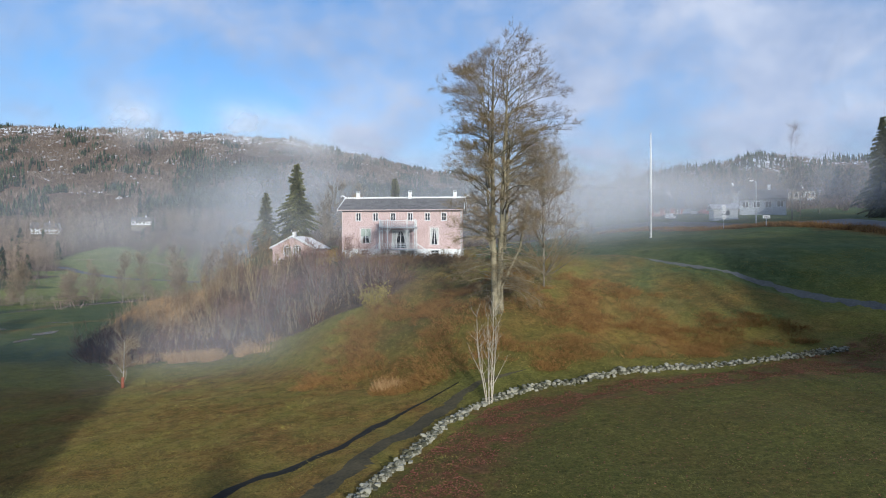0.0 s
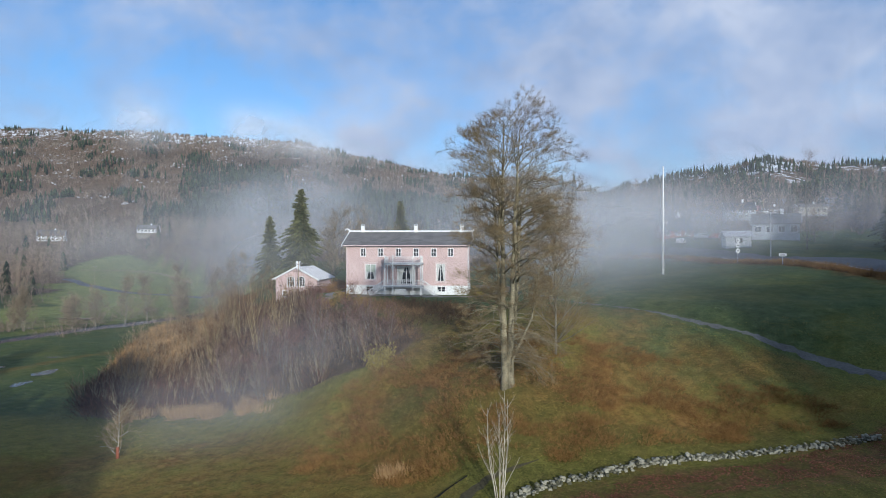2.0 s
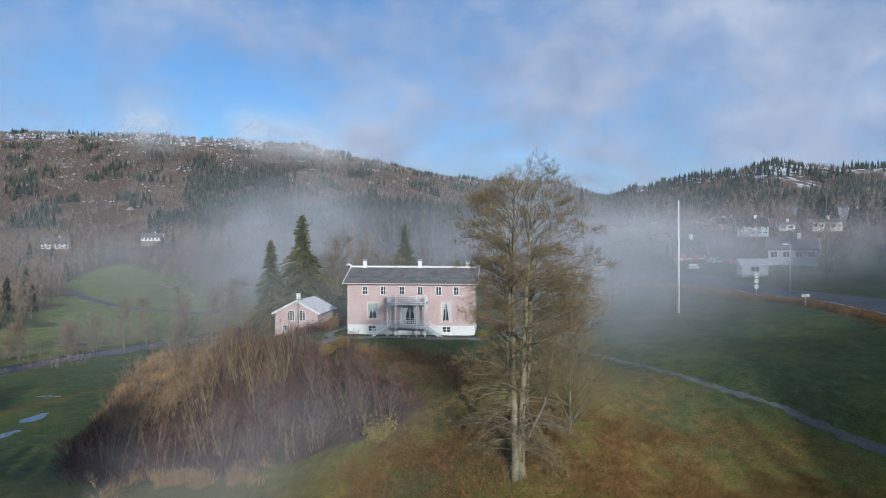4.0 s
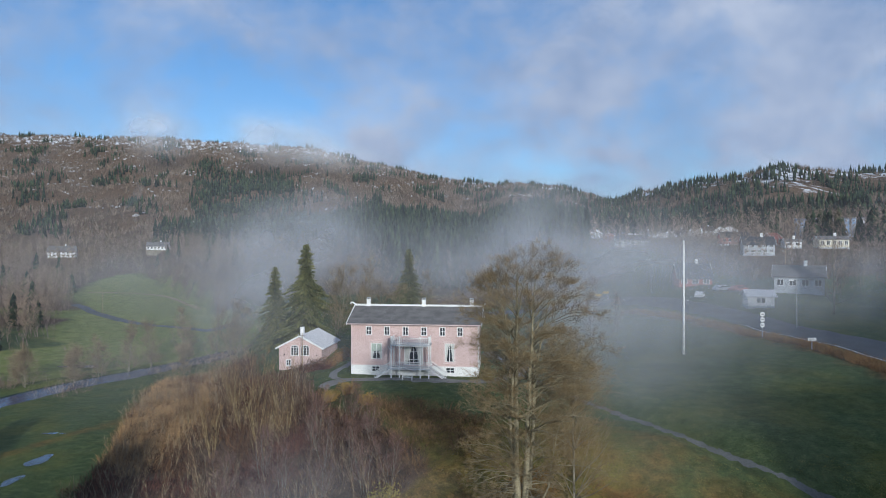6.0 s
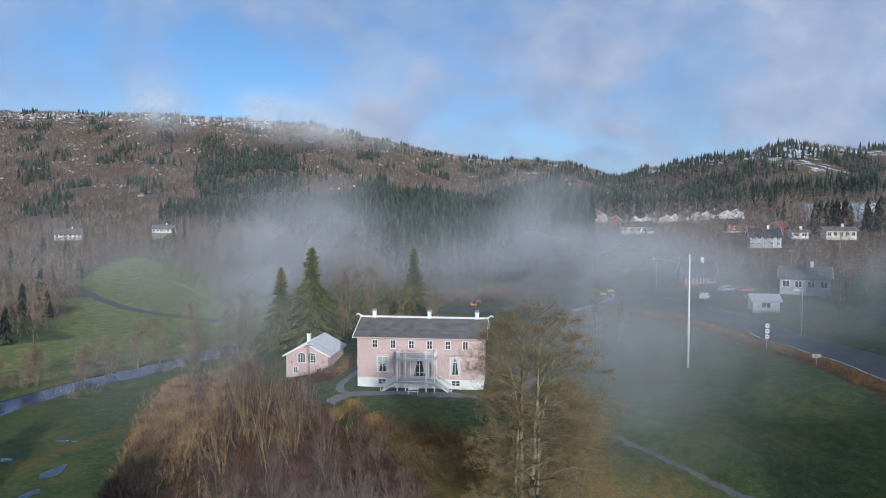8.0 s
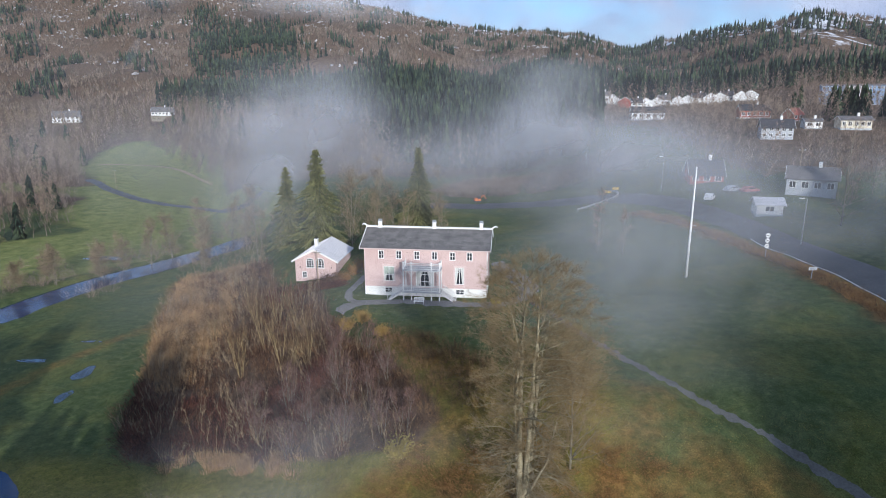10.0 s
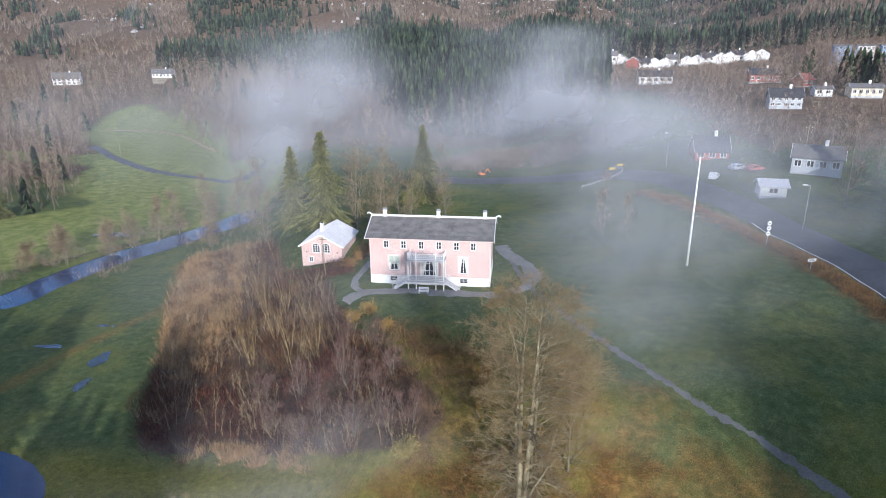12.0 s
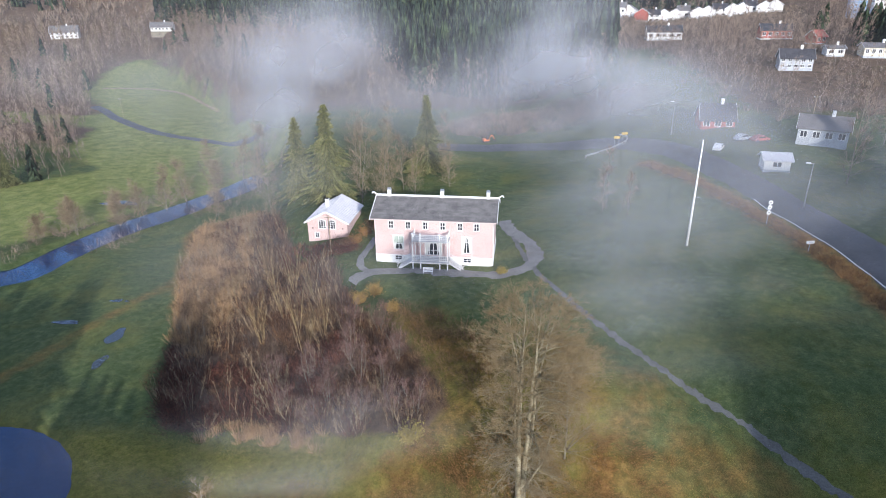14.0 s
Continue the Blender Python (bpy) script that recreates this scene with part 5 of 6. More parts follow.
def birch_clump(x, y):
    r = random.Random(4)
    t = thing("birch_tree", pose(x, y, ground(x, y)), "slender leafless multi-stemmed white birch by the wall", "tree")
    st, fine = Shape(), Shape()
    for k, (a, lean, hgt) in enumerate(((3.3, 0.14, 6.6), (0.1, 0.04, 7.4), (0.3, 0.11, 6.9), (4.6, 0.02, 6.2), (2.8, 0.06, 5.2), (1.5, 0.08, 5.6))):
        p, d, rad = limb(st, r, Vector((0.13 * math.cos(a), 0.13 * math.sin(a), -0.3)), Vector((lean * math.cos(a), lean * math.sin(a), 1)).normalized(), hgt, 0.046 if k < 4 else 0.03, 6, 12, 0.06, 0.035)
        for _ in range(8):
            j = r.randint(4, 11)
            dd = tilt_from(d[j], r.uniform(0.45, 0.95), r.uniform(0, 6.28))
            p2, d2, _r = limb(st, r, p[j], dd, r.uniform(0.8, 2.0) * (1.25 - 0.06 * j), 0.018, 3, 5, 0.12, 0.09)
            twigs(fine, r, p2, d2, 6, 0.38, 0.006, 0.6, 2, 0.25)
        for _ in range(3 if k < 4 else 1):
            j = r.randint(2, 6)
            p2, d2, _r = limb(st, r, p[j], tilt_from(d[j], r.uniform(0.25, 0.5), r.uniform(0, 6.28)), r.uniform(1.6, 2.8), rad[j] * 0.6, 4, 7, 0.08, 0.08)
            twigs(fine, r, p2, d2, 8, 0.5, 0.006, 0.7, 2, 0.25)
    st.make("trunk", BIRCHBARK, t, "pale white birch stems", soft=True)
    fine.make("crown", BIRCHTWIG, t, "thin reddish twigs")


def bare_tree(name, x, y, hgt, spread, seed, bark, twig, label, stems=1, count=22, sub=5, group="", fineness=0.011):
    r = random.Random(seed)
    t = thing(name, pose(x, y, ground(x, y)), label, "tree", group)
    st, fine = Shape(), Shape()
    for k in range(stems):
        a = r.uniform(0, 6.28)
        lean = 0.0 if stems == 1 else 0.22 if stems > 4 else 0.09
        p, d, rad = limb(st, r, Vector((0.2 * math.cos(a) * (stems > 1), 0.2 * math.sin(a) * (stems > 1), -0.3)), Vector((lean * math.cos(a), lean * math.sin(a), 1)).normalized(), hgt * r.uniform(0.85, 1.05), (0.0075 * hgt + 0.015) * (1 if stems == 1 else 0.8), 6, 9, 0.06, 0.02)
        for _ in range(count // stems):
            j = r.randint(2, 9) if stems > 4 else min(9, 1 + int(9 * r.random() ** 1.15))
            f = j / 9
            dd = (tilt_from(d[j], r.uniform(0.5, 1.0) if stems > 4 else r.uniform(0.6, 1.35), r.uniform(0, 6.28)) + Vector((0, 0, 0.2))).normalized()
            p2, d2, r2 = limb(st, r, p[j], dd, spread * r.uniform(0.6, 1.1) * (1.15 - 0.7 * f), max(0.012, rad[j] * 0.45), 4, 5, 0.18, 0.06)
            for _ in range(sub):
                i = r.randint(1, 4)
                d3 = (tilt_from(d2[i], r.uniform(0.4, 0.9), r.uniform(0, 6.28)) + Vector((0, 0, 0.15))).normalized()
                p3, d4, _r = limb(fine, r, p2[i], d3, spread * r.uniform(0.25, 0.5), 0.010 + 0.4 * fineness, 3, 2, 0.15, 0.06)
                twigs(fine, r, p3, d4, 5, 0.25 * spread + 0.3, fineness, 0.8, 3)
    st.make("trunk", bark, t, soft=True)
    fine.make("crown", twig, t)
    return t


def spruce_shape(r, hgt, base, layers, points, droop=0.35, bare=0.05, taper=0.55):
    """Layers of ragged drooping boughs round a stem."""
    s = Shape()
    for k in range(layers):
        f = k / layers
        z = hgt * (bare + (1 - bare) * f)
        rad = base * (1 - f) ** taper * r.uniform(0.68, 1.15) + 0.10
        thick = hgt / layers * 1.7
        a0 = r.uniform(0, 6.28)
        ring = []
        for j in range(points * 2):
            a = a0 + math.pi * j / points
            q = rad * (r.uniform(0.85, 1.15) if j % 2 == 0 else r.uniform(0.35, 0.55))
            ring.append((q * math.cos(a), q * math.sin(a), z - droop * q * (1 if j % 2 == 0 else 0.5) + r.uniform(-0.1, 0.1)))
        n = points * 2
        s.add(ring + [(0, 0, z + thick), (0, 0, z + 0.1)], [(j, (j + 1) % n, n) for j in range(n)] + [((j + 1) % n, j, n + 1) for j in range(n)])
    return s


def spruce(x, y, hgt, base, seed, label, group=""):
    """A stem with whorls of drooping boughs, each a spine hung with needle sprays."""
    r = random.Random(seed)
    t = thing("spruce_tree", pose(x, y, ground(x, y), 0, 0, seed * 37), label, "tree", group)
    Shape().tube([(0, 0, -0.4), (0, 0, hgt * 0.97)], [0.014 * hgt + 0.08, 0.03], 7).make("trunk", GREYBARK, t)
    s = spruce_shape(r, hgt * 0.95, base * 0.62, 30, 11, 0.5, taper=0.95)
    z = 0.05 * hgt
    while z < hgt * 0.985:
        f = z / hgt
        n = r.randint(7, 10) if f < 0.85 else 5
        a0 = r.uniform(0, 6.28)
        for k in range(n):
            a = a0 + 6.283 * k / n + r.uniform(-0.3, 0.3)
            q = (1.1 * base * (1 - f) ** 0.92 * (0.85 + 0.3 * math.sin(5.1 * f * 3 + a * 2 + seed)) + 0.18) * r.uniform(0.62, 1.12)
            up = 0.45 * float(smooth(0.5, 1.0, f))
            o, w = Vector((math.cos(a), math.sin(a), 0)), Vector((-math.sin(a), math.cos(a), 0))
            root = Vector((0, 0, z + r.uniform(-0.15, 0.15)))
            spine = [root + o * q * u + Vector((0, 0, q * (up * u - (0.42 - 0.3 * up) * u * u + 0.10 * u ** 4))) for u in (0, 0.35, 0.7, 1.0)]
            m = max(4, int(q * 6.0))
            for i in range(m):
                u = (i + r.random()) / m
                c = spine[0].lerp(spine[1], u / 0.35) if u < 0.35 else spine[1].lerp(spine[2], (u - 0.35) / 0.35) if u < 0.7 else spine[2].lerp(spine[3], (u - 0.7) / 0.3)
                sd = 1 if i % 2 else -1
                g = (0.38 + 0.13 * q * (1.15 - u)) * r.uniform(0.7, 1.3)
                tip = c + (w * sd * 0.9 + o * 0.55) * g + Vector((0, 0, -0.45 * g))
                s.add([c - o * 0.16, c + o * 0.22, tip, c + o * 0.1 + w * sd * g * 0.35 + Vector((0, 0, -0.75 * g))], [(0, 1, 2), (1, 0, 3), (0, 2, 3)])
            s.add([spine[1] - w * 0.16, spine[1] + w * 0.16, spine[3] + o * 0.2], [(0, 1, 2)])
        z += (0.30 + 0.018 * hgt) * r.uniform(0.75, 1.2) * (1.1 - 0.5 * f)
    s.make("crown", NEEDLE, t, "olive-green drooping spruce boughs")
    return t


def shade_spruce(x, y, hgt, base, seed):
    """A coarser spruce for the wood that only throws its shade into view."""
    t = thing("spruce_tree", pose(x, y, ground(x, y), 0, 0, seed * 37), "unseen spruce that throws shade on the meadow", "tree", "spruces shading the meadow")
    Shape().tube([(0, 0, -0.4), (0, 0, hgt * 0.9)], [0.014 * hgt + 0.08, 0.04], 7).make("trunk", GREYBARK, t)
    spruce_shape(random.Random(seed), hgt, base, 14, 12).make("crown", NEEDLE, t, "dark green drooping spruce boughs")
    return t


lime_tree(4.6, 51.4)
birch_clump(3.0, 39.2)
bare_tree("bare_tree", 9.2, 55.5, 13.5, 5.0, 15, GREYBARK, TWIG, "smaller leafless brown tree behind the lime", count=60, sub=8, fineness=0.007)
spruce(-32.0, 133, 20.5, 6.8, 1, "broad olive-green spruce behind the annex")
spruce(-42.5, 146, 19.5, 5.6, 2, "tall spruce half hidden in mist")
spruce(-12.0, 152, 19, 5.6, 3, "tall spruce behind the manor")
spruce(-138, 172, 15, 3.6, 4, "single spruce at the wood's edge")
for k, (x, y, hh, w) in enumerate(((-24, 128, 14, 4.6), (-20.5, 134, 14, 4.2), (-16.5, 139, 12, 3.8), (-27, 140, 16, 4.4), (-21, 148, 15, 4.4), (-47, 137, 12, 3.4), (-37, 148, 13, 3.8), (-13, 133, 11, 3.6), (-19, 126, 11, 3.4), (-6, 141, 10, 3.4), (-8, 160, 13, 4.0), (-30, 158, 14, 4.2))):
    bare_tree("bare_tree", x, y, hh, w, 20 + k, GREYBARK, ALDERTWIG, "leafless grey-brown tree behind the manor", stems=1 + k % 2, count=38, sub=4, fineness=0.013, group="bare trees behind the manor")
for k, (x, y, hh, w) in enumerate(((-95, 137, 8, 3.2), (-89, 145, 8, 3.2), (-86.5, 151, 9, 3.6), (-83, 157, 11, 3.8), (-80.5, 164, 11, 3.8), (-78.5, 178, 12, 4.0), (-72.5, 186, 12, 4.0), (-99, 141, 6, 3.0), (-102, 134, 5, 2.8), (-63, 172, 11, 3.6), (-66, 150, 7, 2.8), (-75, 170, 10, 3.6), (-92, 150, 7, 3.2), (-69, 196, 12, 4.0))):
    bare_tree("bare_tree", x, y, hh, w, 40 + k, GREYBARK, ALDERTWIG, "leafless alder on the river bank", stems=2 if k % 2 else 3, count=42, sub=5, fineness=0.021, group="river bank alders")
for k, (x, y, hh, w) in enumerate(((24, 118, 9, 2.2), (26, 124, 10, 2.4), (28, 115, 8, 2.0), (69.5, 121, 18, 4.6), (80, 136, 11, 3), (88, 142, 12, 3.4))):
    bare_tree("bare_tree", x, y, hh, w, 70 + k, GREYBARK, GREYTWIG, "leafless tree beyond the field", count=20)
spruce(84, 116, 20, 4.6, 5, "tall dark spruce beyond the road")
spruce(90, 121, 22, 5.0, 6, "tall dark spruce beyond the road")
# sapling with a red guard
bare_tree("sapling", -29.0, 55.0, 5.6, 2.0, 91, BIRCHBARK, BIRCHTWIG, "young leafless tree with a red trunk guard", count=22, sub=3)
g = Shape().tube([(-29.0, 55.0, ground(-29, 55) - 0.1), (-29.0, 55.0, ground(-29, 55) + 1.0)], [0.15, 0.14], 10)
tagged(g.make("tree_guard", RUST, soft=True), "rust-red mesh guard round the sapling", "tree guard")
# woods behind the viewpoint that shade the meadow and the field
kinds = [shade_spruce(10, -40, 19, 4.6, 101), shade_spruce(-19, 9, 21, 4.6, 102), shade_spruce(-15, -2, 22, 4.8, 103)]
rs = random.Random(77)
spots = []
for y in range(-40, 14, 5):
    spots += [(x + rs.uniform(-1.2, 1.2), y + rs.uniform(-1.5, 1.5)) for x in np.arange(-21.0 - 0.3 * y, -16.6 - 0.3 * y, 2.1)]
for y in range(-30, 52, 7):
    spots += [(x + rs.uniform(-2, 2), y + rs.uniform(-2, 2)) for x in np.arange(-105 - 0.3 * y, -36.0 - 0.3 * y, 7.0)]
for x, y in spots:
    if math.hypot(x, y) > 11:
        copy_thing(kinds[rs.randrange(1, 3)], pose(x, y, ground(x, y), 0, 0, rs.uniform(0, 360)) @ (Matrix.Scale(rs.uniform(1.1, 1.3), 4) if -35 < x < 8 else Matrix.Diagonal((1.5, 1.5, rs.uniform(0.80, 0.98), 1))))

# Lower spruces, also out of view, added to close gaps in the near shade.
for y in range(2, 40, 3):
    for x in np.arange(-33.5 - 0.3 * y, -20.5 - 0.3 * y, 2.6):
        if math.hypot(x, y) > 18 and abs(x) > 0.8 * y + 6:
            copy_thing(kinds[rs.randrange(1, 3)], pose(x, y, ground(x, y), 0, 0, rs.uniform(0, 360)) @ Matrix.Diagonal((0.85, 0.85, rs.uniform(0.50, 0.60), 1)))


# ---- thickets, woods and grass ----
def scatter(name, template, places, mat, label, category, kind="stuff"):
    """One mesh of many turned and scaled copies of a template: places are rows of x, y, z, turn, width, height."""
    v, f = np.array([tuple(p) for p in template.v]), template.f
    tris = []
    for q in f:
        tris += [(q[0], q[k], q[k + 1]) for k in range(1, len(q) - 1)]
    tris = np.array(tris)
    P = np.array(places)
    c, s = np.cos(P[:, 3])[:, None], np.sin(P[:, 3])[:, None]
    x = (v[None, :, 0] * c - v[None, :, 1] * s) * P[:, 4:5] + P[:, 0:1]
    y = (v[None, :, 0] * s + v[None, :, 1] * c) * P[:, 4:5] + P[:, 1:2]
    z = v[None, :, 2] * P[:, 5:6] + P[:, 2:3]
    co = np.stack([x, y, z], -1).reshape(-1, 3)
    idx = (tris[None] + (np.arange(len(P)) * len(v))[:, None, None]).reshape(-1)
    m = bpy.data.meshes.new(name)
    m.vertices.add(len(co))
    m.vertices.foreach_set("co", co.reshape(-1).astype(np.float32))
    m.loops.add(len(idx))
    m.loops.foreach_set("vertex_index", idx.astype(np.int32))
    m.polygons.add(len(idx) // 3)
    m.polygons.foreach_set("loop_start", np.arange(0, len(idx), 3, dtype=np.int32))
    m.materials.append(mat)
    m.update()
    return tagged(new(name, m), label, category, kind=kind)


def stem_template(seed, stems, hgt, fan, w, sub=2, splay=0.35, flat=False):
    r = random.Random(seed)
    s = Shape()
    for _ in range(stems):
        a, q = r.uniform(0, 6.28), fan * r.random() ** 0.5
        b = Vector((q * math.cos(a), q * math.sin(a), -0.05))
        d = Vector((splay * math.cos(a) * q / fan + r.uniform(-0.12, 0.12), splay * math.sin(a) * q / fan + r.uniform(-0.12, 0.12), 1)).normalized()
        h = hgt * r.uniform(0.5, 1.0)
        (blade if flat else sprig)(s, b, b + d * h, w, r)
        for _ in range(sub):
            t = r.uniform(0.35, 0.9)
            e = (tilt_from(d, r.uniform(0.25, 0.7), r.uniform(0, 6.28)) + Vector((0, 0, 0.2))).normalized()
            blade(s, b + d * h * t, b + d * h * t + e * h * r.uniform(0.15, 0.4), w * 0.8, r)
    return s


def sample(r, ring, count, keep=None):
    """Random places inside a ring."""
    xs, ys = [p[0] for p in ring], [p[1] for p in ring]
    x = r.uniform(min(xs), max(xs), count * 6)
    y = r.uniform(min(ys), max(ys), count * 6)
    ok = inside(x, y, ring)
    if keep is not None:
        ok &= keep(x, y)
    return x[ok][:count], y[ok][:count]


def rows_at(r, x, y, w0, w1, h0, h1, sink=0.0):
    z = np.array([ground(a, b) for a, b in zip(x, y)]) - sink
    return np.stack([x, y, z, r.uniform(0, 6.28, len(x)), r.uniform(w0, w1, len(x)), r.uniform(h0, h1, len(x))], -1)


R = np.random.RandomState(3)
off_house = lambda x, y: ~(((x > -21) & (y > 91)) | ((x > -35) & (y > 106)))
def low_brush(x, y, w0, w1, h0, h1, seed):
    """Rows for brush whose height and girth swell and sink in clumps."""
    return rows_at(R, x, y, w0, w1, h0, h1) * np.stack([np.ones(len(x))] * 4 + [np.clip(1 + 0.3 * waves(x, y, 8, seed), 0.5, 1.6), np.clip(0.95 + 0.55 * waves(x, y, 7, seed + 1), 0.3, 1.8)], -1)


MAROON_ZONE = lambda x, y: (y < 82 + 7 * waves(x, y, 16, 66)) & (x < -17 + 6 * waves(x, y, 12, 67))
x, y = sample(R, BANK, 620, lambda x, y: off_house(x, y) & MAROON_ZONE(x, y))
scatter("thicket", stem_template(14, 46, 1.9, 1.2, 0.02, 6, 0.75, True), low_brush(x, y, 0.8, 1.5, 0.5, 1.1, 63), MAROON, "low dense maroon scrub at the foot of the bank", "thicket")
x, y = sample(R, BANK, 1000, lambda x, y: off_house(x, y) & ~MAROON_ZONE(x, y) & (waves(x, y, 7, 68) > -0.62))
scatter("thicket", stem_template(1, 38, 2.1, 1.1, 0.019, 4, 0.6, True), low_brush(x, y, 0.7, 1.4, 0.45, 1.1, 62), THICKET, "dense red-brown leafless thicket covering the bank", "thicket")
x, y = sample(R, BANK, 300, lambda x, y: off_house(x, y) & (waves(x, y, 20, 41) > -0.3) & (rim_distance(x, y) < 8))
scatter("thicket", stem_template(2, 5, 4.4, 0.9, 0.024, 8, 0.25), rows_at(R, x, y, 0.7, 1.4, 0.45, 1.15), SAPLING, "slender bare saplings rising out of the thicket", "thicket")
for k, (x, y, hh, w) in enumerate(((-33, 87, 7.5, 2.2), (-30.5, 91, 8, 2.4), (-24.2, 80.5, 8, 2.4), (-22, 83, 7, 2.2), (-30, 96, 8, 2.4), (-40.5, 112, 7, 2.2), (-27, 87, 7.5, 2.2), (-36, 93, 6.5, 2.2), (-35, 101, 7, 2.4), (-44, 104, 6, 2.0), (-26, 93, 6, 2.0), (-38, 106, 6.5, 2.2), (-48, 126, 7, 2.4))):
    bare_tree("willow_tree", x, y, hh, w, 120 + k, WILLOWBARK, WILLOWTWIG, "leafless willow fanning in yellow-brown stems from the thicket", stems=7, count=42, sub=2, group="willows in the thicket", fineness=0.007)
for k, (x, y, hh, w) in enumerate(((-16.5, 75, 5.5, 2.0), (-11, 69, 5, 2.0), (-6.5, 63.5, 4.5, 1.8), (-13.5, 65.5, 5, 2.0), (-18.5, 70, 5, 2.0), (-22, 74, 5.5, 2.0), (-9.5, 73, 4.5, 1.8), (-13, 79, 4.5, 1.8), (-17, 80, 5, 1.8), (-25, 70.5, 4.5, 1.8), (-9, 64, 4.5, 1.8), (-20, 66.5, 4.5, 1.8), (-28, 77, 4.5, 1.8), (-14.5, 71.5, 5.5, 2.0))):
    bare_tree("alder_bush", x, y, hh, w, 150 + k, GREYBARK, LILACTWIG, "purple-brown leafless alder bush on the bank", stems=5, count=50, sub=3, group="alder bushes on the bank", fineness=0.006)
reeds = [(-67, 142), (-58, 113), (-52, 97), (-47, 90), (-45, 96), (-50, 112), (-57, 128), (-62, 144)]
xx, yy = R.uniform(-120, -56, 900), R.uniform(112, 215, 900)
dd = line_distance(xx, yy, RIVER)
ok = (dd > 6.5) & (dd < 12) & (waves(xx, yy, 24, 61) > 0.05)
scatter("thicket", stem_template(13, 16, 3.4, 1.0, 0.02, 7, 0.6, True), rows_at(R, xx[ok][:170], yy[ok][:170], 0.7, 1.4, 0.5, 1.3), GREYTWIG, "bare willow scrub along the river", "thicket")
x, y = sample(R, reeds, 900)
scatter("reeds", stem_template(3, 44, 1.7, 0.8, 0.028, 0, 0.3, True), rows_at(R, x, y, 0.7, 1.3, 0.7, 1.2), REED, "tan dry reeds along the meadow's edge", "reeds")
x, y = sample(R, [(-67, 142), (-57, 112), (-50, 92), (-44, 84), (-41, 92), (-43, 108), (-47, 128), (-55, 150)], 420)
scatter("thicket", stem_template(12, 40, 1.9, 1.0, 0.022, 4, 0.5, True), rows_at(R, x, y, 0.8, 1.4, 0.6, 1.2), REED, "rust-tan dry scrub on the upper bank", "thicket")
x, y = sample(R, [(-5.2, 45.6), (-3.6, 45.4), (-3.3, 46.4), (-5.0, 46.6)], 14)
scatter("reeds", stem_template(4, 44, 1.5, 0.8, 0.028, 0, 0.4, True), rows_at(R, x, y, 0.5, 0.9, 0.35, 0.6), REED, "pale orange tuft of dead grass on the slope", "grass")
x, y = sample(R, [(-9, 60), (-2, 62), (3, 66), (3, 74), (-3, 80), (-10, 84), (-15, 84), (-8, 74), (-5, 64)], 130, lambda x, y: waves(x, y, 7, 64) > -0.3)
scatter("thicket", stem_template(13, 30, 1.5, 0.9, 0.016, 4, 0.6, True), rows_at(R, x, y, 0.7, 1.4, 0.4, 1.0), WILLOWTWIG, "sparse brown brush at the thicket's edge", "thicket")
x, y = sample(R, [(-36, 67.5), (-30, 66), (-24, 66), (-17, 63), (-16, 65.5), (-24, 69), (-31, 70), (-36, 70.5)], 90, lambda x, y: waves(x, y, 6, 57) > 0.0)
scatter("reeds", stem_template(4, 44, 1.5, 0.8, 0.028, 0, 0.4, True), rows_at(R, x, y, 0.7, 1.2, 0.6, 1.1), REED, "pale tan dry grass below the thicket", "reeds")
x, y = sample(R, [(p[0] * 1.12 - 1, 52 + (p[1] - 52) * 1.12) for p in SLOPE], 3400, lambda x, y: (waves(x, y, 9, 44) + 0.6 * waves(x, y, 3, 45) > -0.05) & (line_distance(x, y, WALLLINE) > 2.0))
scatter("bracken", stem_template(5, 18, 0.50, 0.5, 0.013, 2, 1.3, True), rows_at(R, x, y, 0.8, 1.5, 0.6, 1.3), BRACKEN, "rust-brown dead bracken on the slope", "bracken")
ring = [(p[0] - 1.3, p[1]) for p in VERGE] + [(p[0] + 1.0, p[1]) for p in reversed(VERGE)]
x, y = sample(R, ring, 700)
scatter("verge_grass", stem_template(6, 28, 0.9, 0.5, 0.028, 1, 0.8, True), rows_at(R, x, y, 0.8, 1.4, 0.7, 1.3), BRACKEN, "brown dry grass on the road verge", "grass")
front = [(-46, 22), (46, 22), (46, 62), (30, 62), (-4, 66), (-20, 68), (-46, 74)]
near_way = lambda x, y: (line_distance(x, y, TRACK) > 1.1) & (line_distance(x, y, WALLLINE) > 0.5) & (line_distance(x, y, DITCH) > 0.3) & (line_distance(x, y, DRIVE) > 1.3)
x, y = sample(R, front, 42000, lambda x, y: near_way(x, y) & ~inside(x, y, BANK) & (waves(x, y, 6, 46) > -0.5))
lawn = (x > 1.5) & (y < 43.5)
blades = rows_at(R, x, y, 0.8, 1.6, 0.4, 1.3)
scatter("grass", stem_template(7, 7, 0.15, 0.24, 0.011, 0, 1.3, True), blades[~lawn], GRASSBLADE, "short rough meadow grass", "grass")
scatter("grass", stem_template(7, 7, 0.15, 0.24, 0.011, 0, 1.3, True), blades[lawn], LAWNBLADE, "short dark green lawn grass", "grass")
x, y = sample(R, front, 40, lambda x, y: near_way(x, y) & ~inside(x, y, BANK) & (waves(x, y, 9, 48) > 0.35) & (x < 4))
scatter("grass", stem_template(8, 30, 0.42, 0.40, 0.02, 0, 1.1, True), rows_at(R, x, y, 0.7, 1.5, 0.4, 0.8), GRASSBLADE, "pale dry tussocks in the meadow", "grass")
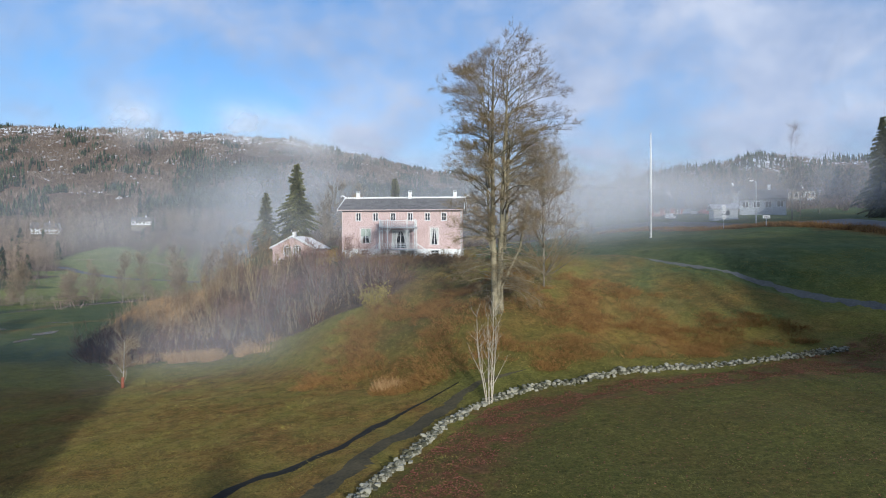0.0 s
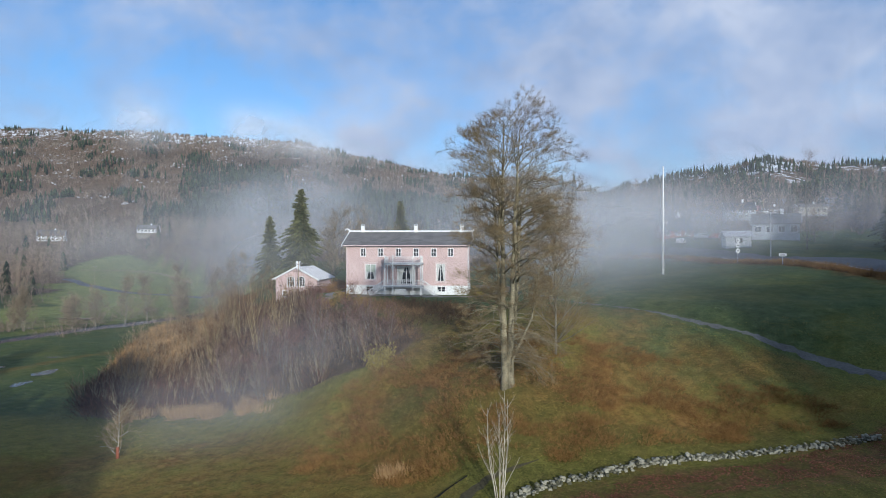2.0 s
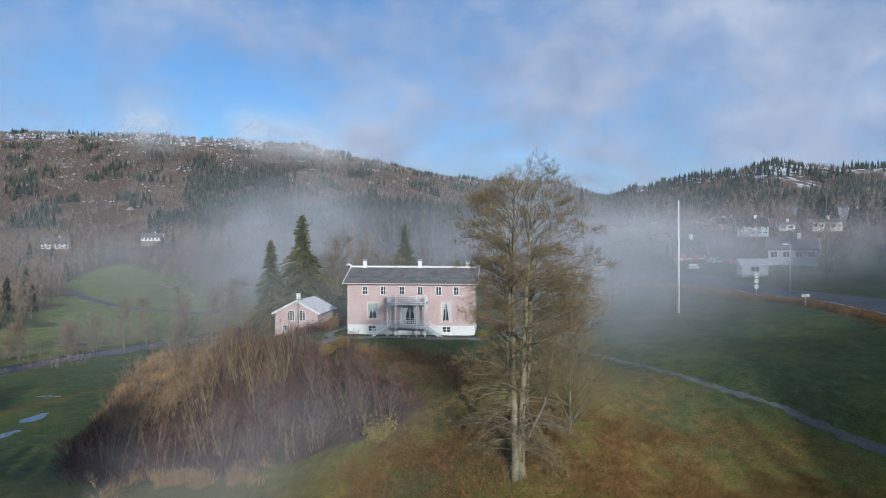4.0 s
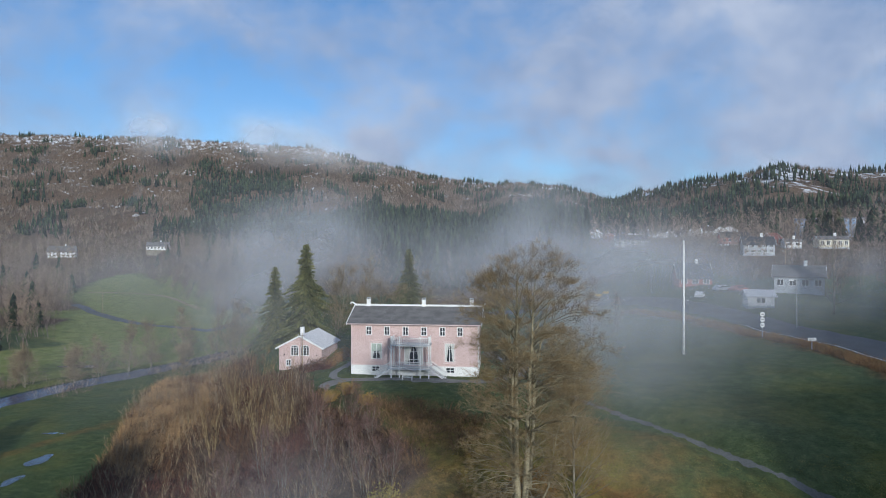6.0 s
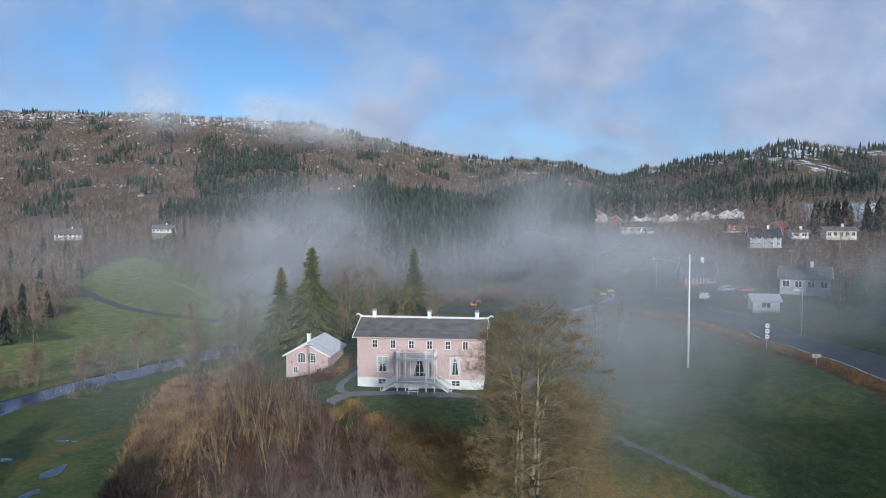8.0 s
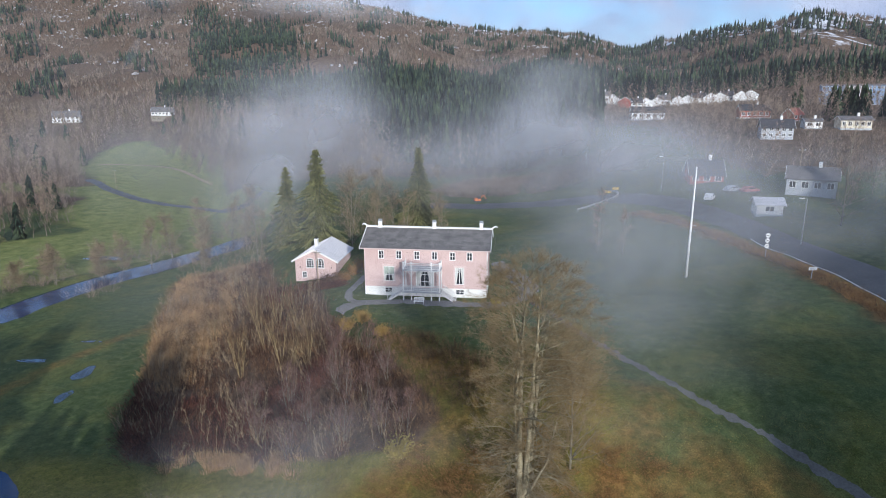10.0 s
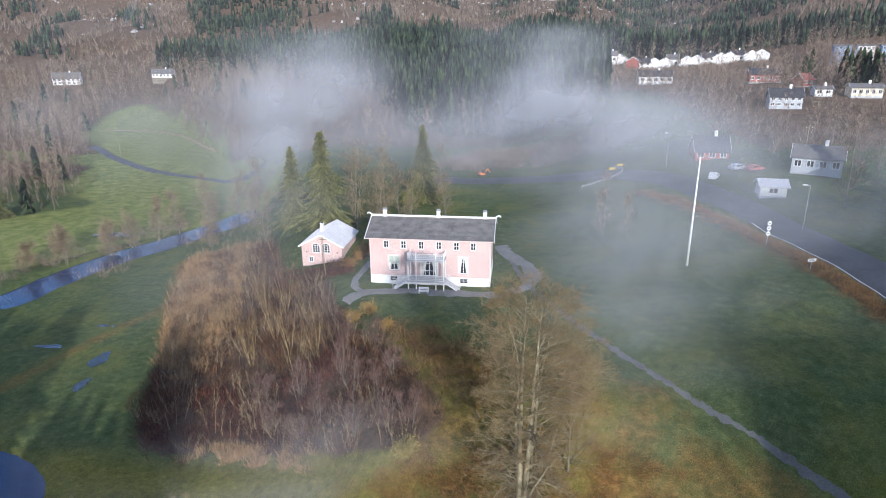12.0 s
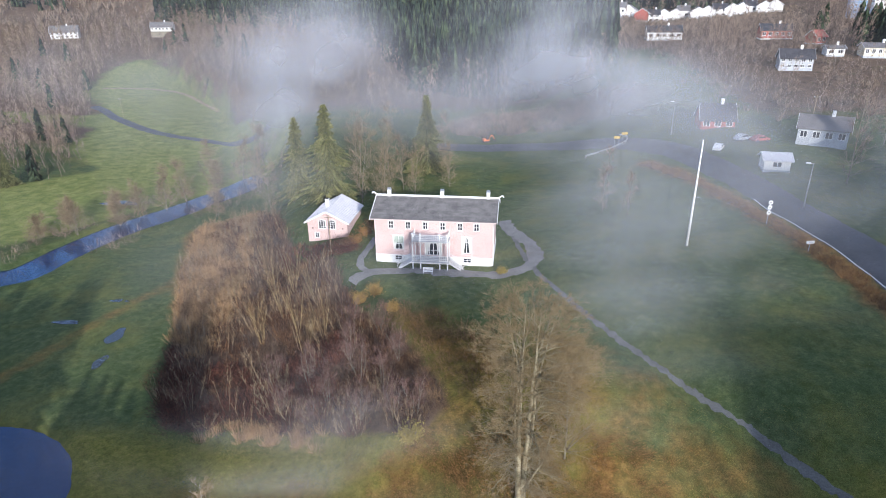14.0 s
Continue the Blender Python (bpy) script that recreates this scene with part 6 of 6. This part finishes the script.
leaf = Shape().add([(-0.05, 0, 0.02), (0, -0.035, 0.035), (0.06, 0, 0.02), (0, 0.035, 0.045)], [(0, 1, 2), (0, 2, 3)])
x, y = sample(R, LITTER, 15000, lambda x, y: waves(x, y, 4, 49) > -0.1)
scatter("fallen_leaves", leaf, rows_at(R, x, y, 0.5, 1.2, 0.5, 1.2), LEAFLITTER, "red-brown fallen leaves strewn along the wall", "leaves")
x, y = sample(R, LITTER, 9000, lambda x, y: (line_distance(x, y, WALLLINE) < 2.4 * (0.7 + 0.5 * waves(x, y, 3, 47))) & (line_distance(x, y, WALLLINE) > 0.3) & (waves(x, y, 1.5, 43) > -0.6))
scatter("fallen_leaves", leaf, rows_at(R, x, y, 0.7, 1.4, 0.6, 1.4), LEAFLITTER, "red leaves drifted against the foot of the wall", "leaves")
x, y = sample(R, [(-3, 20), (40, 20), (40, 44), (24, 40), (3, 38)], 3500)
scatter("fallen_leaves", leaf, rows_at(R, x, y, 0.5, 1.1, 0.5, 1.2), LEAFLITTER, "scattered brown leaves on the lawn", "leaves")


def leafy_bush(x, y, w, hgt, seed, mat, label):
    r = random.Random(seed)
    b = thing("bush", pose(x, y, ground(x, y)), label, "bush")
    st, lf = Shape(), Shape()
    for _ in range(22):
        a = r.uniform(0, 6.28)
        d = Vector((math.cos(a) * 0.7, math.sin(a) * 0.7, r.uniform(0.7, 1.4))).normalized()
        p, dd, _r = limb(st, r, Vector((0.1 * math.cos(a), 0.1 * math.sin(a), -0.1)), d, r.uniform(0.6, 1.0) * hgt, 0.03, 4, 4, 0.15, 0.02)
        for _ in range(70):
            k = r.randint(1, 4)
            c = p[k] + Vector((r.gauss(0, 1), r.gauss(0, 1), r.gauss(0, 0.8))) * 0.16 * w
            u = Vector((r.uniform(-1, 1), r.uniform(-1, 1), r.uniform(-1, 1))).normalized() * 0.10
            v = u.cross(Vector((r.uniform(-1, 1), r.uniform(-1, 1), r.uniform(-1, 1)))).normalized() * 0.06
            lf.add([c - u, c + v, c + u, c - v], [(0, 1, 2), (0, 2, 3)])
    st.make("stem", GREYBARK, b)
    lf.make("foliage", mat, b)


x, y = sample(R, [(-40, 112), (-35, 107.5), (-28, 104.5), (-20.5, 101.5), (-21, 105), (-23.5, 108.5), (-27, 110.5), (-33, 112)], 95)
scatter("thicket", stem_template(14, 46, 1.9, 1.2, 0.02, 6, 0.75, True), rows_at(R, x, y, 0.6, 1.0, 0.5, 0.95), MAROON, "dark red scrub growing against the annex", "thicket")
leafy_bush(-6.7, 60.2, 2.2, 2.0, 1, YELLOWLEAF, "yellow-green leafy bush on the bank")
leafy_bush(-17.0, 86.5, 2.2, 1.7, 2, ORANGELEAF, "golden autumn bush beside the lawn")
leafy_bush(-14.8, 87.5, 2.0, 1.6, 3, ORANGELEAF, "golden autumn bush beside the lawn")
leafy_bush(-11.7, 83.0, 1.8, 1.5, 4, ORANGELEAF, "golden autumn bush at the lawn's edge")
leafy_bush(4.2, 94.8, 1.6, 0.9, 5, YELLOWLEAF, "low yellowing shrub by the manor's corner")
leafy_bush(-20.5, 111.5, 2.6, 2.0, 6, BRACKEN, "rust-brown hedge shrub beside the annex")
leafy_bush(-23.4, 107.0, 3.0, 2.2, 9, THICKET, "dark red hedge shrub below the annex")
leafy_bush(-26.0, 104.5, 3.0, 2.0, 10, THICKET, "dark red hedge shrub below the annex")
leafy_bush(-22.0, 108.5, 2.4, 1.8, 7, BRACKEN, "rust-brown hedge shrub beside the annex")
leafy_bush(-19.5, 115.0, 2.6, 2.0, 8, BRACKEN, "rust-brown hedge shrub beside the annex")


# woods on the hills
def hill_places(r, count, x0, x1, y0, y1, keep):
    x, y = r.uniform(x0, x1, count), r.uniform(y0, y1, count)
    u = x / np.maximum(y, 60)
    ok = (u > -0.95) & (u < 0.95) & ~inside(x, y, CLEAR) & (line_distance(x, y, LANE) > 5) & (line_distance(x, y, ROAD) > 9) & (line_distance(x, y, RIVER) > 9)
    for hx, hy, hr in ((-302, 460, 11), (-216, 437, 9), (84, 294, 15), (127, 284, 15), (132, 260, 9), (134, 222, 13), (122, 226, 8), (98, 206, 10), (212, 348, 18), (59, 155, 14), (72, 140, 15), (86, 510, 9), (127, 392, 13), (105, 400, 12), (150, 386, 12), (190, 300, 10), (210, 305, 12), (428, 765, 48)):
        ok &= np.hypot((x - hx), (y - hy) * 0.8) > hr
    ok &= keep(x, y) & ~((u > 0.17) & (u < 0.50) & (y > 330) & (y < 440))
    return x[ok], y[ok]


def tree_rows(r, x, y, w0, w1, h0, h1):
    p = rows_at(r, x, y, 0.85, 1.15, h0, h1, 0.3)
    p[:, 4] = r.uniform(w0, w1, len(x)) * (p[:, 5] / h1)
    return p


HILL = lambda x, y: (y > 205 + 30 * smooth(-20, -60, x)) | (x < -120)
x, y = hill_places(R, 12000, -330, 330, 205, 520, lambda x, y: HILL(x, y) & (conifer_share(x, y) > R.uniform(0, 1, len(x))))
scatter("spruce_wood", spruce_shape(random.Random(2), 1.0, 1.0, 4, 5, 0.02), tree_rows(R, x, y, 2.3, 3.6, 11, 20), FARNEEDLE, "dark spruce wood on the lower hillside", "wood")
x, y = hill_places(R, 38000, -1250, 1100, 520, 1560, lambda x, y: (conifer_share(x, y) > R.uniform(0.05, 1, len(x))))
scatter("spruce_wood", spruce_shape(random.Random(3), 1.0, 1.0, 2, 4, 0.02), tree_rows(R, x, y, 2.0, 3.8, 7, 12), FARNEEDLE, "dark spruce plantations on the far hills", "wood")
def bare_template(seed, branches, lean):
    s, r = stem_template(seed, 1, 1.0, 0.01, 0.010, 0), random.Random(seed)
    for _ in range(branches):
        t, a = r.uniform(0.2, 0.97), r.uniform(0, 6.28)
        p = Vector((0, 0, t))
        q = Vector((math.cos(a) * 0.20, math.sin(a) * 0.20, lean)) * r.uniform(0.5, 1.1) * (1.25 - t)
        sprig(s, p, p + q, 0.0045, r)
        for _ in range(4):
            c = p + q * r.uniform(0.3, 1.0)
            blade(s, c, c + Vector((r.uniform(-1, 1), r.uniform(-1, 1), r.uniform(0.1, 1.2))) * 0.075, 0.0042, r)
    return s


rb = random.Random(8)
bare_near, bare_broad = bare_template(9, 17, 0.24), bare_template(19, 20, 0.10)
x, y = hill_places(R, 4000, -330, 330, 205, 520, lambda x, y: HILL(x, y) & (conifer_share(x, y) < R.uniform(0, 1, len(x))))
scatter("birch_wood", bare_near, tree_rows(R, x, y, 11, 18, 9, 16), GREYTWIG, "leafless birch wood on the lower slopes", "wood")
# Bare birches out of view, added to fray the edge of the ridge's shadow.
x, y = R.uniform(34, 150, 520), R.uniform(-12, 12, 520)
scatter("birch_wood", bare_near, tree_rows(R, x, y, 9, 14, 6, 13), GREYTWIG, "unseen leafless birches that soften the ridge's shade on the field", "wood")
x, y = hill_places(R, 1500, -300, -112, 140, 330, lambda x, y: (x < -124 - 0.25 * (y - 170)) & (y > 150))
scatter("birch_wood", bare_near, tree_rows(R, x, y, 9, 14, 8, 14), GREYTWIG, "leafless birch wood beside the meadow", "wood")
x, y = hill_places(R, 1300, -330, -112, 140, 380, lambda x, y: (x < -124 - 0.25 * (y - 170)) & (y > 150) & (waves(x, y, 30, 58) > -0.2))
scatter("birch_wood", bare_broad, tree_rows(R, x, y, 12, 18, 7, 12), ALDERTWIG, "tan leafless oaks and alders beside the meadow", "wood")
x, y = hill_places(R, 240, -330, -125, 150, 420, lambda x, y: waves(x, y, 40, 59) > 0.35)
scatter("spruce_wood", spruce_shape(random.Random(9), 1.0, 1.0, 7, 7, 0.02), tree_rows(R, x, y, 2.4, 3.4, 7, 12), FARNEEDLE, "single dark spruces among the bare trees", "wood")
x, y = hill_places(R, 1300, -420, -130, 300, 520, lambda x, y: waves(x, y, 45, 60) > -0.4)
scatter("birch_wood", bare_broad, tree_rows(R, x, y, 12, 19, 8, 13), ALDERTWIG, "tan leafless trees round the farmhouses", "wood")
far_bare = Shape()
for k in range(14):
    a = rb.uniform(0, 6.28)
    blade(far_bare, Vector((0.05 * math.cos(a), 0.05 * math.sin(a), -0.05)), Vector((0.42 * math.cos(a), 0.42 * math.sin(a), rb.uniform(0.6, 1.0))), 0.05, rb)
x, y = hill_places(R, 30000, -1250, 1100, 500, 1540, lambda x, y: (conifer_share(x, y) < R.uniform(0, 1, len(x))) & (waves(x, y, 130, 51) > -0.7))
scatter("birch_wood", far_bare, tree_rows(R, x, y, 7, 12, 6, 10), FARTWIG, "brown leafless birch scrub on the mountain", "wood")
x, y = hill_places(R, 3600, 62, 330, 160, 410, lambda x, y: waves(x, y, 30, 53) > -0.5)
scatter("birch_wood", bare_near, tree_rows(R, x, y, 8, 13, 5, 10), GREYTWIG, "leafless trees between the hillside houses", "wood")
x, y = hill_places(R, 2600, 62, 300, 150, 400, lambda x, y: waves(x, y, 14, 55) > -0.3)
scatter("birch_wood", far_bare, tree_rows(R, x, y, 2.5, 4.5, 1.5, 3.5), FARTWIG, "low brown scrub between the hillside houses", "wood")
x, y = hill_places(R, 300, 138, 330, 225, 300, lambda x, y: waves(x, y, 40, 54) > 0.1)
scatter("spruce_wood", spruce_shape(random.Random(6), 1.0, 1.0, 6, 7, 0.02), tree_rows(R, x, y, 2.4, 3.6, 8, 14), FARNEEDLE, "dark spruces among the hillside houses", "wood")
x, y = sample(R, [(62, 325), (160, 325), (205, 430), (75, 430)], 1400)
scatter("birch_wood", far_bare, tree_rows(R, x, y, 3, 5, 2.5, 4.0), FARTWIG, "low brown scrub below the row houses", "wood")
x, y = sample(R, [(6, 186), (44, 182), (52, 200), (40, 212), (0, 210), (-14, 190)], 260)
scatter("thicket", stem_template(10, 40, 3.2, 1.6, 0.04, 4, 0.5, True), rows_at(R, x, y, 0.8, 1.5, 0.6, 1.2), GREYTWIG, "grey-brown scrub along the far road", "thicket")

boulder = Shape().add([(-0.5, -0.4, -0.2), (0.4, -0.5, -0.2), (0.5, 0.4, -0.2), (-0.4, 0.5, -0.2), (-0.25, -0.3, 0.45), (0.3, -0.2, 0.55), (0.2, 0.3, 0.4), (-0.3, 0.2, 0.5)],
                      [(0, 1, 5, 4), (1, 2, 6, 5), (2, 3, 7, 6), (3, 0, 4, 7), (4, 5, 6, 7)])
x, y = hill_places(R, 9000, -1150, 250, 640, 1480, lambda x, y: (waves(x, y, 170, 71) + 0.5 * waves(x, y, 50, 72) + (y - 1000) / 900 > 0.25) & (conifer_share(x, y) < 0.5))
scatter("boulders", boulder, rows_at(R, x, y, 1.6, 5.0, 1.6, 4.5), ROCK, "pale bare rock outcrops on the open mountainside", "rock")


# ---- the stone wall ----
def stone_wall():
    w = thing("stone_wall", pose(0, 0, 0), "low dry-stone wall of pale mossy boulders", "wall")
    r = random.Random(6)
    kinds = []
    for k in range(6):
        bm = bmesh.new()
        bmesh.ops.create_icosphere(bm, subdivisions=1, radius=0.5)
        for v in bm.verts:
            v.co *= r.uniform(0.8, 1.15)
            v.co.z *= 0.75
        m = bpy.data.meshes.new("stone")
        bm.to_mesh(m)
        bm.free()
        m.materials.append(STONE)
        kinds.append(m)
    pts = [Vector((*p, 0)) for p in WALLLINE]
    spots = []
    for a, b in zip(pts, pts[1:]):
        n = max(1, int((b - a).length / 0.20))
        side = Vector((-(b - a).normalized().y, (b - a).normalized().x, 0))
        for k in range(n):
            for row in range(2 + (k % 3 == 0)):
                q = a.lerp(b, (k + r.uniform(0, 0.9)) / n) + side * r.uniform(-0.22, 0.22)
                spots.append((q, row, r.uniform(0.17, 0.34) * (1.35 if r.random() < 0.12 else 1)))
    for q, row, size in spots[:300]:
        ob = new("stone", kinds[r.randrange(6)])
        ob.parent = w
        ob.location = (q.x, q.y, ground(q.x, q.y) + 0.02 + 0.14 * row + r.uniform(-0.06, 0.04))
        ob.rotation_euler = (r.uniform(-0.5, 0.5), r.uniform(-0.5, 0.5), r.uniform(0, 6.28))
        ob.scale = (size * r.uniform(0.9, 1.5), size, size * r.uniform(0.6, 0.9))
    # the farther stones and the small rubble packed between the boulders
    rub = Shape()
    for q, row, size in spots[300:]:
        k, m = kinds[r.randrange(6)], pose(q.x, q.y, ground(q.x, q.y) + 0.02 + 0.14 * row + r.uniform(-0.06, 0.04), r.uniform(-30, 30), r.uniform(-30, 30), r.uniform(0, 360)) @ Matrix.Diagonal((size * r.uniform(0.9, 1.5), size, size * r.uniform(0.6, 0.9), 1))
        rub.add([m @ v.co for v in k.vertices], [tuple(f.vertices) for f in k.polygons])
    for q, row, size in spots + spots:
        e = 0.5 * size * r.uniform(0.5, 0.9)
        p = q + Vector((r.uniform(-0.2, 0.2), r.uniform(-0.25, 0.25), 0))
        z = ground(p.x, p.y) + r.uniform(-0.02, 0.16)
        c = [(p.x + e * i * r.uniform(0.6, 1.1), p.y + e * j * r.uniform(0.6, 1.1), z + e * k * r.uniform(0.5, 0.8)) for k in (-1, 1) for i, j in ((-1, -1), (1, -1), (1, 1), (-1, 1))]
        rub.add(c, [(0, 3, 2, 1), (4, 5, 6, 7), (0, 1, 5, 4), (1, 2, 6, 5), (2, 3, 7, 6), (3, 0, 4, 7)])
    tagged(rub.make("rubble", STONEREST, w), "small grey rubble between the boulders", kind="stuff")


stone_wall()


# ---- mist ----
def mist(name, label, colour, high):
    """Drifting mist: thin veils one behind another, each as thick as the mist is there, and far veils for aerial haze;
    high: the cloud on the mountain.
    """
    banks = [(-64, 208, 4, 14, 22, 19, 1.7), (-58, 235, 22, 18, 26, 16, 1.3), (24, 240, 25, 20, 26, 16, 1.35), (36, 205, 13, 22, 28, 12, 1.45), (46, 172, 12, 22, 26, 9, 1.35), (34, 128, 7, 16, 20, 7, 0.95),
             (19, 78, 3, 8, 18, 6, 0.6), (-23, 57, -9, 14, 9, 3.0, 1.2), (-12, 70, -3, 8, 8, 4, 0.30), (-5, 150, 12, 32, 18, 10, 0.55), (18, 122, 8, 14, 20, 8, 0.5), (-38, 124, 8, 12, 9, 12, 1.0), (70, 143, 11, 26, 26, 7, 1.2), (62, 112, 9, 18, 26, 8, 0.75), (0, 225, 6, 120, 50, 9, 0.2), (-80, 150, -9, 22, 24, 5, 0.3), (-6, 86, 4, 24, 9, 5, 0.45), (-140, 225, 12, 60, 44, 12, 0.10), (-36, 96, 2, 24, 18, 6, 0.15), (28, 92, 4, 16, 14, 7, 0.65), (15, 67, 0, 9, 9, 5, 1.5), (-32, 51, -9, 16, 12, 3.0, 0.9), (-8, 60, -3, 13, 9, 4, 0.55), (33, 86, 5, 13, 16, 6, 0.5), (51, 104, 8, 14, 20, 6, 0.2)]
    m = bpy.data.materials.new("mist")
    m.use_nodes = True
    n, l = m.node_tree.nodes, m.node_tree.links
    n.clear()
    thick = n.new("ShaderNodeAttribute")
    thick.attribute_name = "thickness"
    d, t, clear_, mix1, mix2, out = [n.new(k) for k in ("ShaderNodeBsdfDiffuse", "ShaderNodeBsdfTranslucent", "ShaderNodeBsdfTransparent", "ShaderNodeMixShader", "ShaderNodeMixShader", "ShaderNodeOutputMaterial")]
    d.inputs[0].default_value = t.inputs[0].default_value = colour
    mix1.inputs[0].default_value = 0.5
    l.new(d.outputs[0], mix1.inputs[1])
    l.new(t.outputs[0], mix1.inputs[2])
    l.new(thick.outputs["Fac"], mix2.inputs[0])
    l.new(clear_.outputs[0], mix2.inputs[1])
    l.new(mix1.outputs[0], mix2.inputs[2])
    l.new(mix2.outputs[0], out.inputs[0])
    verts, faces, alpha = [], [], []

    def veil(y, gap, x0, x1, z0, z1, step, density, grain=30, octaves=4):
        xs, zs = np.arange(x0, x1 + 0.1, step), np.arange(z0, z1 + 0.1, step * 0.6)
        X, Z = np.meshgrid(xs, zs)
        yy = y + 0.22 * gap * waves(X, Z, 90, int(y) % 50 + 60)
        k = np.array([noise.fractal(Vector((a / grain, b / grain, c / grain * 1.4)), 0.9, 2.1, octaves) for a, b, c in zip(X.ravel(), yy.ravel(), Z.ravel())]).reshape(X.shape)
        q = density(X, yy, Z, k) * smooth(0.0, 1.0, (Z - height(X, yy)) / (2.5 + 0.03 * y))
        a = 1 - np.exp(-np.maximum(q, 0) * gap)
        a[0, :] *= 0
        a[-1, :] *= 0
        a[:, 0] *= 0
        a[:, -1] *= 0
        base, nx = len(verts), len(xs)
        verts.extend(np.stack([X, yy, Z], -1).reshape(-1, 3).tolist())
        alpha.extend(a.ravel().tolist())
        for j in range(len(zs) - 1):
            for i in range(nx - 1):
                if a[j:j + 2, i:i + 2].max() > 0.004:
                    faces.append((base + j * nx + i, base + j * nx + i + 1, base + (j + 1) * nx + i + 1, base + (j + 1) * nx + i))

    def valley(X, Y, Z, k):
        q = 0.0006 * np.exp(-np.maximum(Z + 4, 0) / 16.0) * np.clip(1 + 0.9 * k, 0.1, 3)
        q = q + 0.0014 * smooth(105, 165, Y) * np.exp(-((Z - 15) / 15) ** 2) * smooth(-0.80, -0.20, X / np.maximum(Y, 60) + 0.25 * k) * np.clip(0.9 + 1.0 * k, 0.1, 3)
        for bx, by, bz, rx, ry, rz, s in banks:
            e = ((X - bx) / rx) ** 2 + ((Y - by) / ry) ** 2 + ((Z - bz) / rz) ** 2
            q = q + s * 0.022 * np.exp(-e) * np.clip(0.8 + 1.7 * k, 0.05, 3.5)
        return q

    y, gap = 42.0, 7.0
    while y < 300 and not high:
        veil(y, gap, -0.95 * y - 20, 0.95 * y + 20, -13, 46, 2.2 + y * 0.012, valley)
        y += gap
        gap *= 1.035

    def wisps(X, Y, Z, k):
        q = 0
        for bx, bz, rx, rz, s in ((-530, 230, 34, 36, 1.6), (-325, 214, 58, 30, 1.4), (-250, 185, 60, 22, 0.9), (-170, 160, 60, 20, 0.5)):
            q = q + s * 0.0055 * np.exp(-((X - bx) / rx) ** 2 - ((Z - bz) / rz) ** 2) * np.clip(0.8 + 1.1 * k, 0.1, 2.5)
        return q

    for y in (1000, 1040, 1080, 1120) if high else ():
        veil(y, 40, -720, 20, 90, 330, 7, wisps, 70, 4)

    # Tall far veils that imitate the haze of the air before the hills.
    def far_haze(X, Y, Z, k):
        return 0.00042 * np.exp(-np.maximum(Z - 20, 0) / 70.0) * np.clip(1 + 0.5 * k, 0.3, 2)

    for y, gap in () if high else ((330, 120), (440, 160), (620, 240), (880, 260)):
        veil(y, gap, -1.0 * y, 1.0 * y, -10, 260, y / 22, far_haze, 200)
    me = bpy.data.meshes.new(name)
    me.from_pydata(verts, [], faces)
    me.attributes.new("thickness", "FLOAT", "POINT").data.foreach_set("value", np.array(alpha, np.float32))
    me.polygons.foreach_set("use_smooth", np.ones(len(me.polygons), bool))
    me.materials.append(m)
    me.update()
    tagged(new(name, me), label, "mist", kind="stuff")


mist("mist_bank", "thin white morning mist drifting low over the valley, with far veils as haze", (0.57, 0.58, 0.62, 1), False)
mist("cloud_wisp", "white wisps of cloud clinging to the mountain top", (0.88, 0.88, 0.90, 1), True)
